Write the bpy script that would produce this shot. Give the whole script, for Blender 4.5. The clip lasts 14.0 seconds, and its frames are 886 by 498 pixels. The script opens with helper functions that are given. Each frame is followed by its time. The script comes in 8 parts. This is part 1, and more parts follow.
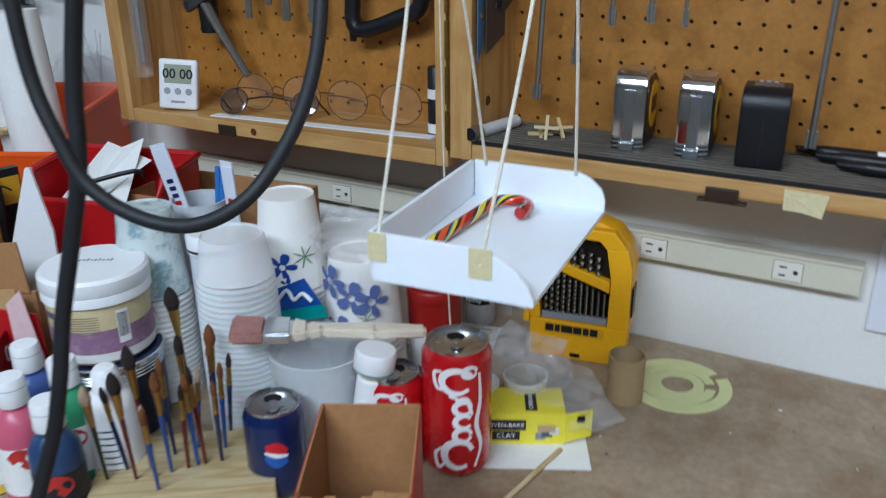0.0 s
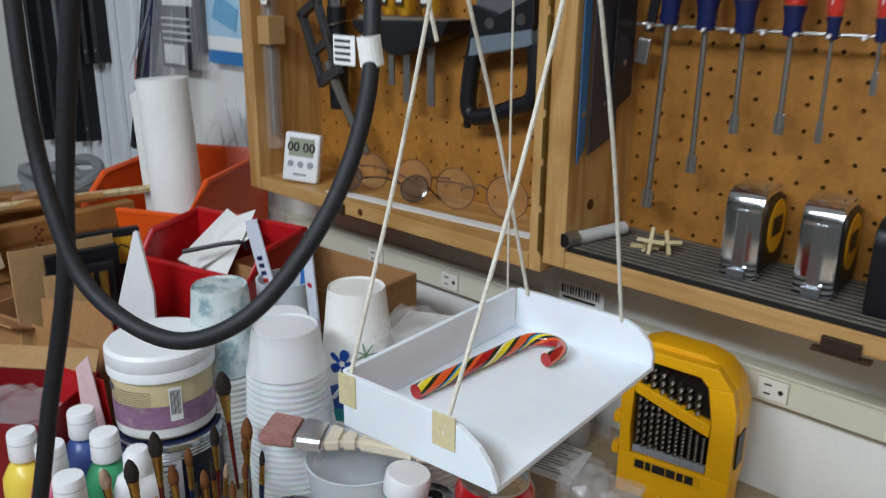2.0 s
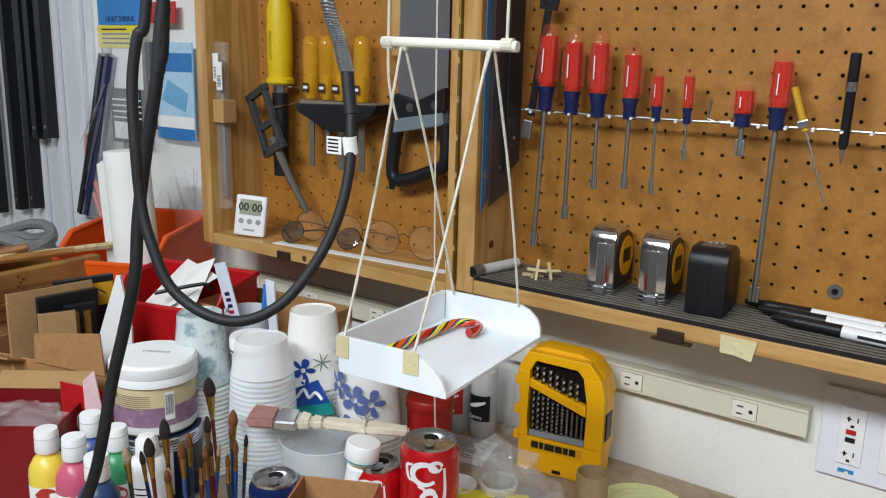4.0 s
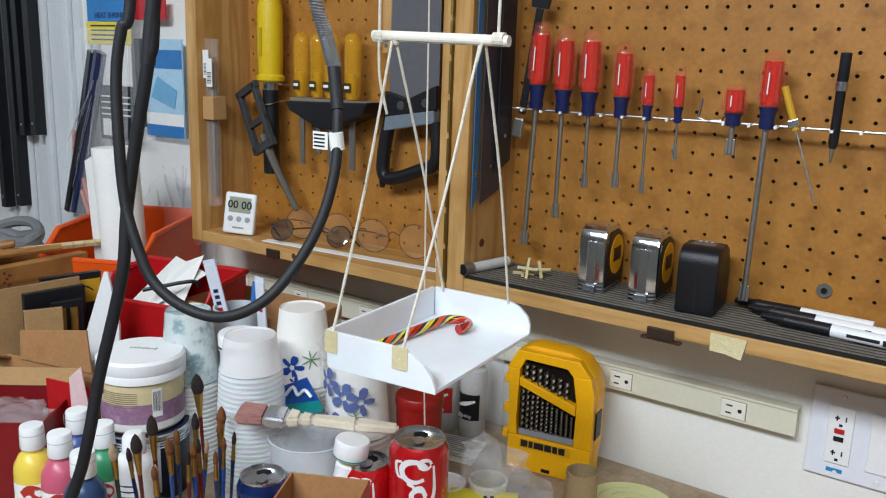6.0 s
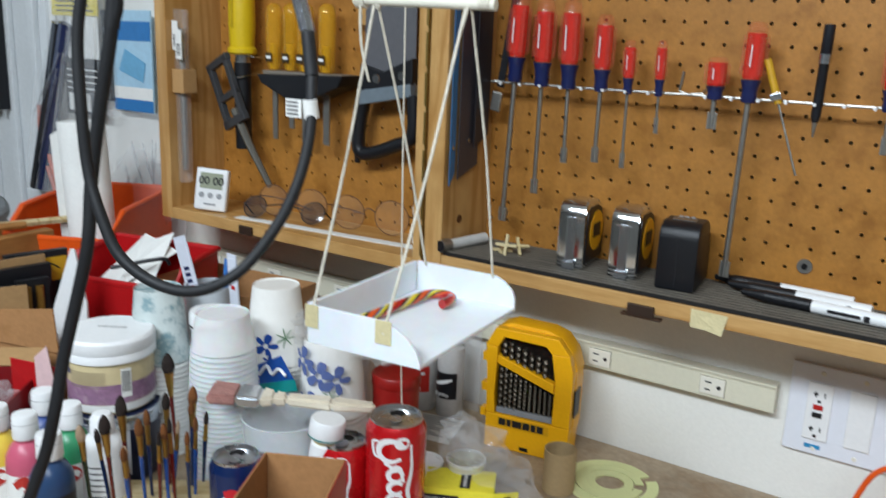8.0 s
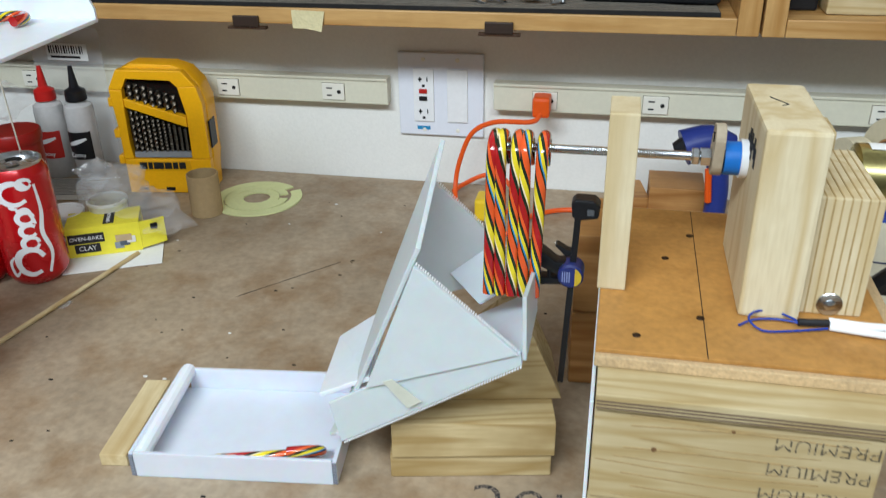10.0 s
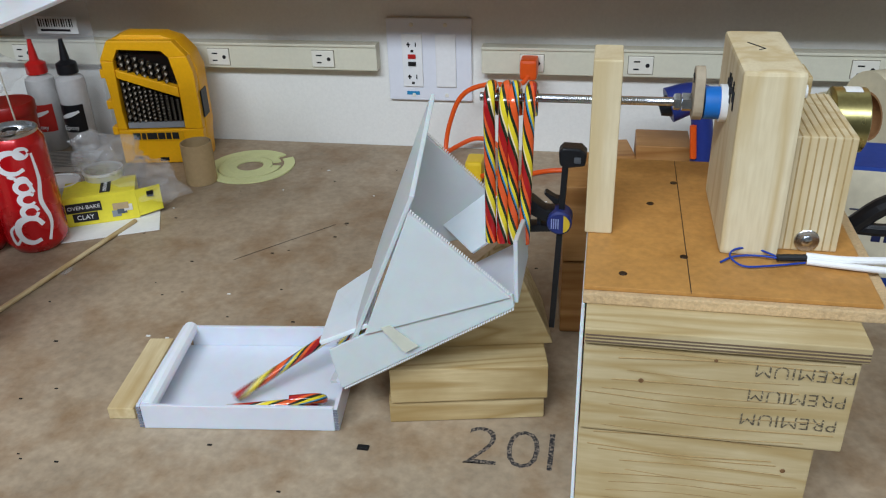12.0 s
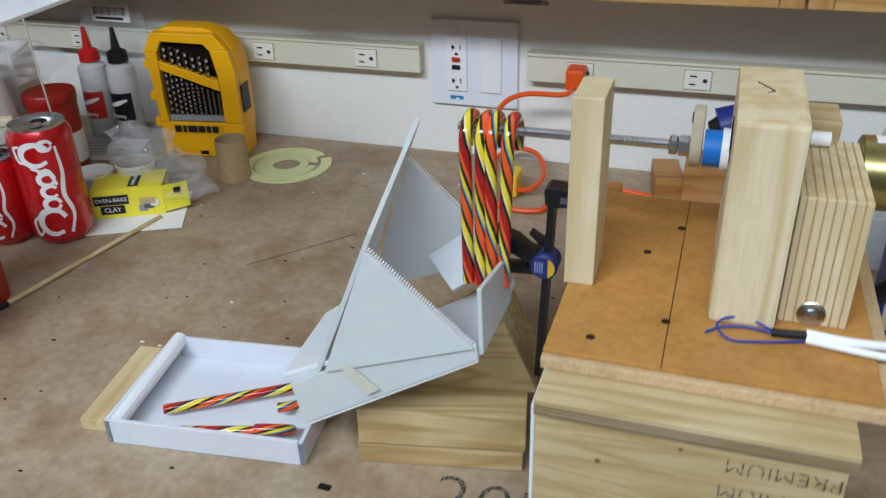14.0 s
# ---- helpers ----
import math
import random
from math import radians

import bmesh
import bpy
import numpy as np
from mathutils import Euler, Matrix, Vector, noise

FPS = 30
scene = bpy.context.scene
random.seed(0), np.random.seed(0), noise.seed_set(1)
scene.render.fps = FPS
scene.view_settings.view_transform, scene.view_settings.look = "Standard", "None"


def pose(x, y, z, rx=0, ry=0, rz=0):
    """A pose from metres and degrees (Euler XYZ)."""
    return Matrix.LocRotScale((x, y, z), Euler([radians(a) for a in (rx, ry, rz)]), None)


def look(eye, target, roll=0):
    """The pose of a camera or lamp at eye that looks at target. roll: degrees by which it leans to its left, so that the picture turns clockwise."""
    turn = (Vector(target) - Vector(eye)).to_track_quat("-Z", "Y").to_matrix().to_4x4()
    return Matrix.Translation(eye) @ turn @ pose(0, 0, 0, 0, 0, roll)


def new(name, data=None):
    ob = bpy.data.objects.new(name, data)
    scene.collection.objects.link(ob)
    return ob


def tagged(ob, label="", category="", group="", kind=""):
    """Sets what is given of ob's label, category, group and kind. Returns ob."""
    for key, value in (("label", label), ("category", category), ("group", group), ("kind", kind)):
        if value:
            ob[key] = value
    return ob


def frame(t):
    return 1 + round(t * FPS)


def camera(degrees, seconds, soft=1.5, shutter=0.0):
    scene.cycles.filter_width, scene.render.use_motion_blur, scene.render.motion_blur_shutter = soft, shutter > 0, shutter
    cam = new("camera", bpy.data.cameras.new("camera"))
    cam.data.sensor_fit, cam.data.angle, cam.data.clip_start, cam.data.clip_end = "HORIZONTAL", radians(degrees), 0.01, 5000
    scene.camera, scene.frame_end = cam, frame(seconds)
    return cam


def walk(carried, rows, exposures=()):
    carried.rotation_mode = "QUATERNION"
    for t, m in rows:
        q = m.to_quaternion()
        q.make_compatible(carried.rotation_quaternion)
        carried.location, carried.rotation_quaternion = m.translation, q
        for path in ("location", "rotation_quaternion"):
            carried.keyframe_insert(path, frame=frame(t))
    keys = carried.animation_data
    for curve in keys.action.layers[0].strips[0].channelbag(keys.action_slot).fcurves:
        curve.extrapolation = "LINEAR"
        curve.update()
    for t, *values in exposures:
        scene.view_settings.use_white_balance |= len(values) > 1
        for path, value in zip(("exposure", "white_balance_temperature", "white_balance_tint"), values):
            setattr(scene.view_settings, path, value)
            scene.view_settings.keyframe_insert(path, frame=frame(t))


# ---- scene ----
cam = camera(55.7, 14.0, soft=1.15, shutter=0.5)
PATH = [
    (0, (0.229, -0.964, 0.512), (-0.664, 0.659, -0.243), -0.5),
    (0.5, (0.228, -0.847, 0.507), (-0.803, 0.706, -0.219), 2.0),
    (1, (0.252, -0.782, 0.506), (-0.994, 0.578, -0.268), 1.7),
    (1.5, (0.263, -0.771, 0.515), (-1.024, 0.561, -0.24), 1.1),
    (2, (0.287, -0.818, 0.534), (-1.021, 0.56, -0.09), 0.5),
    (2.5, (0.348, -0.896, 0.549), (-0.889, 0.581, 0.013), -0.3),
    (3, (0.41, -0.98, 0.556), (-0.796, 0.546, 0.089), 0.2),
    (3.2, (0.422, -1.01, 0.559), (-0.759, 0.536, 0.095), 0.4),
    (5.3, (0.422, -1.057, 0.545), (-0.715, 0.534, 0.125), 1.9),
    (5.5, (0.427, -1.053, 0.549), (-0.718, 0.529, 0.115), 1.9),
    (6, (0.42, -1.046, 0.547), (-0.706, 0.548, 0.109), 1.9),
    (6.5, (0.409, -1.041, 0.548), (-0.701, 0.562, 0.103), 2.0),
    (7, (0.407, -1.043, 0.549), (-0.7, 0.562, 0.104), 2.0),
    (7.5, (0.405, -1.037, 0.548), (-0.699, 0.569, 0.098), 1.9),
    (8, (0.407, -1.032, 0.536), (-0.663, 0.589, 0.056), 2.3),
    (8.5, (0.448, -1.013, 0.490), (-0.375, 0.710, -0.096), 1.4),
    (9, (0.490, -1.014, 0.480), (-0.038, 0.768, -0.260), 0.3),
    (9.2, (0.507, -1.025, 0.469), (0.064, 0.760, -0.318), -0.3),
    (11.3, (0.532, -1.11, 0.437), (0.185, 0.622, -0.5), -1.4),
    (11.5, (0.531, -1.11, 0.438), (0.183, 0.624, -0.496), -1.7),
    (12, (0.53, -1.104, 0.436), (0.18, 0.625, -0.508), -2.0),
    (12.5, (0.531, -1.102, 0.437), (0.172, 0.63, -0.497), -1.8),
    (13, (0.536, -1.1, 0.436), (0.182, 0.633, -0.498), -1.7),
    (13.5, (0.569, -1.084, 0.435), (0.168, 0.627, -0.519), -0.9),
    (13.8, (0.580, -1.051, 0.441), (0.084, 0.627, -0.535), -1.5),
    (14, (0.6, -1.026, 0.444), (0.028, 0.627, -0.526), -1.9),
]
walk(cam, [(t, look(eye, target, roll)) for t, eye, target, roll in PATH],
     [(0, 0.02, 5450, 8), (1.0, 0.0, 5800, 10), (2.0, 0.0, 6000, 10), (2.6, 0.3, 6350, 10), (5.3, 0.30, 6100, 10), (7.5, 0.30, 6050, 10), (8.5, 0.38, 5900, 4), (9.0, 0.5, 5950, 4), (11.3, 0.0, 5880, 9), (14, 0.02, 5850, 9)])

# ---- world and light ----
world = bpy.data.worlds.new("world")
scene.world = world
world.use_nodes = True
world.node_tree.nodes["Background"].inputs[0].default_value = (0.75, 0.85, 1.0, 1)
world.node_tree.nodes["Background"].inputs[1].default_value = 0.06
scene.view_settings.exposure = 0.0


def area_lamp(name, eye, target, w, h, watts, colour):
    d = bpy.data.lights.new(name, "AREA")
    d.shape, d.size, d.size_y, d.energy, d.color = "RECTANGLE", w, h, watts, colour
    ob = new(name, d)
    ob.matrix_world = look(eye, target)
    return ob


# ceiling tubes over the room and the daylight of a side window
area_lamp("ceiling_lamp", (-0.10, -2.1, 1.66), (-0.05, -1.2, 0), 1.25, 0.35, 40, (0.93, 0.97, 1.0))
area_lamp("ceiling_lamp", (1.15, -2.1, 1.66), (1.0, -1.2, 0), 1.25, 0.35, 18, (0.93, 0.97, 1.0))
area_lamp("window_light", (-2.6, -1.2, 0.75), (0, -0.6, 0.1), 1.0, 1.1, 2.5, (0.72, 0.86, 1.0))

# ---- materials ----


def rgb(h):
    """Linear colour from an sRGB hex string."""
    c = [int(h[i:i + 2], 16) / 255 for i in (0, 2, 4)]
    return tuple(((v + 0.055) / 1.055) ** 2.4 if v > 0.04 else v / 12.92 for v in c) + (1,)


def mix_node(nt, fac, a, b):
    m = nt.nodes.new("ShaderNodeMix")
    m.data_type = "RGBA"
    for sock, v in ((m.inputs[0], fac), (m.inputs[6], a), (m.inputs[7], b)):
        if hasattr(v, "links"):
            nt.links.new(v, sock)
        else:
            sock.default_value = v
    return m.outputs[2]


def ramp_node(nt, src, a, b):
    r = nt.nodes.new("ShaderNodeMapRange")
    r.inputs[1].default_value, r.inputs[2].default_value = a, b
    nt.links.new(src, r.inputs[0])
    return r.outputs[0]


def noise_node(nt, vec, scale, detail=3.0, rough=0.55):
    n = nt.nodes.new("ShaderNodeTexNoise")
    n.inputs["Scale"].default_value, n.inputs["Detail"].default_value, n.inputs["Roughness"].default_value = scale, detail, rough
    nt.links.new(vec, n.inputs["Vector"])
    return n.outputs["Fac"]


def shade(a, k):
    return tuple(min(1.0, v * k) for v in a[:3]) + (1,)


MATS = {}


def mat(name, colour, rough=0.5, metal=0.0, vary=0.12, fine=120.0, coarse=9.0, bump=0.15, alpha=1.0, trans=0.0, ior=1.45,
        coat=0.0, stretch=None, second=None, second_at=(0.5, 0.75), glow=0.0, sss=0.0, anis=0.0):
    """A surface with fine grain and coarse stains over a base colour, both at real size."""
    if name in MATS:
        return MATS[name]
    m = bpy.data.materials.new(name)
    m.use_nodes = True
    nt = m.node_tree
    p = nt.nodes["Principled BSDF"]
    co = nt.nodes.new("ShaderNodeTexCoord").outputs["Object"]
    info = nt.nodes.new("ShaderNodeObjectInfo").outputs["Random"]
    shift = nt.nodes.new("ShaderNodeVectorMath")
    shift.operation = "ADD"
    nt.links.new(co, shift.inputs[0])
    cmb = nt.nodes.new("ShaderNodeCombineXYZ")
    for k in range(3):
        nt.links.new(info, cmb.inputs[k])
    nt.links.new(cmb.outputs[0], shift.inputs[1])
    vec = shift.outputs[0]
    if stretch:
        mp = nt.nodes.new("ShaderNodeMapping")
        mp.inputs["Scale"].default_value = stretch
        nt.links.new(vec, mp.inputs[0])
        vec = mp.outputs[0]
    if isinstance(colour, str):
        colour = rgb(colour)
    f = noise_node(nt, vec, fine, 3)
    c = noise_node(nt, vec, coarse, 4)
    col = mix_node(nt, ramp_node(nt, f, 0.3, 0.7), shade(colour, 1 - vary * 0.5), shade(colour, 1 + vary * 0.4))
    col2 = mix_node(nt, ramp_node(nt, f, 0.3, 0.7), shade(colour, 1 - vary * 1.1), shade(colour, 1 - vary * 0.3))
    out = mix_node(nt, ramp_node(nt, c, 0.42, 0.68), col, col2)
    if second:
        out = mix_node(nt, ramp_node(nt, noise_node(nt, vec, coarse * 2.3, 5, 0.65), *second_at), out, rgb(second) if isinstance(second, str) else second)
    nt.links.new(out, p.inputs["Base Color"])
    rr = nt.nodes.new("ShaderNodeMapRange")
    rr.inputs[3].default_value, rr.inputs[4].default_value = max(0.0, rough - 0.08), min(1.0, rough + 0.1)
    nt.links.new(c, rr.inputs[0])
    nt.links.new(rr.outputs[0], p.inputs["Roughness"])
    p.inputs["Metallic"].default_value = metal
    p.inputs["Alpha"].default_value = alpha
    p.inputs["Transmission Weight"].default_value = trans
    p.inputs["IOR"].default_value = ior
    p.inputs["Coat Weight"].default_value = coat
    p.inputs["Subsurface Weight"].default_value = sss
    if sss:
        p.inputs["Subsurface Scale"].default_value = 0.01
    if glow:
        nt.links.new(out, p.inputs["Emission Color"])
        p.inputs["Emission Strength"].default_value = glow
    if bump:
        b = nt.nodes.new("ShaderNodeBump")
        b.inputs["Strength"].default_value, b.inputs["Distance"].default_value = bump, 0.002
        nt.links.new(f, b.inputs["Height"])
        nt.links.new(b.outputs[0], p.inputs["Normal"])
    MATS[name] = m
    return m


def wood(name, light, dark, axis=0, ring=55.0, rough=0.55, knots=0.0, coat=0.0):
    """Sawn wood with long grain along an axis."""
    if name in MATS:
        return MATS[name]
    m = bpy.data.materials.new(name)
    m.use_nodes = True
    nt = m.node_tree
    p = nt.nodes["Principled BSDF"]
    co = nt.nodes.new("ShaderNodeTexCoord").outputs["Object"]
    info = nt.nodes.new("ShaderNodeObjectInfo").outputs["Random"]
    cmb = nt.nodes.new("ShaderNodeCombineXYZ")
    for k in range(3):
        nt.links.new(info, cmb.inputs[k])
    add = nt.nodes.new("ShaderNodeVectorMath")
    add.operation = "ADD"
    nt.links.new(co, add.inputs[0])
    nt.links.new(cmb.outputs[0], add.inputs[1])
    mp = nt.nodes.new("ShaderNodeMapping")
    sc = [1.0, 1.0, 1.0]
    sc[axis] = 0.09
    mp.inputs["Scale"].default_value = sc
    nt.links.new(add.outputs[0], mp.inputs[0])
    warp = noise_node(nt, mp.outputs[0], 14.0, 3)
    rings = nt.nodes.new("ShaderNodeMath")
    rings.operation = "MULTIPLY"
    rings.inputs[1].default_value = ring * 0.22
    nt.links.new(warp, rings.inputs[0])
    fr = nt.nodes.new("ShaderNodeMath")
    fr.operation = "PINGPONG"
    fr.inputs[1].default_value = 1.0
    nt.links.new(rings.outputs[0], fr.inputs[0])
    fibre = noise_node(nt, mp.outputs[0], 420.0, 2)
    blot = noise_node(nt, add.outputs[0], 11.0, 4)
    a = mix_node(nt, ramp_node(nt, fr.outputs[0], 0.35, 1.0), rgb(light), rgb(dark))
    b = mix_node(nt, ramp_node(nt, fibre, 0.3, 0.75), a, shade(rgb(dark), 0.85))
    half = mix_node(nt, 0.35, a, b)
    out = mix_node(nt, ramp_node(nt, blot, 0.45, 0.8), half, shade(rgb(dark), 0.92))
    nt.links.new(out, p.inputs["Base Color"])
    p.inputs["Roughness"].default_value = rough
    p.inputs["Coat Weight"].default_value = coat
    bp = nt.nodes.new("ShaderNodeBump")
    bp.inputs["Strength"].default_value, bp.inputs["Distance"].default_value = 0.2, 0.001
    nt.links.new(fibre, bp.inputs["Height"])
    nt.links.new(bp.outputs[0], p.inputs["Normal"])
    MATS[name] = m
    return m


M_WALL = mat("wall_paint", "e9e8e2", 0.6, vary=0.06, fine=260, coarse=3, bump=0.12)
M_BENCH = mat("bench_hardboard", "a8967d", 0.5, vary=0.3, fine=130, coarse=8, bump=0.12, second="80623f", second_at=(0.46, 0.80))
M_CAB = wood("cabinet_pine", "c9a064", "ad7f42", 0, 60, 0.45, coat=0.15)
M_CABV = wood("cabinet_pine_upright", "c9a064", "ad7f42", 2, 60, 0.45, coat=0.15)
M_PEG = mat("pegboard_hardboard", "a9742f", 0.5, vary=0.22, fine=160, coarse=12, bump=0.12, second="8a5a1c", second_at=(0.48, 0.72))
M_PINE = wood("pale_pine", "c8b78e", "b09866", 0, 130, 0.6)
M_PINEW = wood("weathered_pine", "cdb98b", "a68b57", 0, 140, 0.6)
M_PINEZ = wood("pale_pine_upright", "dfd2b0", "c9b487", 2, 70, 0.6)
M_PINEY = wood("pale_pine_end", "d8c79c", "bb9f6c", 1, 90, 0.6)
M_HARD = mat("brown_hardboard", "ba8846", 0.5, vary=0.25, fine=200, coarse=14, bump=0.08, second="9a6a2e", second_at=(0.52, 0.8))
M_MDF = mat("particle_board", "c9ad82", 0.8, vary=0.3, fine=500, coarse=40, bump=0.4)
M_WHITEP = mat("white_corrugated_plastic", "e9edf2", 0.35, vary=0.04, fine=60, coarse=6, bump=0.05, sss=0.2)
M_CLEARP = mat("translucent_corrugated_plastic", "dce3e4", 0.4, vary=0.05, fine=60, coarse=9, bump=0.05, sss=0.3, alpha=0.78)
M_CLEARP2 = mat("milky_box_plastic", "dcdfe8", 0.38, vary=0.05, fine=60, coarse=9, bump=0.05, sss=0.25, alpha=0.95)
M_STEEL = mat("bright_steel", "c9cdd2", 0.22, 1.0, vary=0.1, fine=300, coarse=20, bump=0.02)
M_ALU = mat("can_aluminium", "cfd1d3", 0.27, 1.0, vary=0.08, fine=300, coarse=30, bump=0.03)
M_BLACK = mat("black_plastic", "15161a", 0.4, vary=0.2, fine=400, coarse=30, bump=0.15)
M_RUBBER = mat("black_rubber", "1b1c1f", 0.6, vary=0.25, fine=300, coarse=25, bump=0.2)
M_MAT = mat("ribbed_rubber_mat", "736d62", 0.6, vary=0.3, fine=150, coarse=14, bump=0.3, second="4f4b45", second_at=(0.5, 0.8))
M_YELLOW = mat("yellow_plastic", "f0b000", 0.38, vary=0.08, fine=300, coarse=14, bump=0.06)
M_RED = mat("can_red", "c3141b", 0.25, 0.25, vary=0.1, fine=200, coarse=20, bump=0.02, coat=0.5)
M_PRED = mat("red_plastic", "b3161a", 0.35, vary=0.12, fine=200, coarse=16, bump=0.05)
M_NAVY = mat("navy_print", "1a2450", 0.35, vary=0.12, fine=200, coarse=16, bump=0.03)
M_CANBLUE = mat("can_blue", "12295c", 0.25, 0.3, vary=0.1, fine=200, coarse=16, bump=0.02, coat=0.5)
M_WHITE = mat("white_plastic", "eceded", 0.35, vary=0.05, fine=200, coarse=14, bump=0.04)
M_PAPER = mat("white_paper", "e8e8e4", 0.8, vary=0.06, fine=200, coarse=14, bump=0.1)
M_CORD = mat("white_cotton_cord", "e2dccb", 0.9, vary=0.25, fine=700, coarse=90, bump=0.6)
M_TAPE = mat("masking_tape", "d3c79a", 0.7, vary=0.15, fine=300, coarse=40, bump=0.3)
M_CARD = mat("brown_cardboard", "a87b4e", 0.8, vary=0.18, fine=160, coarse=12, bump=0.2, second="916638", second_at=(0.55, 0.8))
M_IVORY = mat("ivory_raceway_paint", "d8d5c0", 0.45, vary=0.06, fine=200, coarse=8, bump=0.05)
M_ORANGE = mat("orange_plastic", "e2560f", 0.4, vary=0.1, fine=160, coarse=10, bump=0.05)
M_DARK = mat("dark_hole", "0c0b0a", 0.9, vary=0.2)
M_INK = mat("black_marker_ink", "17171a", 0.7, vary=0.3, fine=300, coarse=90, bump=0.0)
M_PRINT = mat("dark_print", "1d1d20", 0.5, vary=0.1, bump=0.0)

# ---- mesh tools ----


def part(name, bm, material, parent=None, label="", smooth=False):
    me = bpy.data.meshes.new(name)
    bm.normal_update()
    bm.to_mesh(me)
    bm.free()
    for m in (material if isinstance(material, (list, tuple)) else [material]):
        me.materials.append(m)
    if smooth:
        me.polygons.foreach_set("use_smooth", [True] * len(me.polygons))
        me.set_sharp_from_angle(angle=radians(38))
    ob = new(name, me)
    if parent:
        ob.parent = parent
    if label:
        tagged(ob, label)
    return ob


def thing(name, place, label, category, turn=0.0, group="", kind="", tilt=(0, 0)):
    ob = new(name)
    ob.empty_display_size = 0.02
    ob.matrix_basis = pose(*place, tilt[0], tilt[1], turn)
    return tagged(ob, label, category, group, kind)


def block(x0, x1, y0, y1, z0, z1, bevel=0.001, seg=2, bm=None):
    """A box with worn edges between the given planes."""
    bm2 = bmesh.new()
    bmesh.ops.create_cube(bm2, size=1, matrix=Matrix.LocRotScale(((x0 + x1) / 2, (y0 + y1) / 2, (z0 + z1) / 2), None, (abs(x1 - x0), abs(y1 - y0), abs(z1 - z0))))
    if bevel:
        bmesh.ops.bevel(bm2, geom=bm2.edges[:], offset=bevel, segments=seg, affect="EDGES", profile=0.6)
    if bm is None:
        return bm2
    return join(bm, bm2)


def join(bm, other, m=None):
    if m is not None:
        bmesh.ops.transform(other, matrix=m, verts=other.verts)
    tmp = bpy.data.meshes.new("tmp")
    other.to_mesh(tmp)
    bm.from_mesh(tmp)
    bpy.data.meshes.remove(tmp)
    other.free()
    return bm


def lathe(profile, seg=40, cap=True):
    """A turned body from (radius, height) pairs, bottom first."""
    bm = bmesh.new()
    rings = []
    for r, z in profile:
        rings.append([bm.verts.new((r * math.cos(2 * math.pi * i / seg), r * math.sin(2 * math.pi * i / seg), z)) for i in range(seg)])
    for a, b in zip(rings, rings[1:]):
        for i in range(seg):
            bm.faces.new((a[i], a[(i + 1) % seg], b[(i + 1) % seg], b[i]))
    if cap:
        bm.faces.new(rings[0][::-1])
        bm.faces.new(rings[-1])
    return bm


def smooth_line(pts, steps=8):
    pts = [Vector(p) for p in pts]
    out = []
    ext = [pts[0] * 2 - pts[1]] + pts + [pts[-1] * 2 - pts[-2]]
    for i in range(1, len(ext) - 2):
        p0, p1, p2, p3 = ext[i - 1:i + 3]
        for k in range(steps):
            t = k / steps
            out.append(0.5 * ((2 * p1) + (p2 - p0) * t + (2 * p0 - 5 * p1 + 4 * p2 - p3) * t * t + (3 * p1 - p0 - 3 * p2 + p3) * t ** 3))
    out.append(pts[-1])
    return out


def tube(pts, r, seg=10, steps=8, stripes=None, twist=0.0, r_end=None):
    """A round body swept along a smooth line; stripes: material index by (angle, length)."""
    line = smooth_line(pts, steps) if steps > 1 else [Vector(p) for p in pts]
    bm = bmesh.new()
    tan = [(line[min(i + 1, len(line) - 1)] - line[max(i - 1, 0)]).normalized() for i in range(len(line))]
    side = tan[0].orthogonal().normalized()
    rings, dist, run = [], [0.0], 0.0
    for i, p in enumerate(line):
        side = (side - tan[i] * side.dot(tan[i])).normalized()
        up = tan[i].cross(side)
        rad = r if r_end is None else r + (r_end - r) * i / (len(line) - 1)
        if i:
            run += (line[i] - line[i - 1]).length
            dist.append(run)
        spin = 2 * math.pi * twist * run
        rings.append([bm.verts.new(p + (side * math.cos(2 * math.pi * k / seg + spin) + up * math.sin(2 * math.pi * k / seg + spin)) * rad) for k in range(seg)])
    for i, (a, b) in enumerate(zip(rings, rings[1:])):
        for k in range(seg):
            f = bm.faces.new((a[k], a[(k + 1) % seg], b[(k + 1) % seg], b[k]))
            if stripes:
                u = (k + 0.5) / seg
                f.material_index = stripes[int(u * len(stripes)) % len(stripes)]
    bm.faces.new(rings[0][::-1])
    bm.faces.new(rings[-1])
    return bm


def prism(poly, y0, y1, bevel=0.0, axis="y"):
    """A plate cut to an outline in x and z and given thickness along y (or an outline in x and y along z)."""
    bm = bmesh.new()
    put = (lambda a, b, c: (a, c, b)) if axis == "y" else ((lambda a, b, c: (a, b, c)) if axis == "z" else (lambda a, b, c: (c, a, b)))
    va = [bm.verts.new(put(a, b, y0)) for a, b in poly]
    vb = [bm.verts.new(put(a, b, y1)) for a, b in poly]
    n = len(poly)
    bm.faces.new(va)
    bm.faces.new(vb[::-1])
    for i in range(n):
        bm.faces.new((va[i], vb[i], vb[(i + 1) % n], va[(i + 1) % n]))
    bmesh.ops.recalc_face_normals(bm, faces=bm.faces[:])
    if bevel:
        bmesh.ops.bevel(bm, geom=bm.edges[:], offset=bevel, segments=2, affect="EDGES", profile=0.6)
    return bm


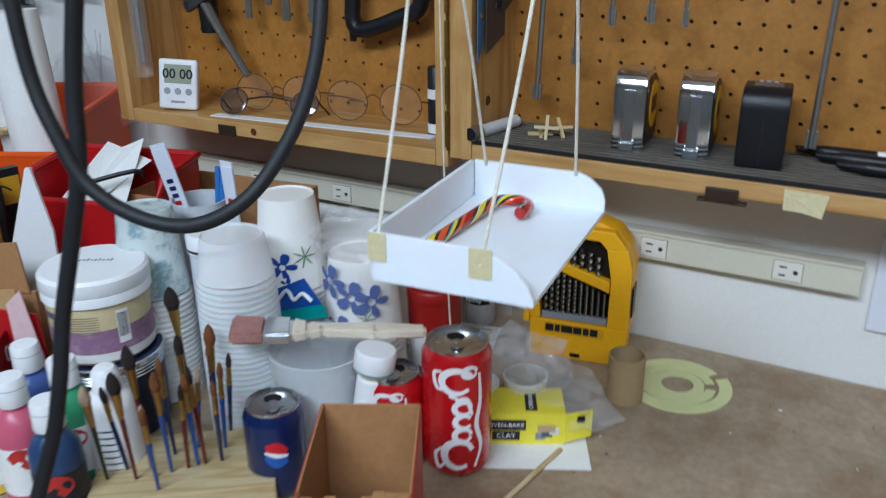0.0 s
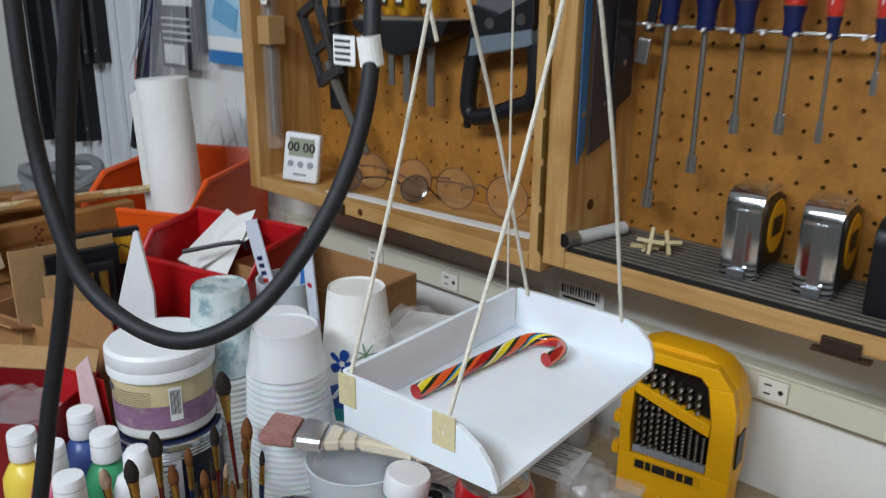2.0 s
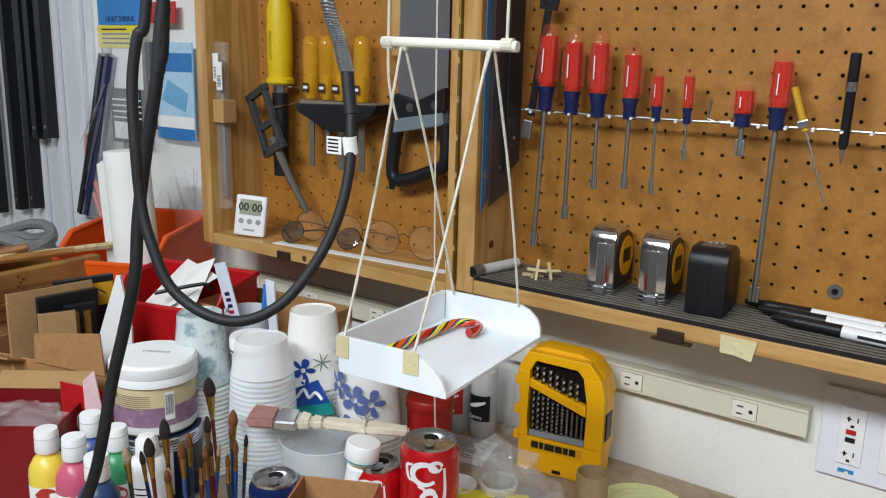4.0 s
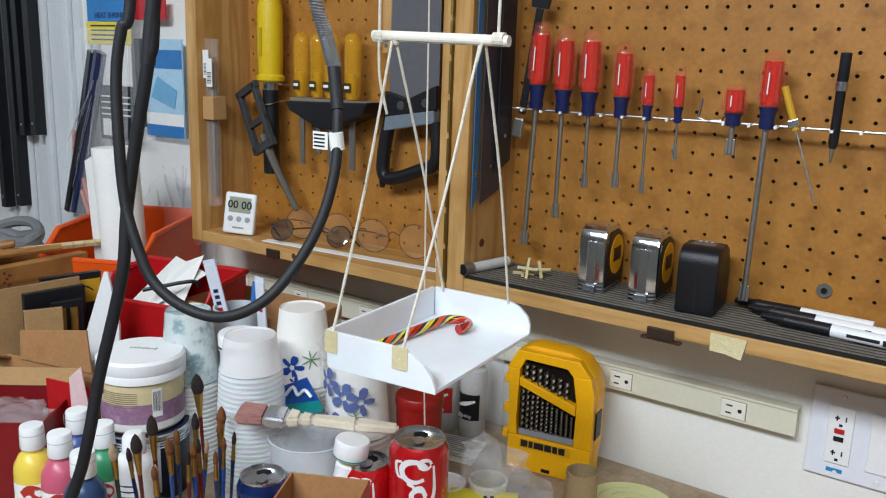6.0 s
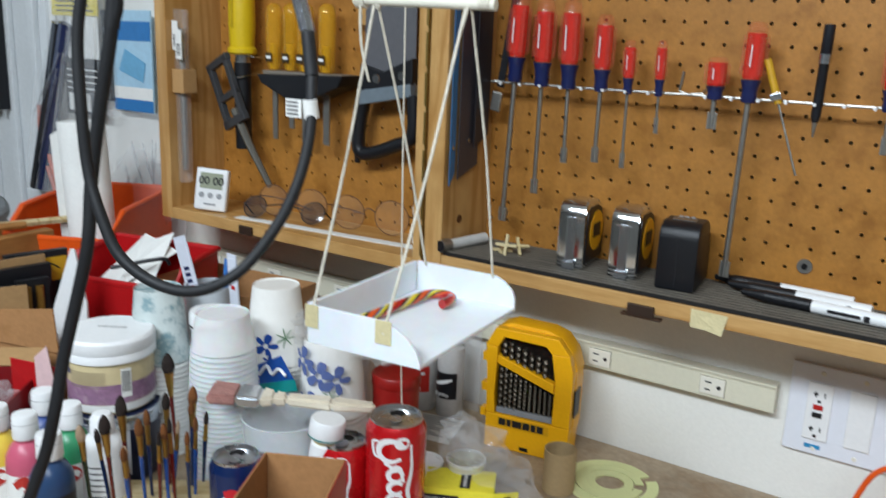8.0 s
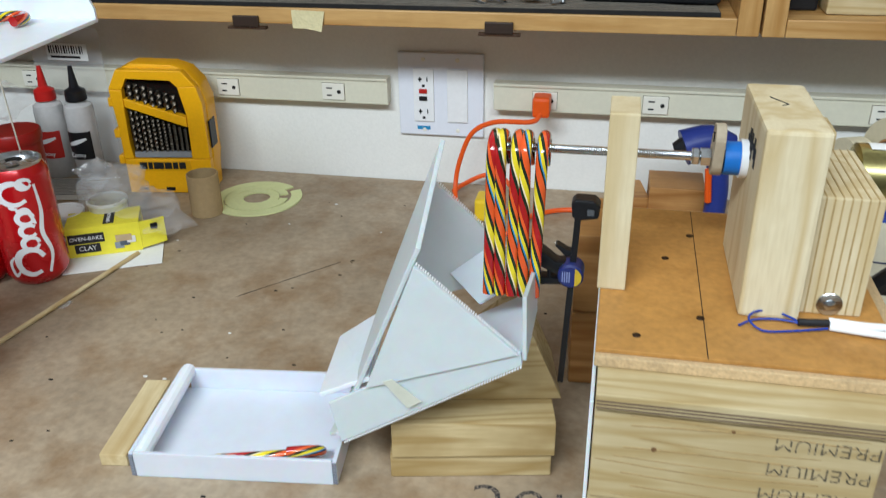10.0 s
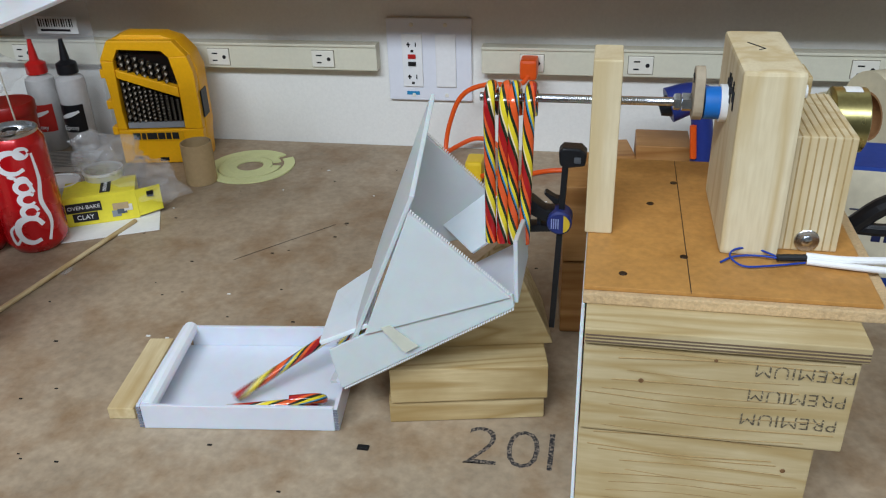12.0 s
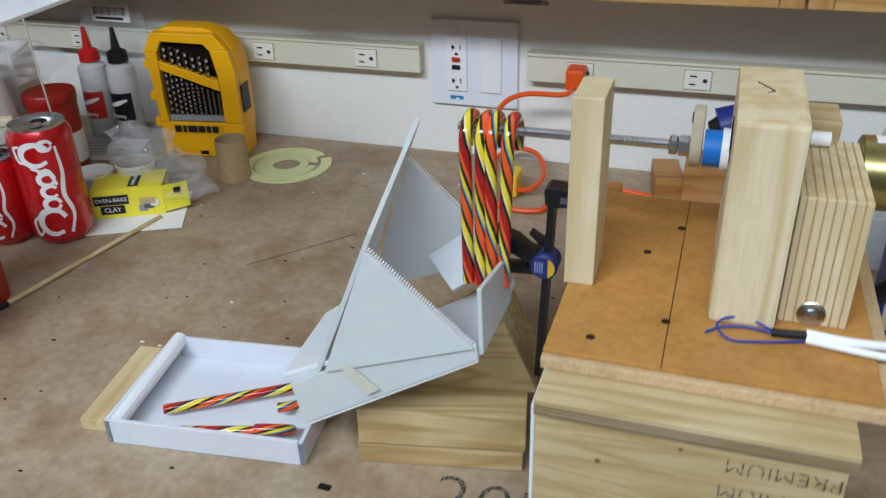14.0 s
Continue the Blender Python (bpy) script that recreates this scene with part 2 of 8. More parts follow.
def plate(corners, thick):
    """A flat sheet of the given thickness on three or four corners in space."""
    c = [Vector(p) for p in corners]
    n = (c[1] - c[0]).cross(c[2] - c[0]).normalized() * thick
    bm = bmesh.new()
    va = [bm.verts.new(p) for p in c]
    vb = [bm.verts.new(p + n) for p in c]
    k = len(c)
    bm.faces.new(va)
    bm.faces.new(vb[::-1])
    for i in range(k):
        bm.faces.new((va[i], vb[i], vb[(i + 1) % k], va[(i + 1) % k]))
    bmesh.ops.recalc_face_normals(bm, faces=bm.faces[:])
    bmesh.ops.bevel(bm, geom=bm.edges[:], offset=min(0.0004, thick * 0.2), segments=1, affect="EDGES")
    return bm


def letters(body, size, m, material, parent=None, name="lettering", depth=0.0002, thin=0.0):
    """Words in the built-in font, as a thin mesh."""
    cu = bpy.data.curves.new("tmp_text", "FONT")
    cu.body, cu.size, cu.extrude, cu.align_x, cu.align_y = body, size, depth, "CENTER", "CENTER"
    cu.resolution_u, cu.offset = 3, thin
    ob = bpy.data.objects.new("tmp_text", cu)
    scene.collection.objects.link(ob)
    me = bpy.data.meshes.new_from_object(ob.evaluated_get(bpy.context.evaluated_depsgraph_get()))
    bpy.data.objects.remove(ob)
    bpy.data.curves.remove(cu)
    me.materials.clear()
    me.materials.append(material)
    me.transform(m)
    o = new(name, me)
    if parent:
        o.parent = parent
    return o


FRONT = pose(0, 0, 0, 90, 0, 0)

# ---- the room ----
def structure(name, bm, material, label, category):
    return tagged(part(name, bm, material), label, category, kind="structure")


structure("wall_back", block(-2.75, 2.4, 0, 0.1, -0.92, 1.75, 0), M_WALL, "off-white painted wall behind the workbench", "wall")
# unseen side and front walls and floor, coloured dark to cut bounced fill light
M_WALL_DIM = mat("unseen_wall_dim", "8e8d88", 0.7, vary=0.1, coarse=2)
structure("wall_left", block(-2.85, -2.75, -3.4, 0, -0.92, 1.75, 0), M_WALL_DIM, "unseen side wall, darkened to cut bounced light", "wall")
structure("wall_right", block(2.4, 2.5, -3.4, 0, -0.92, 1.75, 0), M_WALL_DIM, "unseen side wall, darkened to cut bounced light", "wall")
structure("wall_front", block(-2.75, 2.4, -3.5, -3.4, -0.92, 1.75, 0), M_WALL_DIM, "unseen wall facing the bench, darkened to cut bounced light", "wall")
structure("floor", block(-2.75, 2.4, -3.4, 0, -1.0, -0.92, 0), mat("concrete_floor", "8a867f", 0.7, vary=0.2, fine=60, coarse=4), "grey concrete workshop floor", "floor")
structure("ceiling", block(-2.75, 2.4, -3.4, 0, 1.75, 1.85, 0), M_WALL, "white workshop ceiling", "ceiling")

bench = thing("workbench", (0, 0, 0), "long workbench with a worn brown hardboard top", "workbench")
part("worktop", block(-2.0, 1.7, -0.83, -0.002, -0.035, 0, 0.002), M_BENCH, bench)
for x in (-1.9, -0.2, 1.5):
    part("leg", block(x, x + 0.09, -0.78, -0.69, -0.919, -0.036, 0.003), M_PINEZ, bench)
    part("leg", block(x, x + 0.09, -0.12, -0.03, -0.919, -0.036, 0.003), M_PINEZ, bench)
# old marker figures and a pencil line on the top
letters("20", 0.062, pose(0.472, -0.617, 0.0003), mat("faded_marker_ink", "2b2a2c", 0.8, vary=0.5, fine=600, coarse=200, second="8d7f70", second_at=(0.48, 0.60), bump=0.0), bench, "marker_writing", 0.00015, -0.0011)
letters("1", 0.062, pose(0.5085, -0.617, 0.0003), MATS["faded_marker_ink"], bench, "marker_writing", 0.00015, -0.0011)
part("pencil_line", tube([(0.145, -0.36, 0.0004), (0.232, -0.262, 0.0004)], 0.00025, 4, 1), M_INK, bench)


# ---- cabinets ----
def pegboard(name, x0, x1, z0, z1, y, parent, pitch=0.0257, r=0.0024):
    """A hardboard sheet with a real grid of drilled holes."""
    nx, nz = int((x1 - x0) / pitch), int((z1 - z0) / pitch)
    px, pz = pitch, pitch
    verts, faces = [], []
    th = 0.004
    for i in range(nx):
        for k in range(nz):
            cx, cz = x0 + (i + 0.5) * px, z0 + (k + 0.5) * pz
            base = len(verts)
            for j in range(8):
                a = math.pi / 8 + j * math.pi / 4
                c, s = math.cos(a), math.sin(a)
                q = 1 / max(abs(c), abs(s))
                ox, oz = (round(c * q, 3), round(s * q, 3))
                # the outer ring runs round the cell's edge
                verts.append((cx + px / 2 * ox, y, cz + pz / 2 * oz))
                verts.append((cx + r * c, y, cz + r * s))
                verts.append((cx + r * c, y + th, cz + r * s))
            for j in range(8):
                a, b = base + 3 * j, base + 3 * ((j + 1) % 8)
                faces.append((a, b, b + 1, a + 1))
                faces.append((a + 1, b + 1, b + 2, a + 2))
            for j in (0, 2, 4, 6):
                sx = (1, -1, -1, 1)[j // 2]
                sz = (1, 1, -1, -1)[j // 2]
                verts.append((cx + px / 2 * sx, y, cz + pz / 2 * sz))
                faces.append((base + 3 * j, len(verts) - 1, base + 3 * ((j + 1) % 8)))
    me = bpy.data.meshes.new(name)
    me.from_pydata(verts, [], faces)
    bm = bmesh.new()
    bm.from_mesh(me)
    bmesh.ops.remove_doubles(bm, verts=bm.verts, dist=0.0004)
    bm.to_mesh(me)
    bm.free()
    me.materials.append(M_PEG)
    ob = new(name, me)
    ob.parent = parent
    return ob


CZ = 0.80  # the cabinets' top
cab = thing("wall_cabinet", (0, 0, 0), "amber pine wall cabinet with a pegboard back, open in front", "cabinet")
part("side_panel", block(-0.220, -0.192, -0.13, -0.001, 0.241, CZ, 0.0015), M_CABV, cab)
part("side_panel", block(0.648, 0.671, -0.13, -0.001, 0.241, CZ, 0.0015), M_CABV, cab)
part("bottom_board", block(-0.1915, 0.6475, -0.13, -0.001, 0.241, 0.260, 0.0015), M_CAB, cab)
part("top_board", block(-0.1915, 0.6475, -0.13, -0.001, CZ - 0.02, CZ, 0.0015), M_CAB, cab)
pegboard("pegboard_back", -0.1961, 0.665, 0.2576, CZ + 0.01, -0.014, cab, 0.0250)
hinge = part("piano_hinge", block(-0.2225, -0.2195, -0.1325, -0.1305, 0.25, CZ, 0.0003), mat("brass", "8a7440", 0.4, 1.0), cab)
for i in range(10):
    part("knuckle", lathe([(0.0022, 0), (0.0022, 0.042)], 8), MATS["brass"], hinge).matrix_basis = pose(-0.221, -0.1345, 0.255 + i * 0.05)
part("knot", lathe([(0.006, 0), (0.0055, 0.0006)], 14), mat("dark_knot", "5a3412", 0.6), cab).matrix_basis = pose(-0.1916, -0.088, 0.303, 0, 90, 0)
# ribbed mat on the bottom board
# the shade between the ribs is put into the base sheet's near-black colour
M_MATLO = mat("mat_groove_shade", "1a1817", 0.8, vary=0.2, fine=300, coarse=40)
sm = thing("shelf_mat", (0, 0, 0), "dark grey ribbed rubber mat lying in the cabinet", "mat")
part("base_sheet", block(-0.190, 0.630, -0.128, -0.016, 0.2602, 0.2647, 0.0004), M_MATLO, sm)
for i in range(11):
    y = -0.126 + i * 0.0100
    part("rib", block(-0.189, 0.629, y, y + 0.0052, 0.2648, 0.2658, 0.0003, 1), M_MAT, sm)
for x, z in ((0.090, 0.2405), (0.393, 0.2405)):
    c = thing("magnetic_catch", (x, -0.131, z), "small brown magnetic catch on the cabinet rail", "catch", group="cabinet catches")
    part("catch_body", block(-0.016, 0.016, -0.005, 0.0, -0.003, 0.010, 0.001), mat("brown_catch", "33241a", 0.5), c)
    part("catch_plate", block(-0.024, 0.024, -0.003, 0.006, -0.006, -0.003, 0.0005), mat("catch_brown_metal", "4a3526", 0.5, 0.3), c)

door = thing("cabinet_door", (0, 0, 0), "deep pine cabinet door with pegboard back, folded wide open", "cabinet door")
part("side_panel", block(-0.764, -0.738, -0.13, -0.001, 0.229, CZ, 0.0015), M_CABV, door)
part("side_panel", block(-0.2385, -0.2225, -0.13, -0.001, 0.229, CZ, 0.0015), M_CABV, door)
part("bottom_board", block(-0.7375, -0.239, -0.13, -0.001, 0.229, 0.248, 0.0015), M_CAB, door)
part("top_board", block(-0.7375, -0.239, -0.13, -0.001, CZ - 0.02, CZ, 0.0015), M_CAB, door)
pegboard("pegboard_back", -0.7438, -0.225, 0.2466, CZ + 0.01, -0.014, door, 0.0287)
part("knot", lathe([(0.005, 0), (0.0045, 0.0006)], 14), MATS["dark_knot"], door).matrix_basis = pose(-0.515, -0.1302, 0.238, 90, 0, 0)
c = thing("magnetic_catch", (-0.559, -0.131, 0.233), "small brown magnetic catch on the door rail", "catch", group="cabinet catches")
part("catch_body", block(-0.014, 0.014, -0.004, 0.0, -0.004, 0.010, 0.001), MATS["brown_catch"], c)

cab2 = thing("wall_cabinet", (0, 0, 0), "second pine wall cabinet with shadowed clutter inside", "cabinet")
part("side_panel", block(0.674, 0.697, -0.13, -0.001, 0.241, CZ, 0.0015), M_CABV, cab2)
part("side_panel", block(1.48, 1.503, -0.13, -0.001, 0.241, CZ, 0.0015), M_CABV, cab2)
part("bottom_board", block(0.6975, 1.4795, -0.13, -0.001, 0.241, 0.260, 0.0015), M_CAB, cab2)
part("back_board", block(0.6975, 1.4795, -0.014, -0.008, 0.2605, CZ, 0.0005), M_CAB, cab2)

# ---- raceway and outlets ----
M_SLOT = mat("outlet_slot", "1a1a1a", 0.6)
M_OUT = mat("outlet_white", "e6e3d6", 0.35, vary=0.04)
M_GAP = mat("outlet_gap", "6b6353", 0.7)
M_PLATE = mat("plate_white", "e3e6ee", 0.3, vary=0.03)


def outlet(parent, x, y, z):
    o = part("outlet", block(x - 0.0155, x + 0.0155, y - 0.003, y + 0.001, z - 0.0112, z + 0.0112, 0.0008), M_OUT, parent)
    part("gap", block(x - 0.0161, x + 0.0161, y - 0.0008, y + 0.0012, z - 0.0118, z + 0.0118, 0.0003), M_GAP, o)
    part("slot", block(x - 0.009, x - 0.001, y - 0.0034, y, z + 0.0040, z + 0.0058, 0), M_SLOT, o)
    part("slot", block(x - 0.009, x - 0.002, y - 0.0034, y, z - 0.0058, z - 0.0040, 0), M_SLOT, o)
    hole = part("ground_slot", lathe([(0.0027, 0), (0.0027, 0.0034)], 10), M_SLOT, o)
    hole.matrix_basis = pose(x + 0.0085, y, z, 90, 0, 0)
    return o


for x0, x1, xs in ((-1.25, 0.228, [-0.762, -0.610, -0.457, -0.305, -0.152, 0.0, 0.1524]), (0.371, 1.7, [0.438, 0.577, 0.845])):
    r = thing("wiring_raceway", (0, 0, 0), "cream metal plug-in wiring raceway along the wall", "raceway")
    part("channel", block(x0, x1, -0.019, -0.0005, 0.113, 0.146, 0.0015), M_IVORY, r)
    part("top_lip", block(x0, x1, -0.021, -0.0005, 0.1455, 0.149, 0.0006), M_IVORY, r)
    for x in xs:
        outlet(r, x, -0.0185, 0.129)

g = thing("outlet_plate", (0.297, -0.0005, 0.1255), "white double wall plate with safety outlet and rocker switch", "outlet")
part("cover", block(-0.057, 0.059, -0.006, 0, -0.056, 0.057, 0.002), M_PLATE, g)
dev = part("safety_outlet", block(-0.036, -0.008, -0.0085, -0.0058, -0.036, 0.036, 0.001), M_WHITE, g)
part("reset_button", block(-0.028, -0.017, -0.010, -0.0083, 0.003, 0.009, 0.0006), mat("reset_red", "b5201c", 0.4), dev)
part("test_button", block(-0.028, -0.017, -0.010, -0.0083, -0.007, -0.001, 0.0006), M_BLACK, dev)
for s in (-1, 1):
    z = s * 0.022
    part("slot", block(-0.029, -0.024, -0.0089, -0.008, z - 0.001, z + 0.001, 0), M_SLOT, dev)
    part("slot", block(-0.0275, -0.0258, -0.0089, -0.008, z - 0.0035, z + 0.003, 0), M_SLOT, dev)
    part("slot", block(-0.0175, -0.016, -0.0089, -0.008, z - 0.003, z + 0.003, 0), M_SLOT, dev)
    part("ground_slot", block(-0.024, -0.020, -0.0089, -0.008, z - 0.0105, z - 0.007, 0.0005), M_SLOT, dev)
part("blue_sticker", block(-0.032, -0.014, -0.0064, -0.0058, -0.048, -0.043, 0), mat("sticker_blue", "2f86b8", 0.5), g)
part("rocker", block(0.010, 0.038, -0.0085, -0.0058, -0.036, 0.036, 0.0015), M_WHITE, g)
for x in (-0.022, 0.024):
    for z in (-0.048, 0.048):
        part("screw", lathe([(0.003, 0), (0.0025, 0.0012)], 10), M_OUT, g).matrix_basis = pose(x, -0.0058, z, 90, 0, 0)

# ---- the machine at the bench's front ----
M_BLUE = mat("blue_tape", "1f6fc4", 0.5)
M_BRASS = mat("yellow_zinc", "b5ab72", 0.28, 1.0, vary=0.15, fine=300, coarse=30, bump=0.02)
CANE = [mat("candy_red", "a81a1c", 0.12, coat=0.6, vary=0.15, bump=0.0, fine=90), mat("candy_yellow", "e6cf2a", 0.12, coat=0.6, vary=0.1, bump=0.0, fine=90),
        mat("candy_orange", "e05a26", 0.12, coat=0.6, vary=0.1, bump=0.0, fine=90), mat("candy_dark_green", "1f2a1c", 0.12, coat=0.6, vary=0.1, bump=0.0, fine=90),
        mat("candy_blue", "3a86b8", 0.12, coat=0.6, vary=0.1, bump=0.0, fine=90), mat("candy_cream", "e8d9b0", 0.12, coat=0.6, vary=0.1, bump=0.0, fine=90)]
STRIPES = [0, 0, 0, 3, 3, 5, 1, 1, 1, 3, 3, 2, 2, 2, 2, 3, 4, 1, 1, 3, 3, 2, 2, 0]


def cane_mesh(r=0.0041, long=0.100, bow=0.0135, spin=0.0):
    pts = [(0, 0, z) for z in np.linspace(0, long, 22)]
    pts += [(0, bow - bow * math.cos(a), long + bow * math.sin(a)) for a in np.linspace(0.25, math.pi, 10)]
    pts += [(0, 2 * bow, long - 0.006), (0, 2 * bow - 0.0005, long - 0.011)]
    st = STRIPES[int(spin * 24):] + STRIPES[:int(spin * 24)]
    return tube(pts, r, 24, 3, st, -13.0)


def candy_cane(m, label, spin=0.0):
    c = part("candy_cane", cane_mesh(spin=spin), CANE, None, smooth=True)
    c.matrix_basis = m
    return tagged(c, label, "candy cane", "candy canes")


mach = thing("dispenser_machine", (0, 0, 0), "home-made wooden candy dispenser with a motor-driven threaded rod", "machine")
part("top_hardboard", block(0.5265, 0.6995, -0.650, -0.438, 0.1655, 0.1685, 0.0006), M_HARD, mach)
part("particle_board", block(0.5260, 0.708, -0.654, -0.430, 0.158, 0.1653, 0.001), M_MDF, mach)
ply = part("plywood_board", block(0.5285, 0.6885, -0.681, -0.44, 0.147, 0.1578, 0.001), M_PINE, mach)
for i, z in enumerate((0.1485, 0.1508, 0.1530)):
    part("veneer_line", block(0.5290, 0.6880, -0.6815, -0.6805, z, z + 0.0008, 0), mat("dark_veneer", "6b5a48", 0.8), ply)
part("board", block(0.5285, 0.686, -0.677, -0.44, 0.0785, 0.1468, 0.0015), M_PINE, mach)
part("board", block(0.528, 0.672, -0.674, -0.44, 0.0005, 0.0783, 0.0015), M_PINE, mach)
part("end_panel", block(0.5253, 0.5277, -0.672, -0.45, 0.0005, 0.146, 0.0008), M_WHITEP, mach)
for x, z, r in ((0.564, 0.120, 0.0017), (0.606, 0.139, 0.0012), (0.656, 0.057, 0.0017)):
    part("knot", lathe([(r, 0), (r * 0.8, 0.0005)], 12), mat("brown_knot", "7a5a38", 0.7, vary=0.3, fine=500, coarse=200, bump=0.0), mach).matrix_basis = pose(x, -0.6772 if z > 0.078 else -0.6742, z, 90, 0, 0)
M_STAMP = mat("grey_stamp_ink", "5d5443", 0.8, vary=0.4, fine=700, coarse=300, second="cbb98f", second_at=(0.50, 0.64), bump=0.0)
for z in (0.1345, 0.1165, 0.0985):
    letters("PREMIUM", 0.0150, pose(0.6565 - (0.1345 - z) * 0.12, -0.6775, z, 90, 0, 0) @ pose(0, 0, 0, 0, 0, 180) @ Matrix.Diagonal((0.92, 0.85, 1, 1)), M_STAMP, mach, "stamp", 0.0001, -0.0002)
# growth rings and saw marks that run along the boards
random.seed(31)
M_GRAIN = mat("board_grain", "ab9162", 0.7, vary=0.3, fine=500, coarse=60, bump=0.0)
for x0, x1, z0, z1, y, n in ((0.530, 0.684, 0.082, 0.145, -0.6772, 9), (0.530, 0.670, 0.004, 0.076, -0.6742, 11)):
    for k in range(n):
        zz = z0 + (z1 - z0) * (k + random.uniform(0.2, 0.8)) / n
        bend = random.uniform(-0.004, 0.004)
        a, b = x0 + random.uniform(0, 0.03), x1 - random.uniform(0, 0.03)
        part("grain_line", tube([(a, y, zz), ((a + b) / 2, y, zz + bend), (b, y, zz + bend * 0.3)], random.uniform(0.0002, 0.00045), 4, 6), M_GRAIN, mach)
part("pencil_line", tube([(0.5905, -0.651, 0.1687), (0.592, -0.44, 0.1687)], 0.0003, 4, 1), M_INK, mach)
for x, y in ((0.589, -0.605), (0.589, -0.485), (0.550, -0.632), (0.690, -0.605), (0.570, -0.525)):
    part("screw", lathe([(0.0028, 0), (0.0024, 0.0006)], 12), mat("rusty_screw", "3a2a1d", 0.5, 0.6), mach).matrix_basis = pose(x, y, 0.1684)
part("post", block(0.5240, 0.5425, -0.578, -0.540, 0.1687, 0.290, 0.0012), M_PINEZ, mach)
part("motor_block", block(0.6115, 0.648, -0.598, -0.497, 0.1687, 0.290, 0.0025), M_PINEZ, mach)
grn = part("grain_block", block(0.6495, 0.6860, -0.587, -0.500, 0.1687, 0.2475, 0.0012), M_PINEZ, mach)
M_RING = mat("growth_ring", "b49a68", 0.7, vary=0.2, fine=400, coarse=60, bump=0.0)
for k in range(7):
    xx = 0.6525 + k * 0.0048
    part("grain_line", block(xx, xx + 0.0009, -0.5874, -0.5866, 0.1695, 0.2470, 0), M_RING, grn)
    part("grain_line", block(xx, xx + 0.0009, -0.5866, -0.5005, 0.2474, 0.2479, 0), M_RING, grn)
part("small_block", block(0.652, 0.676, -0.49, -0.455, 0.222, 0.256, 0.001), M_PINE, mach)
part("marker_note", block(0.6110, 0.6116, -0.553, -0.5525, 0.262, 0.276, 0), M_INK, mach)
for k in range(7):
    yy = -0.575 + k * 0.005
    part("marker_note", block(0.6109, 0.6114, yy, yy + 0.003, 0.258 + (k % 3) * 0.004, 0.270 + (k % 2) * 0.005, 0), M_INK, mach)
part("pencil_arrow", tube([(0.622, -0.53, 0.2902), (0.631, -0.545, 0.2902), (0.627, -0.548, 0.2902)], 0.0004, 4, 1), M_INK, mach)
# threaded rod with real ridges
prof = []
for i in range(93):
    prof += [(0.00288, i * 0.0015), (0.0031, i * 0.0015 + 0.00075)]
drive = part("threaded_rod", lathe(prof, 14), M_STEEL, mach, smooth=False)
drive.matrix_basis = pose(0.447, -0.545, 0.2535, 0, 90, 0)
part("nut", lathe([(0.0062, 0), (0.0062, 0.006)], 6), M_STEEL, drive).matrix_basis = pose(0, 0, 0.136)
part("lock_nut", lathe([(0.0052, 0), (0.0058, 0.001), (0.0058, 0.004), (0.0050, 0.005)], 6), M_STEEL, drive).matrix_basis = pose(0, 0, 0.1305)
# the cam: a round-ended wooden lobe
lobe = [(0.0115 * math.cos(a), 0.0115 * math.sin(a)) for a in np.linspace(math.pi / 2, 3 * math.pi / 2, 11)]
lobe += [(0.0150 + 0.0095 * math.cos(a), 0.0095 * math.sin(a)) for a in np.linspace(-math.pi / 2, math.pi / 2, 11)]
cam_lobe = part("wooden_cam", prism(lobe, 0, 0.0065, 0.0008, axis="z"), mat("grey_wood_disc", "a89a83", 0.7, fine=300), drive, "grey wooden cam with a marker tick")
cam_lobe.matrix_basis = pose(0, 0, 0.1425)
part("marker_tick", tube([(0.017, -0.003, -0.0003), (0.020, 0.001, -0.0003), (0.014, 0.003, -0.0003)], 0.0005, 5, 1), M_INK, cam_lobe)
part("coupling", lathe([(0.0108, 0), (0.0108, 0.0125)], 28), M_BLUE, drive, "blue taped coupling", True).matrix_basis = pose(0, 0, 0.1500)
part("bearing", lathe([(0.0125, 0), (0.0125, 0.0045)], 28), M_WHITE, mach, smooth=True).matrix_basis = pose(0.6068, -0.545, 0.2535, 0, 90, 0)
mot = part("motor", lathe([(0.021, 0), (0.0225, 0.001), (0.0225, 0.0315), (0.0215, 0.0325), (0.012, 0.0335)], 36), M_BRASS, mach, "yellow zinc plated motor", True)
mot.matrix_basis = pose(0.6865, -0.505, 0.2310, 0, 90, 0) @ Matrix.Diagonal((1, 1, 0.70, 1))
lab = bmesh.new()
for i in range(12):
    a0, a1 = 2.0 + i * 0.12, 2.0 + (i + 1) * 0.12
    q = [lab.verts.new((0.0228 * math.cos(a), 0.0228 * math.sin(a), z)) for a, z in ((a0, 0.010), (a1, 0.010), (a1, 0.026), (a0, 0.026))]
    lab.faces.new(q)
part("motor_label", lab, M_PAPER, mot)
part("shaft_hub", lathe([(0.0045, -0.010), (0.0045, 0.008)], 18), M_WHITE, mach).matrix_basis = pose(0.660, -0.512, 0.2525, 0, 90, 0)
part("washer", lathe([(0.0078, 0), (0.0078, 0.0009), (0.0074, 0.0012)], 28), M_STEEL, mach).matrix_basis = pose(0.6665, -0.5872, 0.1765, 90, 0, 0)
part("bolt", lathe([(0.0036, 0), (0.0034, 0.0010), (0.0022, 0.0017), (0.0005, 0.0019)], 20), M_STEEL, mach, smooth=True).matrix_basis = pose(0.6665, -0.588, 0.1765, 90, 0, 0)
wire = part("cable_end", tube([(0.646, -0.606, 0.1725), (0.664, -0.604, 0.1725)], 0.0024, 10, 2), M_RUBBER, mach)
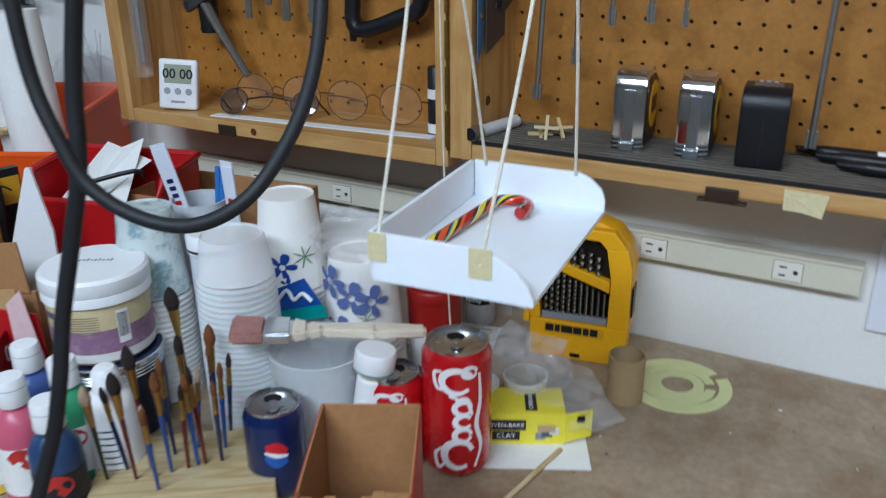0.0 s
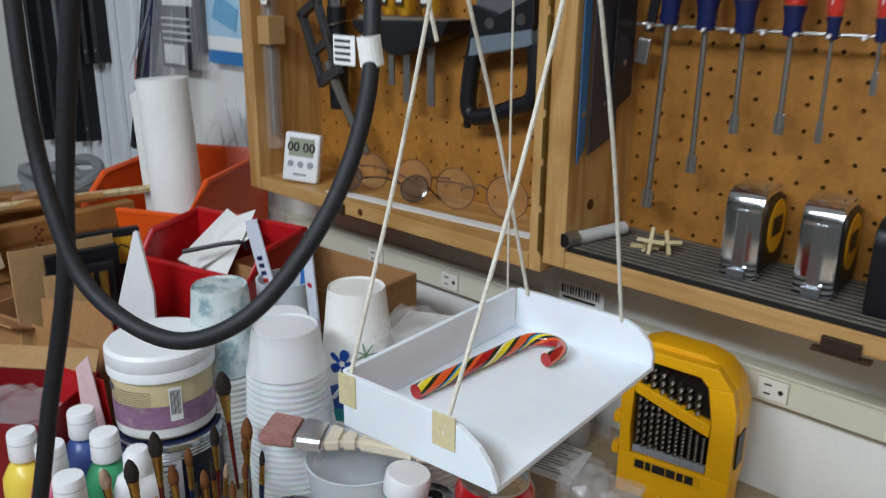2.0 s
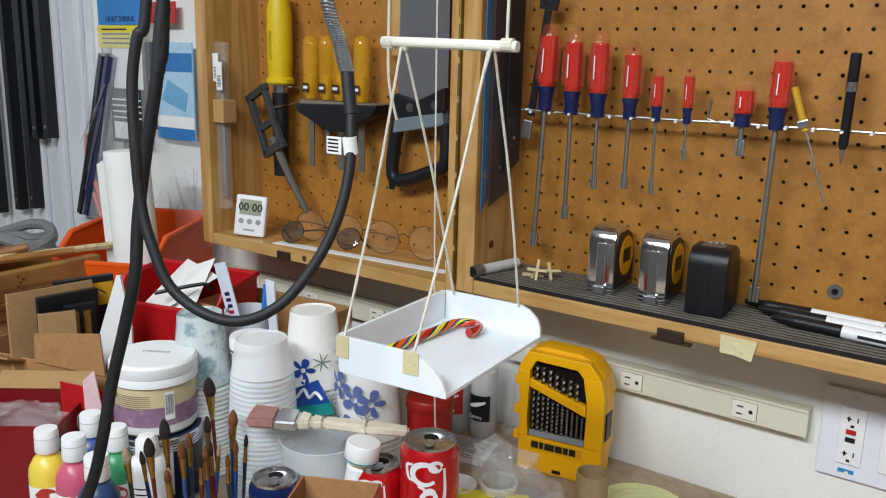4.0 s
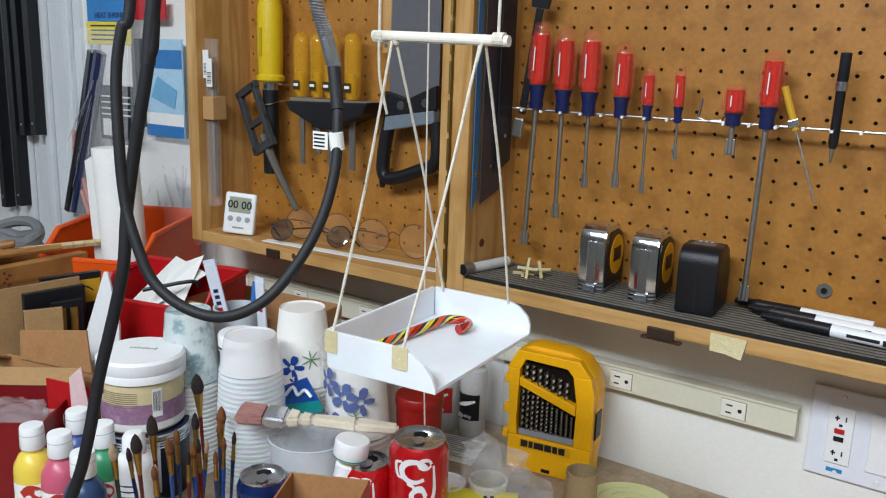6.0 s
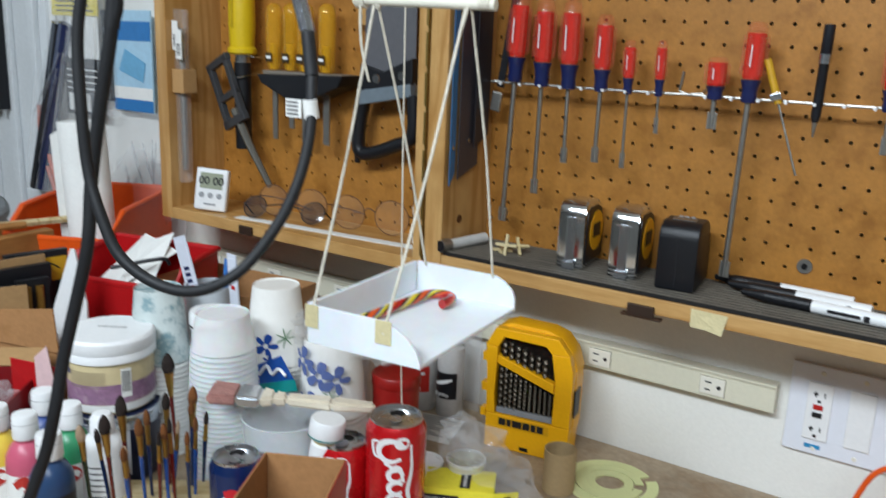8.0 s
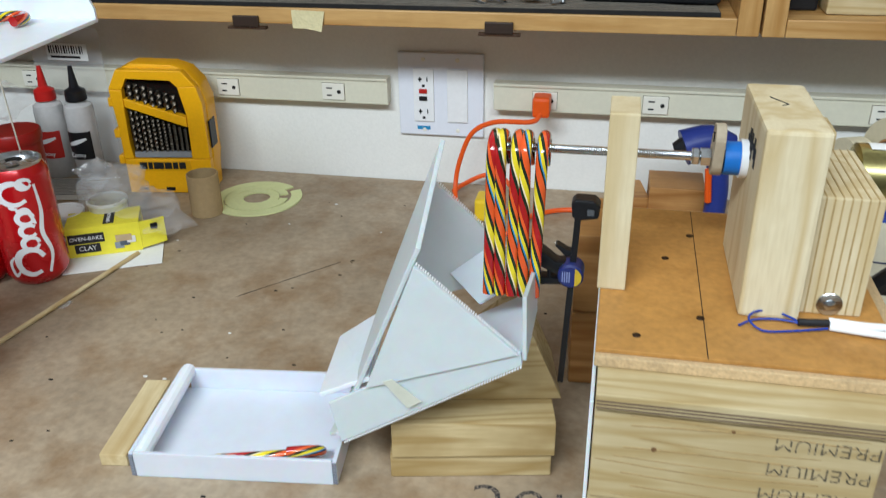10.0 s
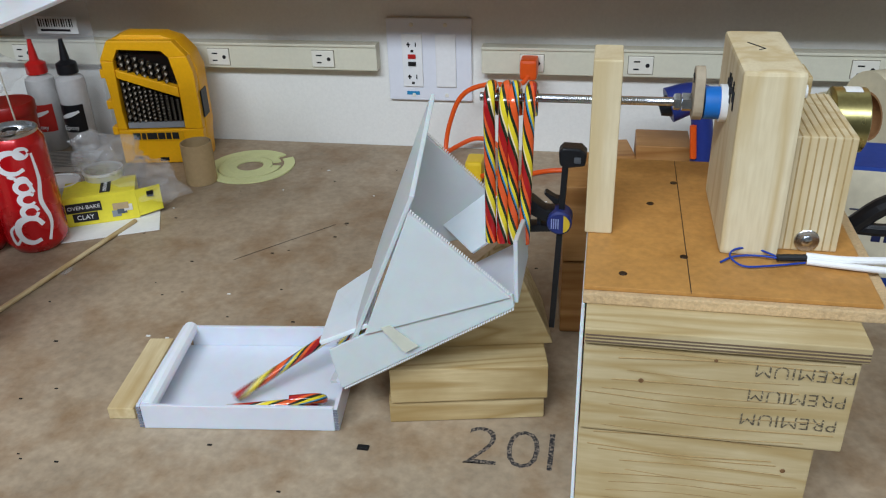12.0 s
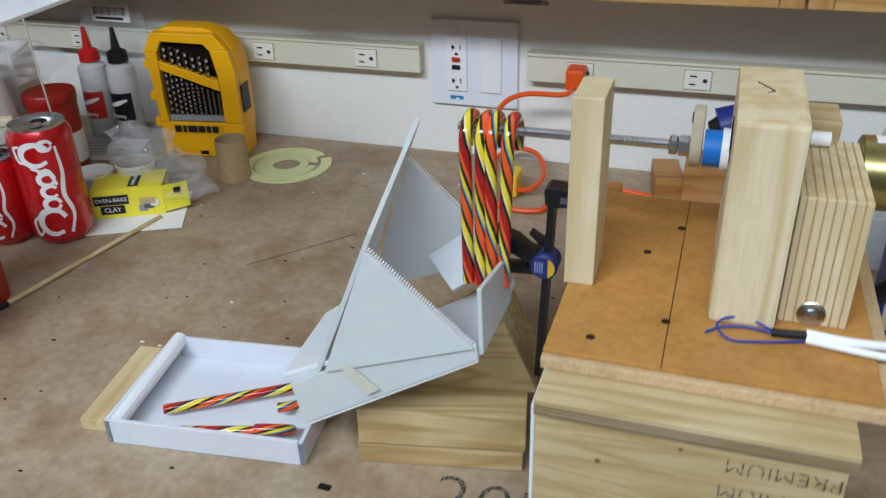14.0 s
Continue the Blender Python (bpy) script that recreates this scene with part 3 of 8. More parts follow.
part("wire", tube([(0.664, -0.603, 0.173), (0.69, -0.607, 0.174), (0.73, -0.598, 0.172), (0.80, -0.57, 0.165)], 0.0026, 10), M_WHITE, mach)
part("wire", tube([(0.664, -0.607, 0.1715), (0.70, -0.613, 0.172), (0.75, -0.605, 0.165), (0.80, -0.59, 0.15)], 0.0022, 10), M_WHITE, mach)
part("wire_loop", tube([(0.648, -0.605, 0.172), (0.634, -0.596, 0.173), (0.622, -0.600, 0.174), (0.617, -0.608, 0.173), (0.624, -0.617, 0.171), (0.64, -0.615, 0.171), (0.663, -0.608, 0.171)], 0.0007, 6), mat("blue_wire", "1d3f9e", 0.4), mach)
part("wire_loop", tube([(0.648, -0.606, 0.172), (0.634, -0.603, 0.1715), (0.620, -0.606, 0.1715), (0.611, -0.612, 0.170)], 0.0007, 6), MATS["blue_wire"], mach)

# clamp that holds the machine
cl = thing("bar_clamp", (0.5045, -0.535, 0), "black quick bar clamp with blue and yellow trigger", "clamp")
part("bar", block(-0.0022, 0.0022, -0.007, 0.007, 0.064, 0.214, 0.0006), M_BLACK, cl).matrix_basis = pose(-0.0055, 0, 0, 0, 2.4, 0)
part("fixed_jaw", prism([(-0.001, 0.203), (0.004, 0.201), (0.017, 0.203), (0.018, 0.212), (0.014, 0.216), (0.001, 0.2165), (-0.002, 0.213)], -0.008, 0.006, 0.0015), M_BLACK, cl)
part("jaw_slot", block(0.009, 0.014, -0.0085, -0.0079, 0.2055, 0.210, 0.0008), mat("jaw_grey", "55585c", 0.5), cl)
hub = part("hub", lathe([(0.0078, -0.009), (0.0092, -0.0075), (0.0092, 0.0075), (0.0078, 0.009)], 26), mat("clamp_blue", "222c66", 0.45), cl, smooth=True)
hub.matrix_basis = pose(0.0005, -0.004, 0.159, 90, 0, 0)
part("hub_badge", prism([(0.0075 * math.cos(a) + 0.0003, 0.0075 * math.sin(a)) for a in np.linspace(-1.2, 1.2, 12)], 0.0088, 0.0095, 0, axis="z"), mat("clamp_yellow", "c8a92a", 0.45), hub)
for k in range(4):
    part("print_line", block(-0.006 + k * 0.0016, -0.0052 + k * 0.0016, -0.004, 0.004, 0.0090, 0.0093, 0), mat("clamp_print", "8890b8", 0.5), hub)
part("grip", prism([(0.0, 0.1675), (-0.010, 0.1665), (-0.020, 0.1745), (-0.036, 0.180), (-0.040, 0.174), (-0.024, 0.1635), (-0.012, 0.1575), (-0.002, 0.154)], -0.007, 0.007, 0.002), M_BLACK, cl, smooth=True)
part("grip", prism([(-0.002, 0.153), (-0.014, 0.1535), (-0.030, 0.153), (-0.038, 0.1495), (-0.034, 0.146), (-0.016, 0.1475), (-0.004, 0.1485)], -0.006, 0.006, 0.0018), M_BLACK, cl, smooth=True)
part("grip_web", block(-0.0165, -0.0135, -0.005, 0.005, 0.153, 0.162, 0.001), M_BLACK, cl)
part("trigger_lever", prism([(0.004, 0.1715), (-0.004, 0.1705), (-0.012, 0.1785), (-0.0105, 0.1800), (-0.003, 0.1755), (0.004, 0.1745)], -0.004, 0.004, 0.0008), M_BLACK, cl)

# ---- candy canes on the rod and in the box ----
CANE_X = [0.4480 + 0.0081 * k for k in range(5)]
canes = []
for k, x in enumerate(CANE_X):
    canes.append(candy_cane(pose(x, -0.5585, 0.1475, 0, (1.0, -0.6, 0.8, -0.5, 1.2)[k], 0), "striped red, yellow and green candy cane hanging on the rod", k * 0.19))
falling = canes[0]
falling["label"] = "striped candy cane that drops from the rod into the box"

# ---- chute ----
ch = thing("candy_chute", (0, 0, 0), "funnel chute of translucent corrugated plastic sheet on wood blocks", "chute")
T = 0.0035
part("back_panel", plate([(0.352, -0.615, 0.060), (0.413, -0.615, 0.2065), (0.408, -0.509, 0.242), (0.360, -0.509, 0.115), (0.348, -0.509, 0.080)], T), M_CLEARP, ch)
part("side_panel", plate([(0.4095, -0.618, 0.1975), (0.372, -0.618, 0.098), (0.4775, -0.618, 0.138)], T), M_CLEARP, ch)
part("side_panel", plate([(0.3985, -0.5105, 0.213), (0.362, -0.5105, 0.100), (0.440, -0.5105, 0.130), (0.468, -0.5105, 0.147)], T), M_CLEARP, ch)
part("inner_flap", plate([(0.411, -0.5145, 0.136), (0.446, -0.5145, 0.166), (0.468, -0.545, 0.153), (0.439, -0.545, 0.129)], 0.003), M_WHITEP, ch)
part("front_panel", plate([(0.4795, -0.616, 0.131), (0.4795, -0.545, 0.128), (0.4785, -0.545, 0.165), (0.4785, -0.616, 0.179)], 0.003), M_CLEARP, ch)
part("ramp", plate([(0.480, -0.617, 0.1290), (0.480, -0.515, 0.126), (0.345, -0.512, 0.0405), (0.345, -0.612, 0.0445)], T), M_CLEARP2, ch)
part("ramp_wall", plate([(0.480, -0.619, 0.1290), (0.350, -0.619, 0.0460), (0.343, -0.619, 0.080), (0.374, -0.619, 0.0985), (0.4785, -0.619, 0.1395)], 0.003), M_CLEARP, ch)
part("cover_flap", plate([(0.335, -0.612, 0.079), (0.374, -0.614, 0.100), (0.357, -0.500, 0.089), (0.313, -0.500, 0.055)], T), M_WHITEP, ch)
part("ramp_lip", plate([(0.350, -0.613, 0.0475), (0.350, -0.505, 0.0415), (0.338, -0.505, 0.034), (0.338, -0.608, 0.041)], 0.003), M_CLEARP, ch)
part("tape", plate([(0.385, -0.6225, 0.106), (0.392, -0.6225, 0.109), (0.412, -0.6225, 0.093), (0.402, -0.6225, 0.086)], 0.0006), mat("clear_tape", "dfe0cf", 0.3, alpha=0.75), ch)
# fluted cut edges of the sheets
for a, b, n in (((0.4095, -0.6186, 0.1982), (0.4775, -0.6186, 0.1387), 46), ((0.480, -0.6196, 0.1288), (0.352, -0.6196, 0.0468), 70), ((0.3985, -0.5109, 0.2138), (0.468, -0.5109, 0.1478), 46)):
    bm = bmesh.new()
    for i in range(n):
        p = Vector(a).lerp(Vector(b), (i + 0.5) / n)
        block(p.x - 0.0005, p.x + 0.0005, p.y - 0.0002, p.y + 0.0036, p.z - 0.0014, p.z - 0.0007, 0, 1, bm)
    tagged(part("fluted_edge", bm, M_WHITE, ch), kind="stuff")
for z0, z1, dx in ((0.0004, 0.0218, 0.0), (0.022, 0.0535, 0.002)):
    wb = thing("wood_block", (0.4315 + dx, -0.5445, z0), "short offcut of pale pine board under the chute", "wood block", 11.5, "chute blocks")
    part("board", block(-0.061, 0.061, -0.0435 if dx == 0.0 else -0.0465, 0.045, 0, z1 - z0, 0.0012), M_PINEW, wb)
wd = thing("wood_wedge", (0.444, -0.53, 0.0537), "pale wooden wedge propping up the chute", "wood wedge", 11.5)
part("wedge", prism([(-0.05, 0), (0.055, 0), (0.030, 0.060), (0.022, 0.062)], -0.03, 0.035, 0.001), M_PINEW, wd)

# ---- catch box ----
cb = thing("catch_box", (0.2560, -0.568, 0.0004), "low open box of milky corrugated plastic holding candy", "box", 7.0)
part("bottom", block(-0.077, 0.077, -0.054, 0.054, 0, 0.003, 0.0005), M_CLEARP2, cb)
part("front_wall", block(-0.077, 0.077, -0.0575, -0.0543, 0, 0.0225, 0.0005), M_CLEARP2, cb)
part("rear_wall", block(-0.0735, 0.0735, 0.0543, 0.0575, 0, 0.0225, 0.0005), M_CLEARP2, cb)
part("end_wall", block(-0.0805, -0.0773, -0.0570, 0.0575, 0, 0.0225, 0.0005), M_CLEARP2, cb)
part("end_wall", block(0.0773, 0.0805, -0.0570, 0.0575, 0, 0.0215, 0.0005), M_CLEARP2, cb)
part("folded_rim", tube([(-0.073, -0.054, 0.017), (-0.0735, 0.057, 0.020)], 0.0065, 12, 2), M_WHITEP, cb)
for x in (-0.0788, 0.0788):
    bm = bmesh.new()
    for i in range(8):
        block(x - 0.0016, x + 0.0016, -0.0583, -0.0572, 0.0015 + i * 0.0026, 0.0028 + i * 0.0026, 0, 1, bm)
    tagged(part("fluted_edge", bm, mat("flute_shadow", "7d808a", 0.6), cb), kind="stuff")
sl = thing("plywood_offcut", (0.159, -0.577, 0.0004), "small pale plywood offcut beside the catch box", "wood slat", 8.0)
part("slat", block(-0.014, 0.008, -0.05, 0.05, 0, 0.011, 0.001), M_PINEY, sl)
lying = candy_cane(pose(0.262, -0.606, 0.0085, 90, 0, 97) @ pose(0, 0, 0), "striped candy cane lying in the catch box", 0.4)
lying.matrix_basis = Matrix.Translation((0.238, -0.609, 0.0085)) @ Euler((radians(90), 0, radians(98))).to_matrix().to_4x4()

# ---- hanging tray ----
tray = thing("hanging_tray", (-0.003, -0.4495, 0.286), "white foam-board tray hung on cotton cords from a bar", "tray", 5.0)
W, D, HT = 0.054, 0.0865, 0.033
part("tray_floor", block(-W, W, -D, D, 0, 0.0035, 0.0006), M_WHITEP, tray)
part("end_wall", block(-W - 0.0037, -W - 0.0002, -D, D, 0, HT, 0.0006), M_WHITEP, tray)
prof = [(-W, 0), (W, 0), (W, 0.004), (W - 0.004, 0.013), (W - 0.012, 0.022), (W - 0.024, 0.029), (W - 0.034, 0.0325), (-W, HT)]
part("side_wall", prism(prof, -D - 0.0037, -D - 0.0002, 0.0004), M_WHITEP, tray)
prof2 = [(-W, 0), (W, 0), (W, 0.012), (W - 0.003, 0.020), (W - 0.012, 0.028), (W - 0.022, 0.032), (-W, HT)]
part("side_wall", prism(prof2, D + 0.0002, D + 0.0037, 0.0004), M_WHITEP, tray)
for x, w in ((-W + 0.004, 0.009), (0.020, 0.011)):
    part("tape_patch", block(x - w / 2 - 0.002, x + w / 2 + 0.002, -D - 0.0046, -D - 0.0038, 0.014, 0.0335, 0.0002), M_TAPE, tray)
BAR = 0.278
CORD = [((-W + 0.004, -D - 0.002, 0.030), -0.048), ((0.020, -D - 0.004, 0.022), 0.040), ((-W + 0.01, D, 0.03), -0.045), ((0.030, D, 0.030), 0.044)]
for p, bx in CORD:
    part("cord", tube([p, ((p[0] + bx) / 2, p[1] / 2, (p[2] + BAR) / 2), (bx - 0.006, 0, BAR)], 0.0013, 8, 4), M_CORD, tray)
part("bar", tube([(-0.074, 0, BAR + 0.002), (-0.006, -0.001, BAR + 0.0005), (0.060, 0, BAR - 0.001)], 0.0046, 14, 5), mat("painted_dowel", "e6e2d2", 0.6), tray)
for bx, s in ((-0.068, 1), (0.050, 1)):
    part("hanger_cord", tube([(bx, 0, BAR), (bx + 0.001, 0, 0.45), (bx + 0.004, 0.002, 0.9), (bx + 0.006, 0.003, 1.45)], 0.0014, 8, 5), M_CORD, tray)
    part("knot", lathe([(0.002, 0), (0.0035, 0.003), (0.0035, 0.007), (0.002, 0.010)], 10), M_CORD, tray).matrix_basis = pose(bx + (0.018 if bx < 0 else -0.016), 0, BAR - 0.006)
    part("cord_tail", tube([(bx + (0.003 if bx < 0 else -0.012), -0.005, BAR - 0.003), (bx + (0.006 if bx < 0 else -0.020), -0.007, BAR - 0.035), (bx + (0.015 if bx < 0 else -0.026), -0.008, BAR - 0.066)], 0.0013, 8, 4), M_CORD, tray)
    part("wrap", tube([(bx - 0.004, 0, BAR + 0.0003), (bx + 0.006, 0, BAR + 0.0003)], 0.0058, 12, 2), M_CORD, tray)
trc = part("candy_cane", cane_mesh(0.0047, 0.100, 0.0150, 0.3), CANE, None, smooth=True)
trc = tagged(trc, "striped candy cane lying in the hanging tray", "candy cane", "candy canes")
plumb = thing("hanging_string", (-0.150, -0.279, 0), "thin white string hanging down behind the tray", "string")
part("string", tube([(0.012, 0, 0.075), (0.006, 0, 0.2), (0.0, 0, 0.5), (-0.004, 0, 1.0), (-0.005, 0, 1.745)], 0.0010, 8, 4), M_CORD, plumb)

# ---- flexible shaft cable ----
fx = thing("flexible_shaft", (0, 0, 0), "thick black flexible tool shaft hanging in a loop", "cable")
CAB = [(-0.043, -0.538, 0.506), (-0.034, -0.550, 0.464), (-0.028, -0.571, 0.426), (-0.028, -0.597, 0.394), (-0.039, -0.622, 0.366), (-0.060, -0.643, 0.353), (-0.090, -0.655, 0.356), (-0.118, -0.664, 0.374), (-0.134, -0.667, 0.404), (-0.145, -0.667, 0.433), (-0.149, -0.667, 0.476), (-0.153, -0.664, 0.527), (-0.149, -0.660, 0.563), (-0.143, -0.655, 0.587), (-0.138, -0.644, 0.759), (-0.121, -0.622, 1.157), (-0.060, -0.643, 1.747)]
part("shaft", tube(CAB, 0.0043, 16, 8), M_RUBBER, fx, "black rubber sheath", True)
SPRING = [(-0.090, -0.529, 0.649), (-0.077, -0.529, 0.594), (-0.064, -0.529, 0.563), (-0.056, -0.529, 0.541), (-0.043, -0.538, 0.506)]
part("end_sleeve", tube(SPRING[3:], 0.0053, 16, 6), M_RUBBER, fx, "", True)
line = smooth_line(SPRING[:4], 14)
coil = []
for i, p in enumerate(line):
    for k in range(8):
        a = 2 * math.pi * k / 8
        q = line[min(i + 1, len(line) - 1)]
        coil.append(p.lerp(q, k / 8) + Vector((math.cos(a), math.sin(a), 0)) * 0.0055)
part("spring_guard", tube(coil, 0.0010, 6, 1), M_STEEL, fx, "bright steel coil spring")
part("spring_core", tube(SPRING[:4], 0.0048, 12, 5), mat("grey_metal", "8d8f92", 0.4, 0.8), fx)
part("hanger_rod", tube([SPRING[0], (SPRING[0][0] - 0.01, SPRING[0][1], 1.0), (SPRING[0][0] - 0.01, SPRING[0][1], 1.748)], 0.0045, 10, 3), M_BLACK, fx)
TG = Vector((-0.038, -0.545, 0.482))
part("paper_tag", block(TG.x - 0.019, TG.x - 0.003, TG.y - 0.0072, TG.y - 0.0066, TG.z - 0.007, TG.z + 0.007, 0), M_PAPER, fx, "white paper warning tag")
for i in range(4):
    part("print_line", block(TG.x - 0.0175, TG.x - 0.006, TG.y - 0.0077, TG.y - 0.0073, TG.z - 0.005 + i * 0.003, TG.z - 0.0038 + i * 0.003, 0), M_PRINT, fx)
part("tag_wrap", lathe([(0.0060, 0), (0.0060, 0.014)], 18), M_PAPER, fx).matrix_basis = pose(TG.x + 0.0005, TG.y + 0.001, TG.z - 0.007, 6, -4, 0)
fx2 = thing("power_cord", (0, 0, 0), "black rubber cord hanging down beside the bottles", "cable")
part("cord", tube([(-0.17, -0.57, 1.745), (-0.19, -0.59, 0.9), (-0.196, -0.6, 0.59), (-0.201, -0.605, 0.536), (-0.216, -0.61, 0.469), (-0.226, -0.615, 0.409), (-0.228, -0.62, 0.359), (-0.24, -0.625, 0.311), (-0.253, -0.635, 0.251), (-0.259, -0.645, 0.196), (-0.275, -0.655, 0.137), (-0.30, -0.70, 0.03), (-0.33, -0.76, 0.008), (-0.36, -0.80, 0.0078)], 0.0056, 14, 5), M_RUBBER, fx2, '', True)
part("sleeve", tube([(-0.196, -0.6, 0.59), (-0.1985, -0.6025, 0.563), (-0.201, -0.605, 0.536)], 0.0063, 14, 3), M_RUBBER, fx2, '', True)


# ---- things on the bench behind the machine ----
def ring_text(parent, r, z, marks, material, name="print"):
    """Raised print strokes wrapped on a round body: (angle, height, width in radians, height, slant)."""
    for a, dz, w, h, sl in marks:
        bm = bmesh.new()
        n = 6
        lo, hi = [], []
        for i in range(n + 1):
            t = a - w / 2 + w * i / n
            lo.append(bm.verts.new((r * math.cos(t), r * math.sin(t), z + dz - h / 2 + sl * (i / n - 0.5))))
            hi.append(bm.verts.new((r * math.cos(t), r * math.sin(t), z + dz + h / 2 + sl * (i / n - 0.5))))
        for i in range(n):
            bm.faces.new((lo[i], lo[i + 1], hi[i + 1], hi[i]))
        part(name, bm, material, parent)


def wrap_stroke(pts, r, width, steps=6):
    """A flat brush stroke on a round body, through (angle, height) points."""
    line = smooth_line([(a, z, 0) for a, z in pts], steps)
    bm = bmesh.new()
    prev = None
    for i, p in enumerate(line):
        q = line[min(i + 1, len(line) - 1)] - line[max(i - 1, 0)]
        d = Vector((q.x * r, q.y)).normalized()
        f = math.sin(math.pi * min(0.93, max(0.12, i / (len(line) - 1)))) * 0.6 + 0.5
        w = width * f / 2
        pair = []
        for s in (-1, 1):
            a, z = p.x - s * d.y * w / r, p.y + s * d.x * w
            pair.append(bm.verts.new((r * math.cos(a), r * math.sin(a), z)))
        if prev:
            bm.faces.new((prev[0], pair[0], pair[1], prev[1]))
        prev = pair
    return bm


def drink_can(name, place, turn, h, r, body, label, opened=True):
    c = thing(name, place, label, "can", turn, "drink cans")
    part("body", lathe([(r * 0.72, 0.0), (r * 0.78, 0.001), (r * 0.97, 0.010), (r, 0.014), (r, h - 0.014), (r * 0.99, h - 0.011), (r * 0.86, h - 0.003)], 48, False), body, c, smooth=True)
    part("top_rim", lathe([(r * 0.86, h - 0.0032), (r * 0.875, h - 0.001), (r * 0.87, h), (r * 0.83, h), (r * 0.815, h - 0.004), (r * 0.80, h - 0.0052), (0.0005, h - 0.0045)], 48, False), M_ALU, c, smooth=True)
    op = bmesh.new()
    op2 = lathe([(0.0085, 0), (0.0085, 0.0004)], 24)
    join(op, op2, pose(-0.0, r * 0.42, h - 0.0047) @ Matrix.Diagonal((1.0, 0.85, 1, 1)))
    part("opening", op, M_DARK, c)
    tab = part("tab", lathe([(0.0078, 0), (0.0078, 0.0010)], 20), M_ALU, c, smooth=True)
    tab.matrix_basis = pose(0, -r * 0.12, h - 0.0038, -4) @ Matrix.Diagonal((0.85, 1.35, 1, 1))
    part("rivet", lathe([(0.0022, 0), (0.0018, 0.0012)], 12), M_ALU, c).matrix_basis = pose(0, 0, h - 0.0036)
    return c


def loop_stroke(a, z, ra, rz, start, turn):
    """An open loop on the can's side."""
    return [(a + ra * math.cos(start + turn * i / 8), z + rz * math.sin(start + turn * i / 8)) for i in range(9)]


SCRIPT = [
    (loop_stroke(-0.02, 0.028, 0.42, 0.013, 0.3, 5.0), 0.0062), ([(-0.40, 0.020), (-0.62, 0.014), (-0.72, 0.026), (-0.52, 0.034)], 0.0034),
    (loop_stroke(0.10, 0.047, 0.24, 0.0062, 0.0, 6.0), 0.0046), (loop_stroke(0.12, 0.060, 0.24, 0.0058, 0.6, 5.0), 0.0046),
    (loop_stroke(0.10, 0.073, 0.24, 0.0060, 0.0, 6.0), 0.0046), ([(0.36, 0.066), (0.20, 0.081), (-0.12, 0.081)], 0.0040), ([(-0.05, 0.083), (-0.30, 0.085)], 0.0030),
    (loop_stroke(-0.06, 0.098, 0.44, 0.0105, 0.3, 5.2), 0.0058), ([(-0.42, 0.090), (-0.66, 0.092), (-0.74, 0.104), (-0.50, 0.107)], 0.0034),
    (loop_stroke(0.30, 0.106, 0.20, 0.0045, 0.0, 6.0), 0.0040), ([(0.46, 0.014), (0.66, 0.034), (0.50, 0.056), (0.62, 0.078), (0.58, 0.104)], 0.0040),
]


def cola_can(place, turn, h, r, label):
    c = drink_can("cola_can", place, turn, h, r, M_RED, label)
    for st, w in SCRIPT:
        part("script_stroke", wrap_stroke([(a - math.pi / 2, z * h / 0.122) for a, z in st], r + 0.0003, w * h / 0.122), M_PAPERCAN, c)
    return c


M_PAPERCAN = mat("can_white_print", "e9e9e9", 0.3, vary=0.03, bump=0.0)
cola_can((-0.095, -0.350, 0.0004), 32, 0.138, 0.0335, "tall red drink can with white script, opened")
cola_can((-0.152, -0.372, 0.0004), 20, 0.100, 0.0285, "small red drink can with white script, opened")
pep = drink_can("soda_can", (-0.227, -0.462, 0.0004), 40, 0.094, 0.0285, M_CANBLUE, "small dark blue soda can with round emblem, opened")
for s, m, z0 in ((1, mat("emblem_red", "c7202c", 0.3), 0.003), (-1, mat("emblem_blue", "2b5fb3", 0.3), -0.005)):
    bm = wrap_stroke([(-math.pi / 2 - 0.33, 0.055 + z0 + 0.003), (-math.pi / 2, 0.055 + z0 + s * 0.0035), (-math.pi / 2 + 0.33, 0.055 + z0 - 0.002)], 0.0289, 0.011)
    part("emblem_half", bm, m, pep)
part("emblem_band", wrap_stroke([(-math.pi / 2 - 0.36, 0.057), (-math.pi / 2, 0.0535), (-math.pi / 2 + 0.36, 0.0525)], 0.0291, 0.0042), M_PAPERCAN, pep)

# torn cola carton, open at the top
ct = thing("drink_carton", (-0.072, -0.541, 0.0004), "open red drink carton with bare cardboard inside", "carton", 27.0)
M_CRED = mat("carton_red", "a8211c", 0.45, vary=0.15, fine=150, coarse=15, bump=0.08)
for nm, b in (("wall", (-0.040, -0.0385, -0.055, 0.055)), ("wall", (0.0385, 0.040, -0.055, 0.055)), ("wall", (-0.0383, 0.0383, -0.055, -0.0535)), ("wall", (-0.0383, 0.0383, 0.0535, 0.055))):
    hgt = 0.138 if b[2] < -0.05 and b[3] < 0 else 0.147
    w = part(nm, block(b[0], b[1], b[2], b[3], 0, hgt, 0.0004, 1), M_CRED, ct)
    ix = 0.0009 if b[0] < 0 and b[1] < 0 else (-0.0009 if b[0] > 0 else 0)
    iy = 0.0009 if b[3] < 0 else (-0.0009 if b[2] > 0 else 0)
    part("bare_inside", block(b[0] + ix + (0.001 if ix == 0 else 0), b[1] + ix - (0.001 if ix == 0 else 0), b[2] + iy + (0.001 if iy == 0 else 0), b[3] + iy - (0.001 if iy == 0 else 0), 0.004, hgt + 0.0006, 0.0003, 1), M_CARD, w)
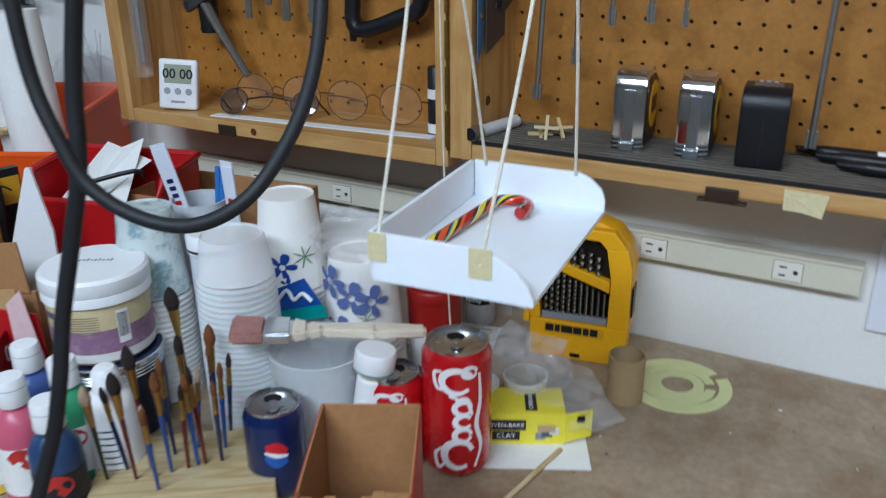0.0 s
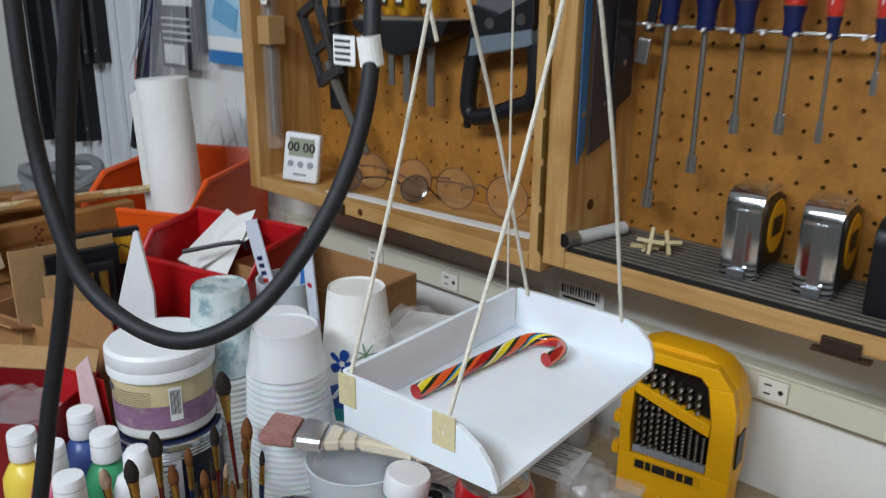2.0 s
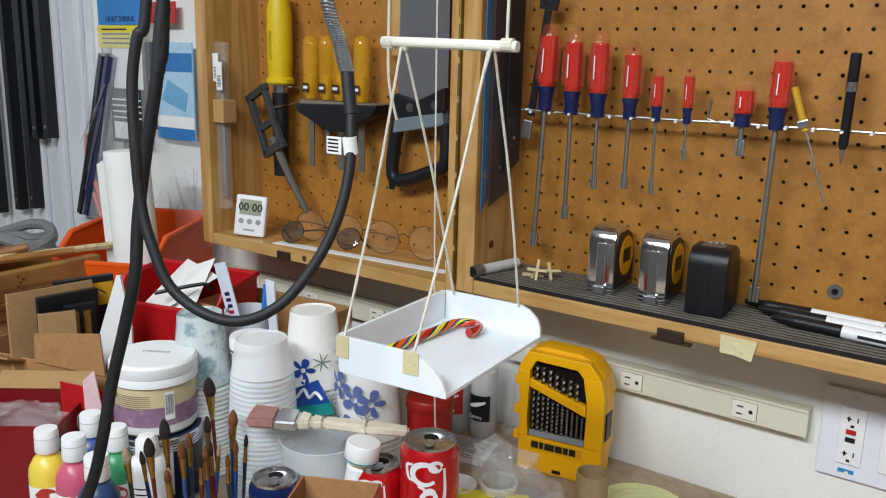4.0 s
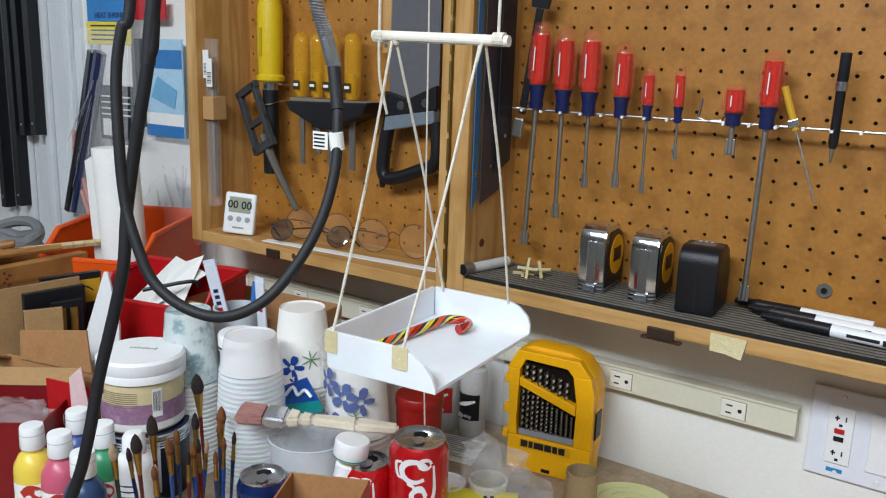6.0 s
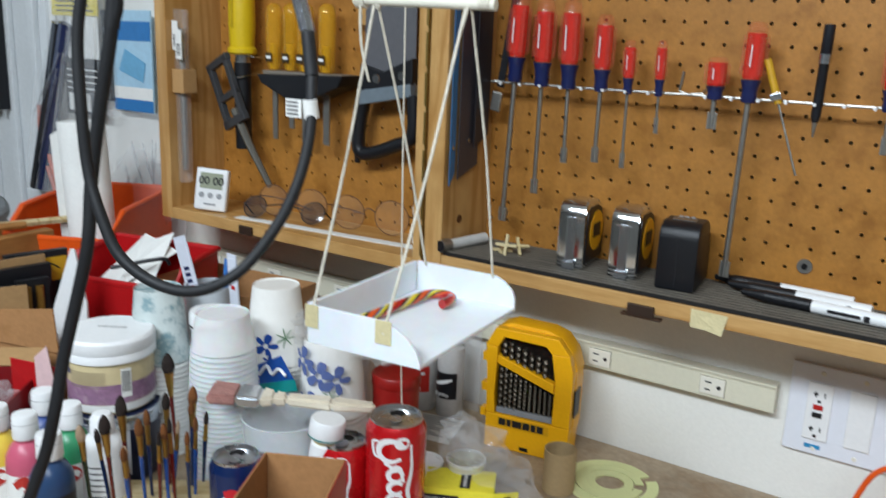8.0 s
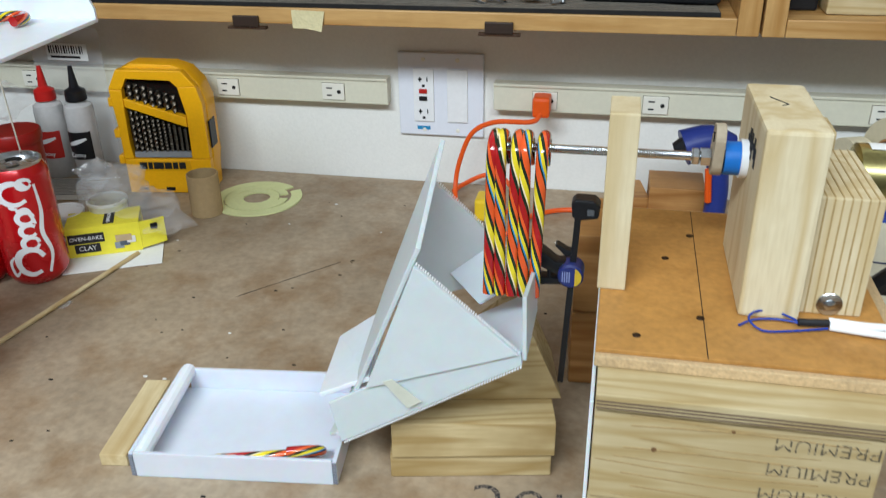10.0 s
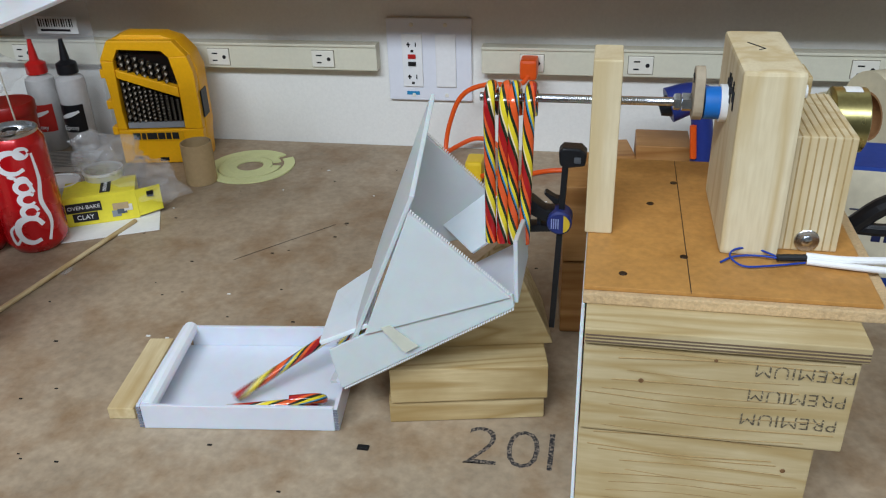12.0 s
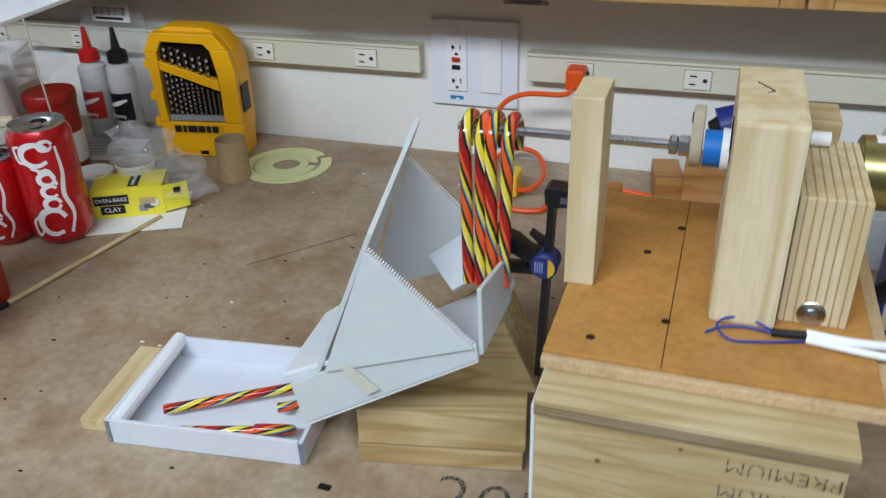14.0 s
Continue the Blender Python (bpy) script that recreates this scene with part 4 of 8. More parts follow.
part("bottom", block(-0.038, 0.038, -0.053, 0.053, 0, 0.003, 0.0003), M_CARD, ct)
bm = bmesh.new()
random.seed(4)
for i in range(9):
    block(-0.037 + i * 0.0083, -0.029 + i * 0.0083, -0.0558, -0.0538, 0.134, 0.140 + random.random() * 0.008, 0, 1, bm)
part("torn_edge", bm, M_CARD, ct)
part("oval_badge", lathe([(0.014, 0), (0.0135, 0.0005)], 24), mat("badge_gold", "d8b04a", 0.5), ct).matrix_basis = pose(0.004, -0.0552, 0.112, 90, 0, 0) @ Matrix.Diagonal((1.5, 0.6, 1, 1))
part("white_panel", block(0.0, 0.02, -0.0556, -0.0552, 0.07, 0.10, 0), M_PAPER, ct)
part("dark_panel", block(-0.03, -0.012, -0.0556, -0.0552, 0.03, 0.06, 0), M_NAVY, ct)

# drill bit case
M_WIN = mat("case_window", "201c18", 0.15, vary=0.2, alpha=0.55)
M_BIT = mat("bronze_bit_steel", "6a6256", 0.42, 0.85, vary=0.2)
dc = thing("drill_bit_case", (-0.066, -0.085, 0.0004), "yellow and black plastic drill bit case standing upright", "tool case", 9.0)
out = [(-0.056, 0), (0.058, 0), (0.059, 0.03), (0.062, 0.05), (0.062, 0.128), (0.055, 0.150), (0.040, 0.168), (0.020, 0.175), (-0.032, 0.177), (-0.050, 0.170), (-0.062, 0.145), (-0.062, 0.1), (-0.058, 0.04)]
part("shell", prism(out, -0.006, 0.030, 0.004), M_YELLOW, dc, smooth=True)
FRM = [("frame", [(-0.062, 0.146), (-0.048, 0.172), (0.038, 0.170), (0.054, 0.150), (0.030, 0.148), (0.022, 0.157), (-0.036, 0.160), (-0.044, 0.145)]),
       ("frame", [(-0.0615, 0.146), (-0.044, 0.145), (-0.046, 0.075), (-0.044, 0.05), (-0.057, 0.05), (-0.058, 0.1)]),
       ("frame", [(0.030, 0.149), (0.0545, 0.150), (0.0605, 0.126), (0.0605, 0.05), (0.036, 0.05), (0.037, 0.11)]),
       ("frame", [(-0.044, 0.134), (-0.044, 0.122), (0.036, 0.094), (0.036, 0.108)]),
       ("frame", [(-0.057, 0.0005), (0.058, 0.0005), (0.0605, 0.0495), (-0.057, 0.0495)])]
for nm, p in FRM:
    part(nm, prism(p, -0.020, -0.0062, 0.0015), M_YELLOW, dc)
part("window", block(-0.045, 0.037, -0.0105, -0.0095, 0.05, 0.160, 0), M_WIN, dc)
part("inner_back", block(-0.045, 0.037, -0.0078, -0.0064, 0.05, 0.160, 0), M_BLACK, dc)
def twist_bit(r, z0, z1, turns):
    """A fluted bit: a flattened round turned about its length."""
    bm = bmesh.new()
    rings = []
    n = int(turns * 10)
    for k in range(n + 1):
        sp = 2 * math.pi * turns * k / n
        ring = []
        for q in range(8):
            a = 2 * math.pi * q / 8
            x, y = r * math.cos(a), r * 0.48 * math.sin(a)
            ring.append(bm.verts.new((x * math.cos(sp) - y * math.sin(sp), x * math.sin(sp) + y * math.cos(sp), z0 + (z1 - z0) * k / n)))
        rings.append(ring)
    for a, b in zip(rings, rings[1:]):
        for q in range(8):
            bm.faces.new((a[q], a[(q + 1) % 8], b[(q + 1) % 8], b[q]))
    bm.faces.new(rings[-1])
    return bm


for i in range(11):
    top = 0.118 - i * 0.0028
    part("drill_bit", twist_bit(0.0034 - 0.00012 * i, 0.058, top, 3.2 + 0.2 * i), M_BIT, dc, smooth=True).matrix_basis = pose(-0.040 + i * 0.0070, -0.0145, 0, 0, 0, i * 31)
for i in range(7):
    zb = 0.131 - i * 0.003
    part("drill_bit", twist_bit(0.0040, zb, zb + 0.0235, 1.3), M_BIT, dc, smooth=True).matrix_basis = pose(-0.037 + i * 0.0095, -0.0140, 0, 0, 0, i * 47)
part("size_rail", block(-0.043, 0.035, -0.017, -0.012, 0.051, 0.059, 0.0005), mat("grey_rail", "8f9296", 0.5), dc)
plaq = part("name_plaque", block(-0.039, 0.033, -0.0212, -0.0202, 0.034, 0.047, 0.0003), mat("plaque_yellow", "e0a500", 0.4), dc)
for i, w in enumerate((0.010, 0.006, 0.014, 0.010, 0.007, 0.009)):
    x = -0.037 + (0, 0.0115, 0.019, 0.034, 0.0455, 0.054)[i]
    part("bar_mark", block(x, x + w, -0.0216, -0.0211, 0.036, 0.0455, 0.0002), M_PRINT, plaq)
part("foot_slot", block(-0.006, 0.006, -0.0206, -0.0199, 0.004, 0.009, 0), M_DARK, dc)
for z in (0.128, 0.085, 0.048):
    part("clip", block(-0.066, -0.058, -0.018, -0.004, z - 0.006, z + 0.006, 0.0015), M_YELLOW, dc)
part("side_grip", block(0.0610, 0.0632, -0.010, 0.014, 0.062, 0.100, 0.001), M_BLACK, dc)

# cardboard tube and foam spiral
tb = thing("cardboard_tube", (0.016, -0.158, 0.0004), "short plain cardboard tube standing upright", "tube")
part("wall", lathe([(0.0185, 0), (0.0200, 0.0002), (0.0200, 0.0548), (0.0185, 0.055), (0.0185, 0.0005)], 40, False), mat("tube_card", "ae956c", 0.8, fine=200, coarse=18), tb, smooth=True)
sp = thing("foam_spiral", (0.062, -0.104, 0.0004), "pale green foam sheet cut into a flat spiral", "foam sheet")
M_FOAM = mat("pale_green_foam", "dfe3a6", 0.75, vary=0.08, fine=400, coarse=30, bump=0.15)
for r0, r1, a0, a1 in ((0.018, 0.030, 0.0, 6.28), (0.0315, 0.0425, 0.5, 6.4), (0.0300, 0.0318, 2.9, 6.2), (0.0425, 0.057, 0.9, 6.95), (0.0422, 0.0432, 2.4, 6.1)):
    bm = bmesh.new()
    n = 40
    rows = []
    for i in range(n + 1):
        a = a0 + (a1 - a0) * i / n
        grow = 0.004 * (i / n) if r1 > 0.05 else 0
        rows.append([bm.verts.new(((r + grow) * math.cos(a), (r + grow) * math.sin(a), z)) for r, z in ((r0, 0), (r1, 0), (r1, 0.002), (r0, 0.002))])
    for p, q in zip(rows, rows[1:]):
        for k in range(4):
            bm.faces.new((p[k], p[(k + 1) % 4], q[(k + 1) % 4], q[k]))
    bm.faces.new(rows[0])
    bm.faces.new(rows[-1][::-1])
    bmesh.ops.recalc_face_normals(bm, faces=bm.faces[:])
    part("foam_band", bm, M_FOAM, sp)


# epoxy bottles in their blister
def nozzle_bottle(place, h, r, cap, band, label, words):
    b = thing("epoxy_bottle", place, label, "glue bottle", group="epoxy pair")
    part("body", lathe([(r * 0.9, 0), (r, 0.003), (r, h * 0.62), (r * 0.95, h * 0.66), (r * 0.5, h * 0.70)], 32), mat("bottle_clear_grey", "d6d4d2", 0.2, alpha=0.72, coat=0.4), b, smooth=True)
    cp = part("cap", lathe([(r * 0.62, h * 0.70), (r * 0.72, h * 0.705), (r * 0.70, h * 0.79), (r * 0.32, h * 0.82), (r * 0.14, h), (0.0005, h)], 28), cap, b, smooth=True)
    ring_text(b, r + 0.0006, 0.0, [(-math.pi / 2 + k * 0.7, h * 0.32, 0.7, h * 0.25, 0) for k in (-1, 0, 1)], band, "label_band")
    letters(words, 0.009, pose(0, -r - 0.0012, h * 0.24, 90), M_PAPERCAN, b)
    part("slant_mark", wrap_stroke([(-math.pi / 2 - 0.7, h * 0.325), (-math.pi / 2, h * 0.355), (-math.pi / 2 + 0.7, h * 0.385)], r + 0.0010, h * 0.035), M_PAPERCAN, b)


nozzle_bottle((-0.258, -0.064, 0.0004), 0.160, 0.0200, mat("cap_red", "b81f1c", 0.35), mat("label_red", "b5271f", 0.5), "plastic epoxy bottle with red cap and label", "Epoxy")
nozzle_bottle((-0.211, -0.062, 0.0004), 0.161, 0.0200, M_BLACK, M_BLACK, "plastic epoxy bottle with black cap and label", "Epoxy")
M_FILM = mat("clear_film", "f2f4f6", 0.06, vary=0.02, alpha=0.13, bump=0.7, fine=35, coat=1.0)
M_CRINK = mat("crinkled_clear_film", "f2f4f6", 0.06, vary=0.05, alpha=0.13, bump=0.1, fine=45, coat=1.0)
bp = thing("blister_pack", (-0.235, -0.030, 0.0004), "clear blister card with a price label", "package")
part("backing", block(-0.055, 0.055, 0.0, 0.001, 0, 0.205, 0.0003), M_FILM, bp)
part("price_label", block(-0.030, 0.034, -0.0012, -0.0004, 0.160, 0.184, 0.0002), M_PAPER, bp)
for i in range(14):
    part("bar_mark", block(-0.026 + i * 0.004, -0.026 + i * 0.004 + 0.0012 + 0.001 * (i % 3 == 0), -0.0017, -0.0012, 0.170, 0.181, 0), M_PRINT, bp)
part("bar_mark", block(-0.024, 0.022, -0.0017, -0.0012, 0.1635, 0.1665, 0), M_PRINT, bp)


def crumple(name, r, scale, seed, material, parent, place, rough=0.35):
    """A crumpled film: a ball pushed in and out in sharp folds."""
    bm = bmesh.new()
    bmesh.ops.create_icosphere(bm, subdivisions=3, radius=1)
    for v in bm.verts:
        p = v.co * 2.1 + Vector((seed, seed * 2, -seed))
        k = 1 + rough * (abs(noise.noise(p * 1.6)) * 1.6 - 0.4 + abs(noise.noise(p * 4)) * 0.5)
        v.co = Vector((v.co.x * scale[0], v.co.y * scale[1], max(-0.95, v.co.z) * scale[2])) * k * r
    ob = part(name, bm, material, parent)
    ob.matrix_basis = pose(*place)
    return ob


# modelling clay box, tubs and wrap
pp = thing("paper_sheet", (-0.050, -0.278, 0.0003), "crumpled white paper under the clay box", "paper", 26)
part("sheet", block(-0.07, 0.06, -0.055, 0.045, 0, 0.0012, 0.0003), M_PAPER, pp)
cy = thing("clay_box", (-0.055, -0.262, 0.0018), "open yellow modelling clay box with dark print", "box", 27)
M_CLY = mat("clay_box_yellow", "e9dd3a", 0.5, vary=0.1, fine=200, coarse=20, bump=0.05)
part("front_wall", block(-0.048, 0.034, -0.032, -0.031, 0, 0.036, 0.0003), M_CLY, cy)
part("rear_wall", block(-0.048, 0.034, 0.018, 0.019, 0, 0.036, 0.0003), M_CLY, cy)
part("bottom", block(-0.048, 0.034, -0.0308, 0.0178, 0, 0.001, 0), M_PAPER, cy)
part("top_panel", block(-0.048, 0.034, -0.0308, 0.0178, 0.0352, 0.0362, 0), M_CLY, cy)
part("end_flap", plate([(0.034, -0.031, 0.036), (0.034, -0.031, 0.002), (0.062, -0.022, 0.004), (0.062, -0.022, 0.036)], 0.001), M_CLY, cy)
part("hang_hole", block(0.046, 0.054, -0.0290, -0.0245, 0.024, 0.031, 0.001), M_DARK, cy)
pt1 = part("print_patch", block(-0.046, -0.006, -0.0326, -0.0321, 0.017, 0.029, 0.0002), M_PRINT, cy)
letters("OVEN-BAKE", 0.0068, pose(-0.026, -0.0329, 0.023, 90), M_PAPERCAN, pt1)
pt2 = part("print_patch", block(-0.040, -0.012, -0.0326, -0.0321, 0.005, 0.016, 0.0002), M_PRINT, cy)
letters("CLAY", 0.0080, pose(-0.026, -0.0329, 0.0105, 90), M_PAPERCAN, pt2)
pt3 = part("print_patch", block(-0.006, 0.006, -0.026, 0.014, 0.0363, 0.0368, 0.0002), M_PRINT, cy)
letters("OVEN-BAKE", 0.0065, pose(0.0, -0.006, 0.0371, 0, 0, 90), M_PAPERCAN, pt3)
for k, (a, b) in enumerate(((0.004, 0.014), (0.010, 0.021), (0.018, 0.028), (0.006, 0.024))):
    part("picture_patch", block(a, b, -0.0327 - k * 0.00008, -0.0321, 0.006 + k * 0.003, 0.014 + k * 0.003, 0.0002), mat(("grey_print", "slate_print", "pale_print", "tan_print")[k], ("8a9298", "4f5a66", "d9d6cf", "b9a27c")[k], 0.5), cy)
for x, y, h, r in ((-0.118, -0.262, 0.036, 0.024), (-0.070, -0.240, 0.046, 0.023)):
    tu = thing("plastic_tub", (x, y, 0.0005), "small cream plastic tub with clear lid", "tub")
    part("tub", lathe([(r * 0.86, 0), (r * 0.9, 0.001), (r, h), (r * 0.94, h), (r * 0.82, 0.003), (0.0005, 0.003)], 32, False), mat("cream_tub", "e6e2cf", 0.4, sss=0.1), tu, smooth=True)
    part("rim", lathe([(r * 0.95, h - 0.001), (r * 1.05, h - 0.001), (r * 1.05, h + 0.0025), (r * 0.95, h + 0.0025), (r * 0.95, h - 0.001)], 32, False), M_WHITE, tu, smooth=True)
    if h < 0.04:
        part("lid", lathe([(r * 0.95, h), (r * 0.94, h + 0.0015), (0.0005, h + 0.0012)], 32, False), M_WHITE, tu, smooth=True)
lf = thing("printed_leaflet", (-0.222, -0.118, 0.0006), "white leaflet with small grey print lying on the bench", "paper", 12)
leaf = part("sheet", plate([(-0.052, -0.036, 0.0), (0.058, -0.040, 0.0), (0.056, 0.030, 0.004), (-0.050, 0.034, 0.002)], 0.0006), M_PAPER, lf)
for k in range(11):
    part("print_line", block(-0.042, 0.046 - 0.012 * (k % 3), -0.031 + k * 0.0056, -0.0292 + k * 0.0056, 0.0042, 0.0046, 0), mat("faint_leaf_print", "8d8f92", 0.7), leaf)
wr = thing("plastic_wrap", (-0.075, -0.225, 0.0), "crumpled clear plastic bag beside the clay box", "plastic bag")
crumple("film", 0.040, (1.1, 0.9, 0.85), 2.1, M_CRINK, wr, (0.0, 0.01, 0.046), 0.45)
crumple("film", 0.034, (1.3, 1.0, 0.7), 5.3, M_CRINK, wr, (0.055, -0.01, 0.025), 0.5)
crumple("film", 0.024, (1.2, 1.0, 0.8), 8.9, M_CRINK, wr, (0.030, 0.035, 0.022), 0.6)
crumple("film", 0.022, (1.0, 1.1, 0.9), 11.4, M_CRINK, wr, (-0.030, 0.028, 0.060), 0.6)
crumple("film", 0.020, (1.4, 0.9, 0.7), 14.2, M_CRINK, wr, (0.010, -0.025, 0.064), 0.6)
st = thing("wooden_stick", (0, 0, 0), "thin plain wooden dowel lying on the bench", "dowel")
part("dowel", tube([(-0.046, -0.496, 0.003), (-0.010, -0.287, 0.003)], 0.0027, 10, 2), M_PINEY, st)
part("tape_scrap", block(-0.034, -0.022, -0.415, -0.400, 0.0002, 0.0015, 0.0004), M_CRINK, st)
part("dark_end", tube([(-0.0475, -0.505, 0.003), (-0.0458, -0.495, 0.003)], 0.0032, 10, 2), M_BLACK, st)
sc = thing("bench_scraps", (0, 0, 0), "tiny scraps and specks lying on the bench", "scraps", kind="stuff")
random.seed(8)
bm = bmesh.new()
for i in range(55):
    x, y = random.uniform(-0.02, 0.5), random.uniform(-0.69, -0.08)
    s = random.uniform(0.0006, 0.0018)
    if not (0.33 < x and y < -0.4):
        block(x, x + s * 2.2, y, y + s, 0.0001, 0.0006, 0, 1, bm)
tagged(part("specks", bm, M_DARK, sc), kind="stuff")
bm = bmesh.new()
for i in range(12):
    x, y = random.uniform(-0.02, 0.5), random.uniform(-0.69, -0.08)
    s = random.uniform(0.0008, 0.0022)
    if not (0.33 < x and y < -0.4):
        block(x, x + s * 2, y, y + s, 0.0001, 0.0008, 0, 1, bm)
tagged(part("pale_specks", bm, M_PAPER, sc), kind="stuff")
part("bark_chip", block(0.362, 0.371, -0.634, -0.629, 0.0002, 0.002, 0.0006), M_DARK, sc)

# orange extension cord
ec = thing("extension_cord", (0, 0, 0), "orange extension cord plugged into the raceway", "cord")
part("plug", block(0.425, 0.447, -0.052, -0.0225, 0.115, 0.141, 0.004), M_ORANGE, ec)
part("cord", tube([(0.436, -0.05, 0.120), (0.425, -0.058, 0.112), (0.379, -0.06, 0.110), (0.350, -0.06, 0.094), (0.334, -0.06, 0.057), (0.329, -0.068, 0.024), (0.336, -0.095, 0.006), (0.357, -0.142, 0.005), (0.385, -0.164, 0.005), (0.422, -0.160, 0.005), (0.428, -0.125, 0.005), (0.441, -0.101, 0.005), (0.482, -0.081, 0.005), (0.54, -0.09, 0.005), (0.60, -0.13, 0.005)], 0.0032, 10, 8), M_ORANGE, ec)
part("cord", tube([(0.322, -0.046, 0.0055), (0.334, -0.028, 0.010), (0.362, -0.022, 0.022), (0.390, -0.035, 0.022), (0.408, -0.075, 0.016), (0.404, -0.115, 0.012), (0.386, -0.130, 0.013)], 0.0032, 10, 8), M_ORANGE, ec)
part("plug_end", block(0.364, 0.386, -0.128, -0.094, 0.001, 0.030, 0.004), mat("plug_yellow", "e3c022", 0.45), ec)

# glue gun, wood offcuts, tape rolls and battery behind the machine
gg = thing("hot_glue_gun", (0.636, -0.12, 0.0), "blue and black tool standing behind the machine", "tool")
part("head", tube([(-0.028, -0.005, 0.112), (0.0, 0, 0.120), (0.024, 0.004, 0.112)], 0.021, 16, 5, r_end=0.016), mat("tool_blue", "27357d", 0.4), gg, smooth=True)
part("handle", tube([(0.010, 0, 0.108), (0.016, -0.002, 0.06), (0.014, -0.004, 0.0005)], 0.0125, 14, 5), MATS["tool_blue"], gg, smooth=True)
part("nose", tube([(-0.026, -0.005, 0.112), (-0.038, -0.006, 0.108)], 0.014, 14, 3, r_end=0.009), M_BLACK, gg)
part("orange_trim", tube([(0.002, -0.012, 0.09), (0.006, -0.013, 0.05)], 0.004, 8, 3), M_ORANGE, gg)
wo = thing("wood_offcut", (0.612, -0.075, 0.0004), "brown wood offcut standing against the wall", "wood block")
part("offcut", block(-0.036, 0.03, -0.03, 0.03, 0, 0.052, 0.0015), wood("brown_pine", "b98a50", "94622c", 0, 70), wo)
wo = thing("wood_offcut", (0.560, -0.070, 0.0004), "low wood offcut behind the machine", "wood block", 10)
part("offcut", block(-0.02, 0.012, -0.03, 0.03, 0, 0.035, 0.0015), MATS["brown_pine"], wo)
for r in (0.0, 0.074):
    cdb = thing("wood_offcut", (0.519, -0.40, 0.0004 + r), "brown offcut stacked beside the machine", "wood block", 4)
    part("offcut", block(-0.018, 0.018, -0.05, 0.03, 0, 0.072, 0.0015), MATS["brown_pine"], cdb)
for x, y, r, w in ((0.795, -0.11, 0.034, 0.022), (0.845, -0.13, 0.050, 0.048)):
    tr = thing("tape_roll", (x, y, 0.06), "roll of cream masking tape standing on edge", "tape roll", 20, "tape rolls")
    part("roll", lathe([(r * 0.55, -w / 2), (r, -w / 2), (r, w / 2), (r * 0.55, w / 2), (r * 0.55, -w / 2)], 40, False), mat("tape_cream", "d9cfb0", 0.7), tr, smooth=True).matrix_basis = pose(0, 0, r, 0, 90, 0)
    part("core", lathe([(r * 0.5, -w / 2), (r * 0.55, -w / 2), (r * 0.55, w / 2), (r * 0.5, w / 2), (r * 0.5, -w / 2)], 32, False), M_CARD, tr).matrix_basis = pose(0, 0, r, 0, 90, 0)
stand = thing("equipment_box", (0.86, -0.13, 0.0004), "grey metal equipment box with tape rolls on it", "box")
part("case", block(-0.10, 0.14, -0.07, 0.09, 0, 0.0592, 0.002), mat("light_grey_paint", "b9bcbd", 0.45), stand)
bt = thing("sealed_battery", (0.806, -0.300, 0.0004), "blue and cream sealed battery with printed label", "battery", -6)
part("case", block(-0.045, 0.10, -0.035, 0.035, 0, 0.126, 0.003), mat("battery_blue", "1f3f93", 0.4), bt)
pl = part("label_panel", block(-0.041, 0.096, -0.0360, -0.0352, 0.014, 0.123, 0.0005), mat("battery_cream", "ddd6bd", 0.5), bt)
letters("CAUTION", 0.007, pose(0.010, -0.0364, 0.096, 90), M_PRINT, pl)
for i in range(5):
    part("name_bar", block(-0.012 + i * 0.011, -0.004 + i * 0.011, -0.0366, -0.0361, 0.052, 0.066 if i % 2 else 0.062, 0), M_NAVY, pl)
part("wave_mark", tube([(-0.036, -0.0363, 0.084), (0.0, -0.0363, 0.083), (0.008, -0.0363, 0.078), (0.014, -0.0363, 0.083), (0.06, -0.0363, 0.084)], 0.0008, 6, 4), M_NAVY, pl)
hd = thing("loop_clamp", (0.735, -0.46, 0.0004), "black looped clamp handle beside the machine", "tool")
part("loop", tube([(-0.02, -0.05, 0.150), (0.0, -0.055, 0.172), (0.03, -0.055, 0.178), (0.05, -0.05, 0.165)], 0.007, 10, 5), M_BLACK, hd)
part("loop", tube([(-0.02, -0.05, 0.150), (0.01, -0.055, 0.152), (0.05, -0.05, 0.160)], 0.005, 10, 5), M_BLACK, hd)
part("bar", block(0.040, 0.050, -0.056, -0.044, 0, 0.165, 0.001), M_BLACK, hd)

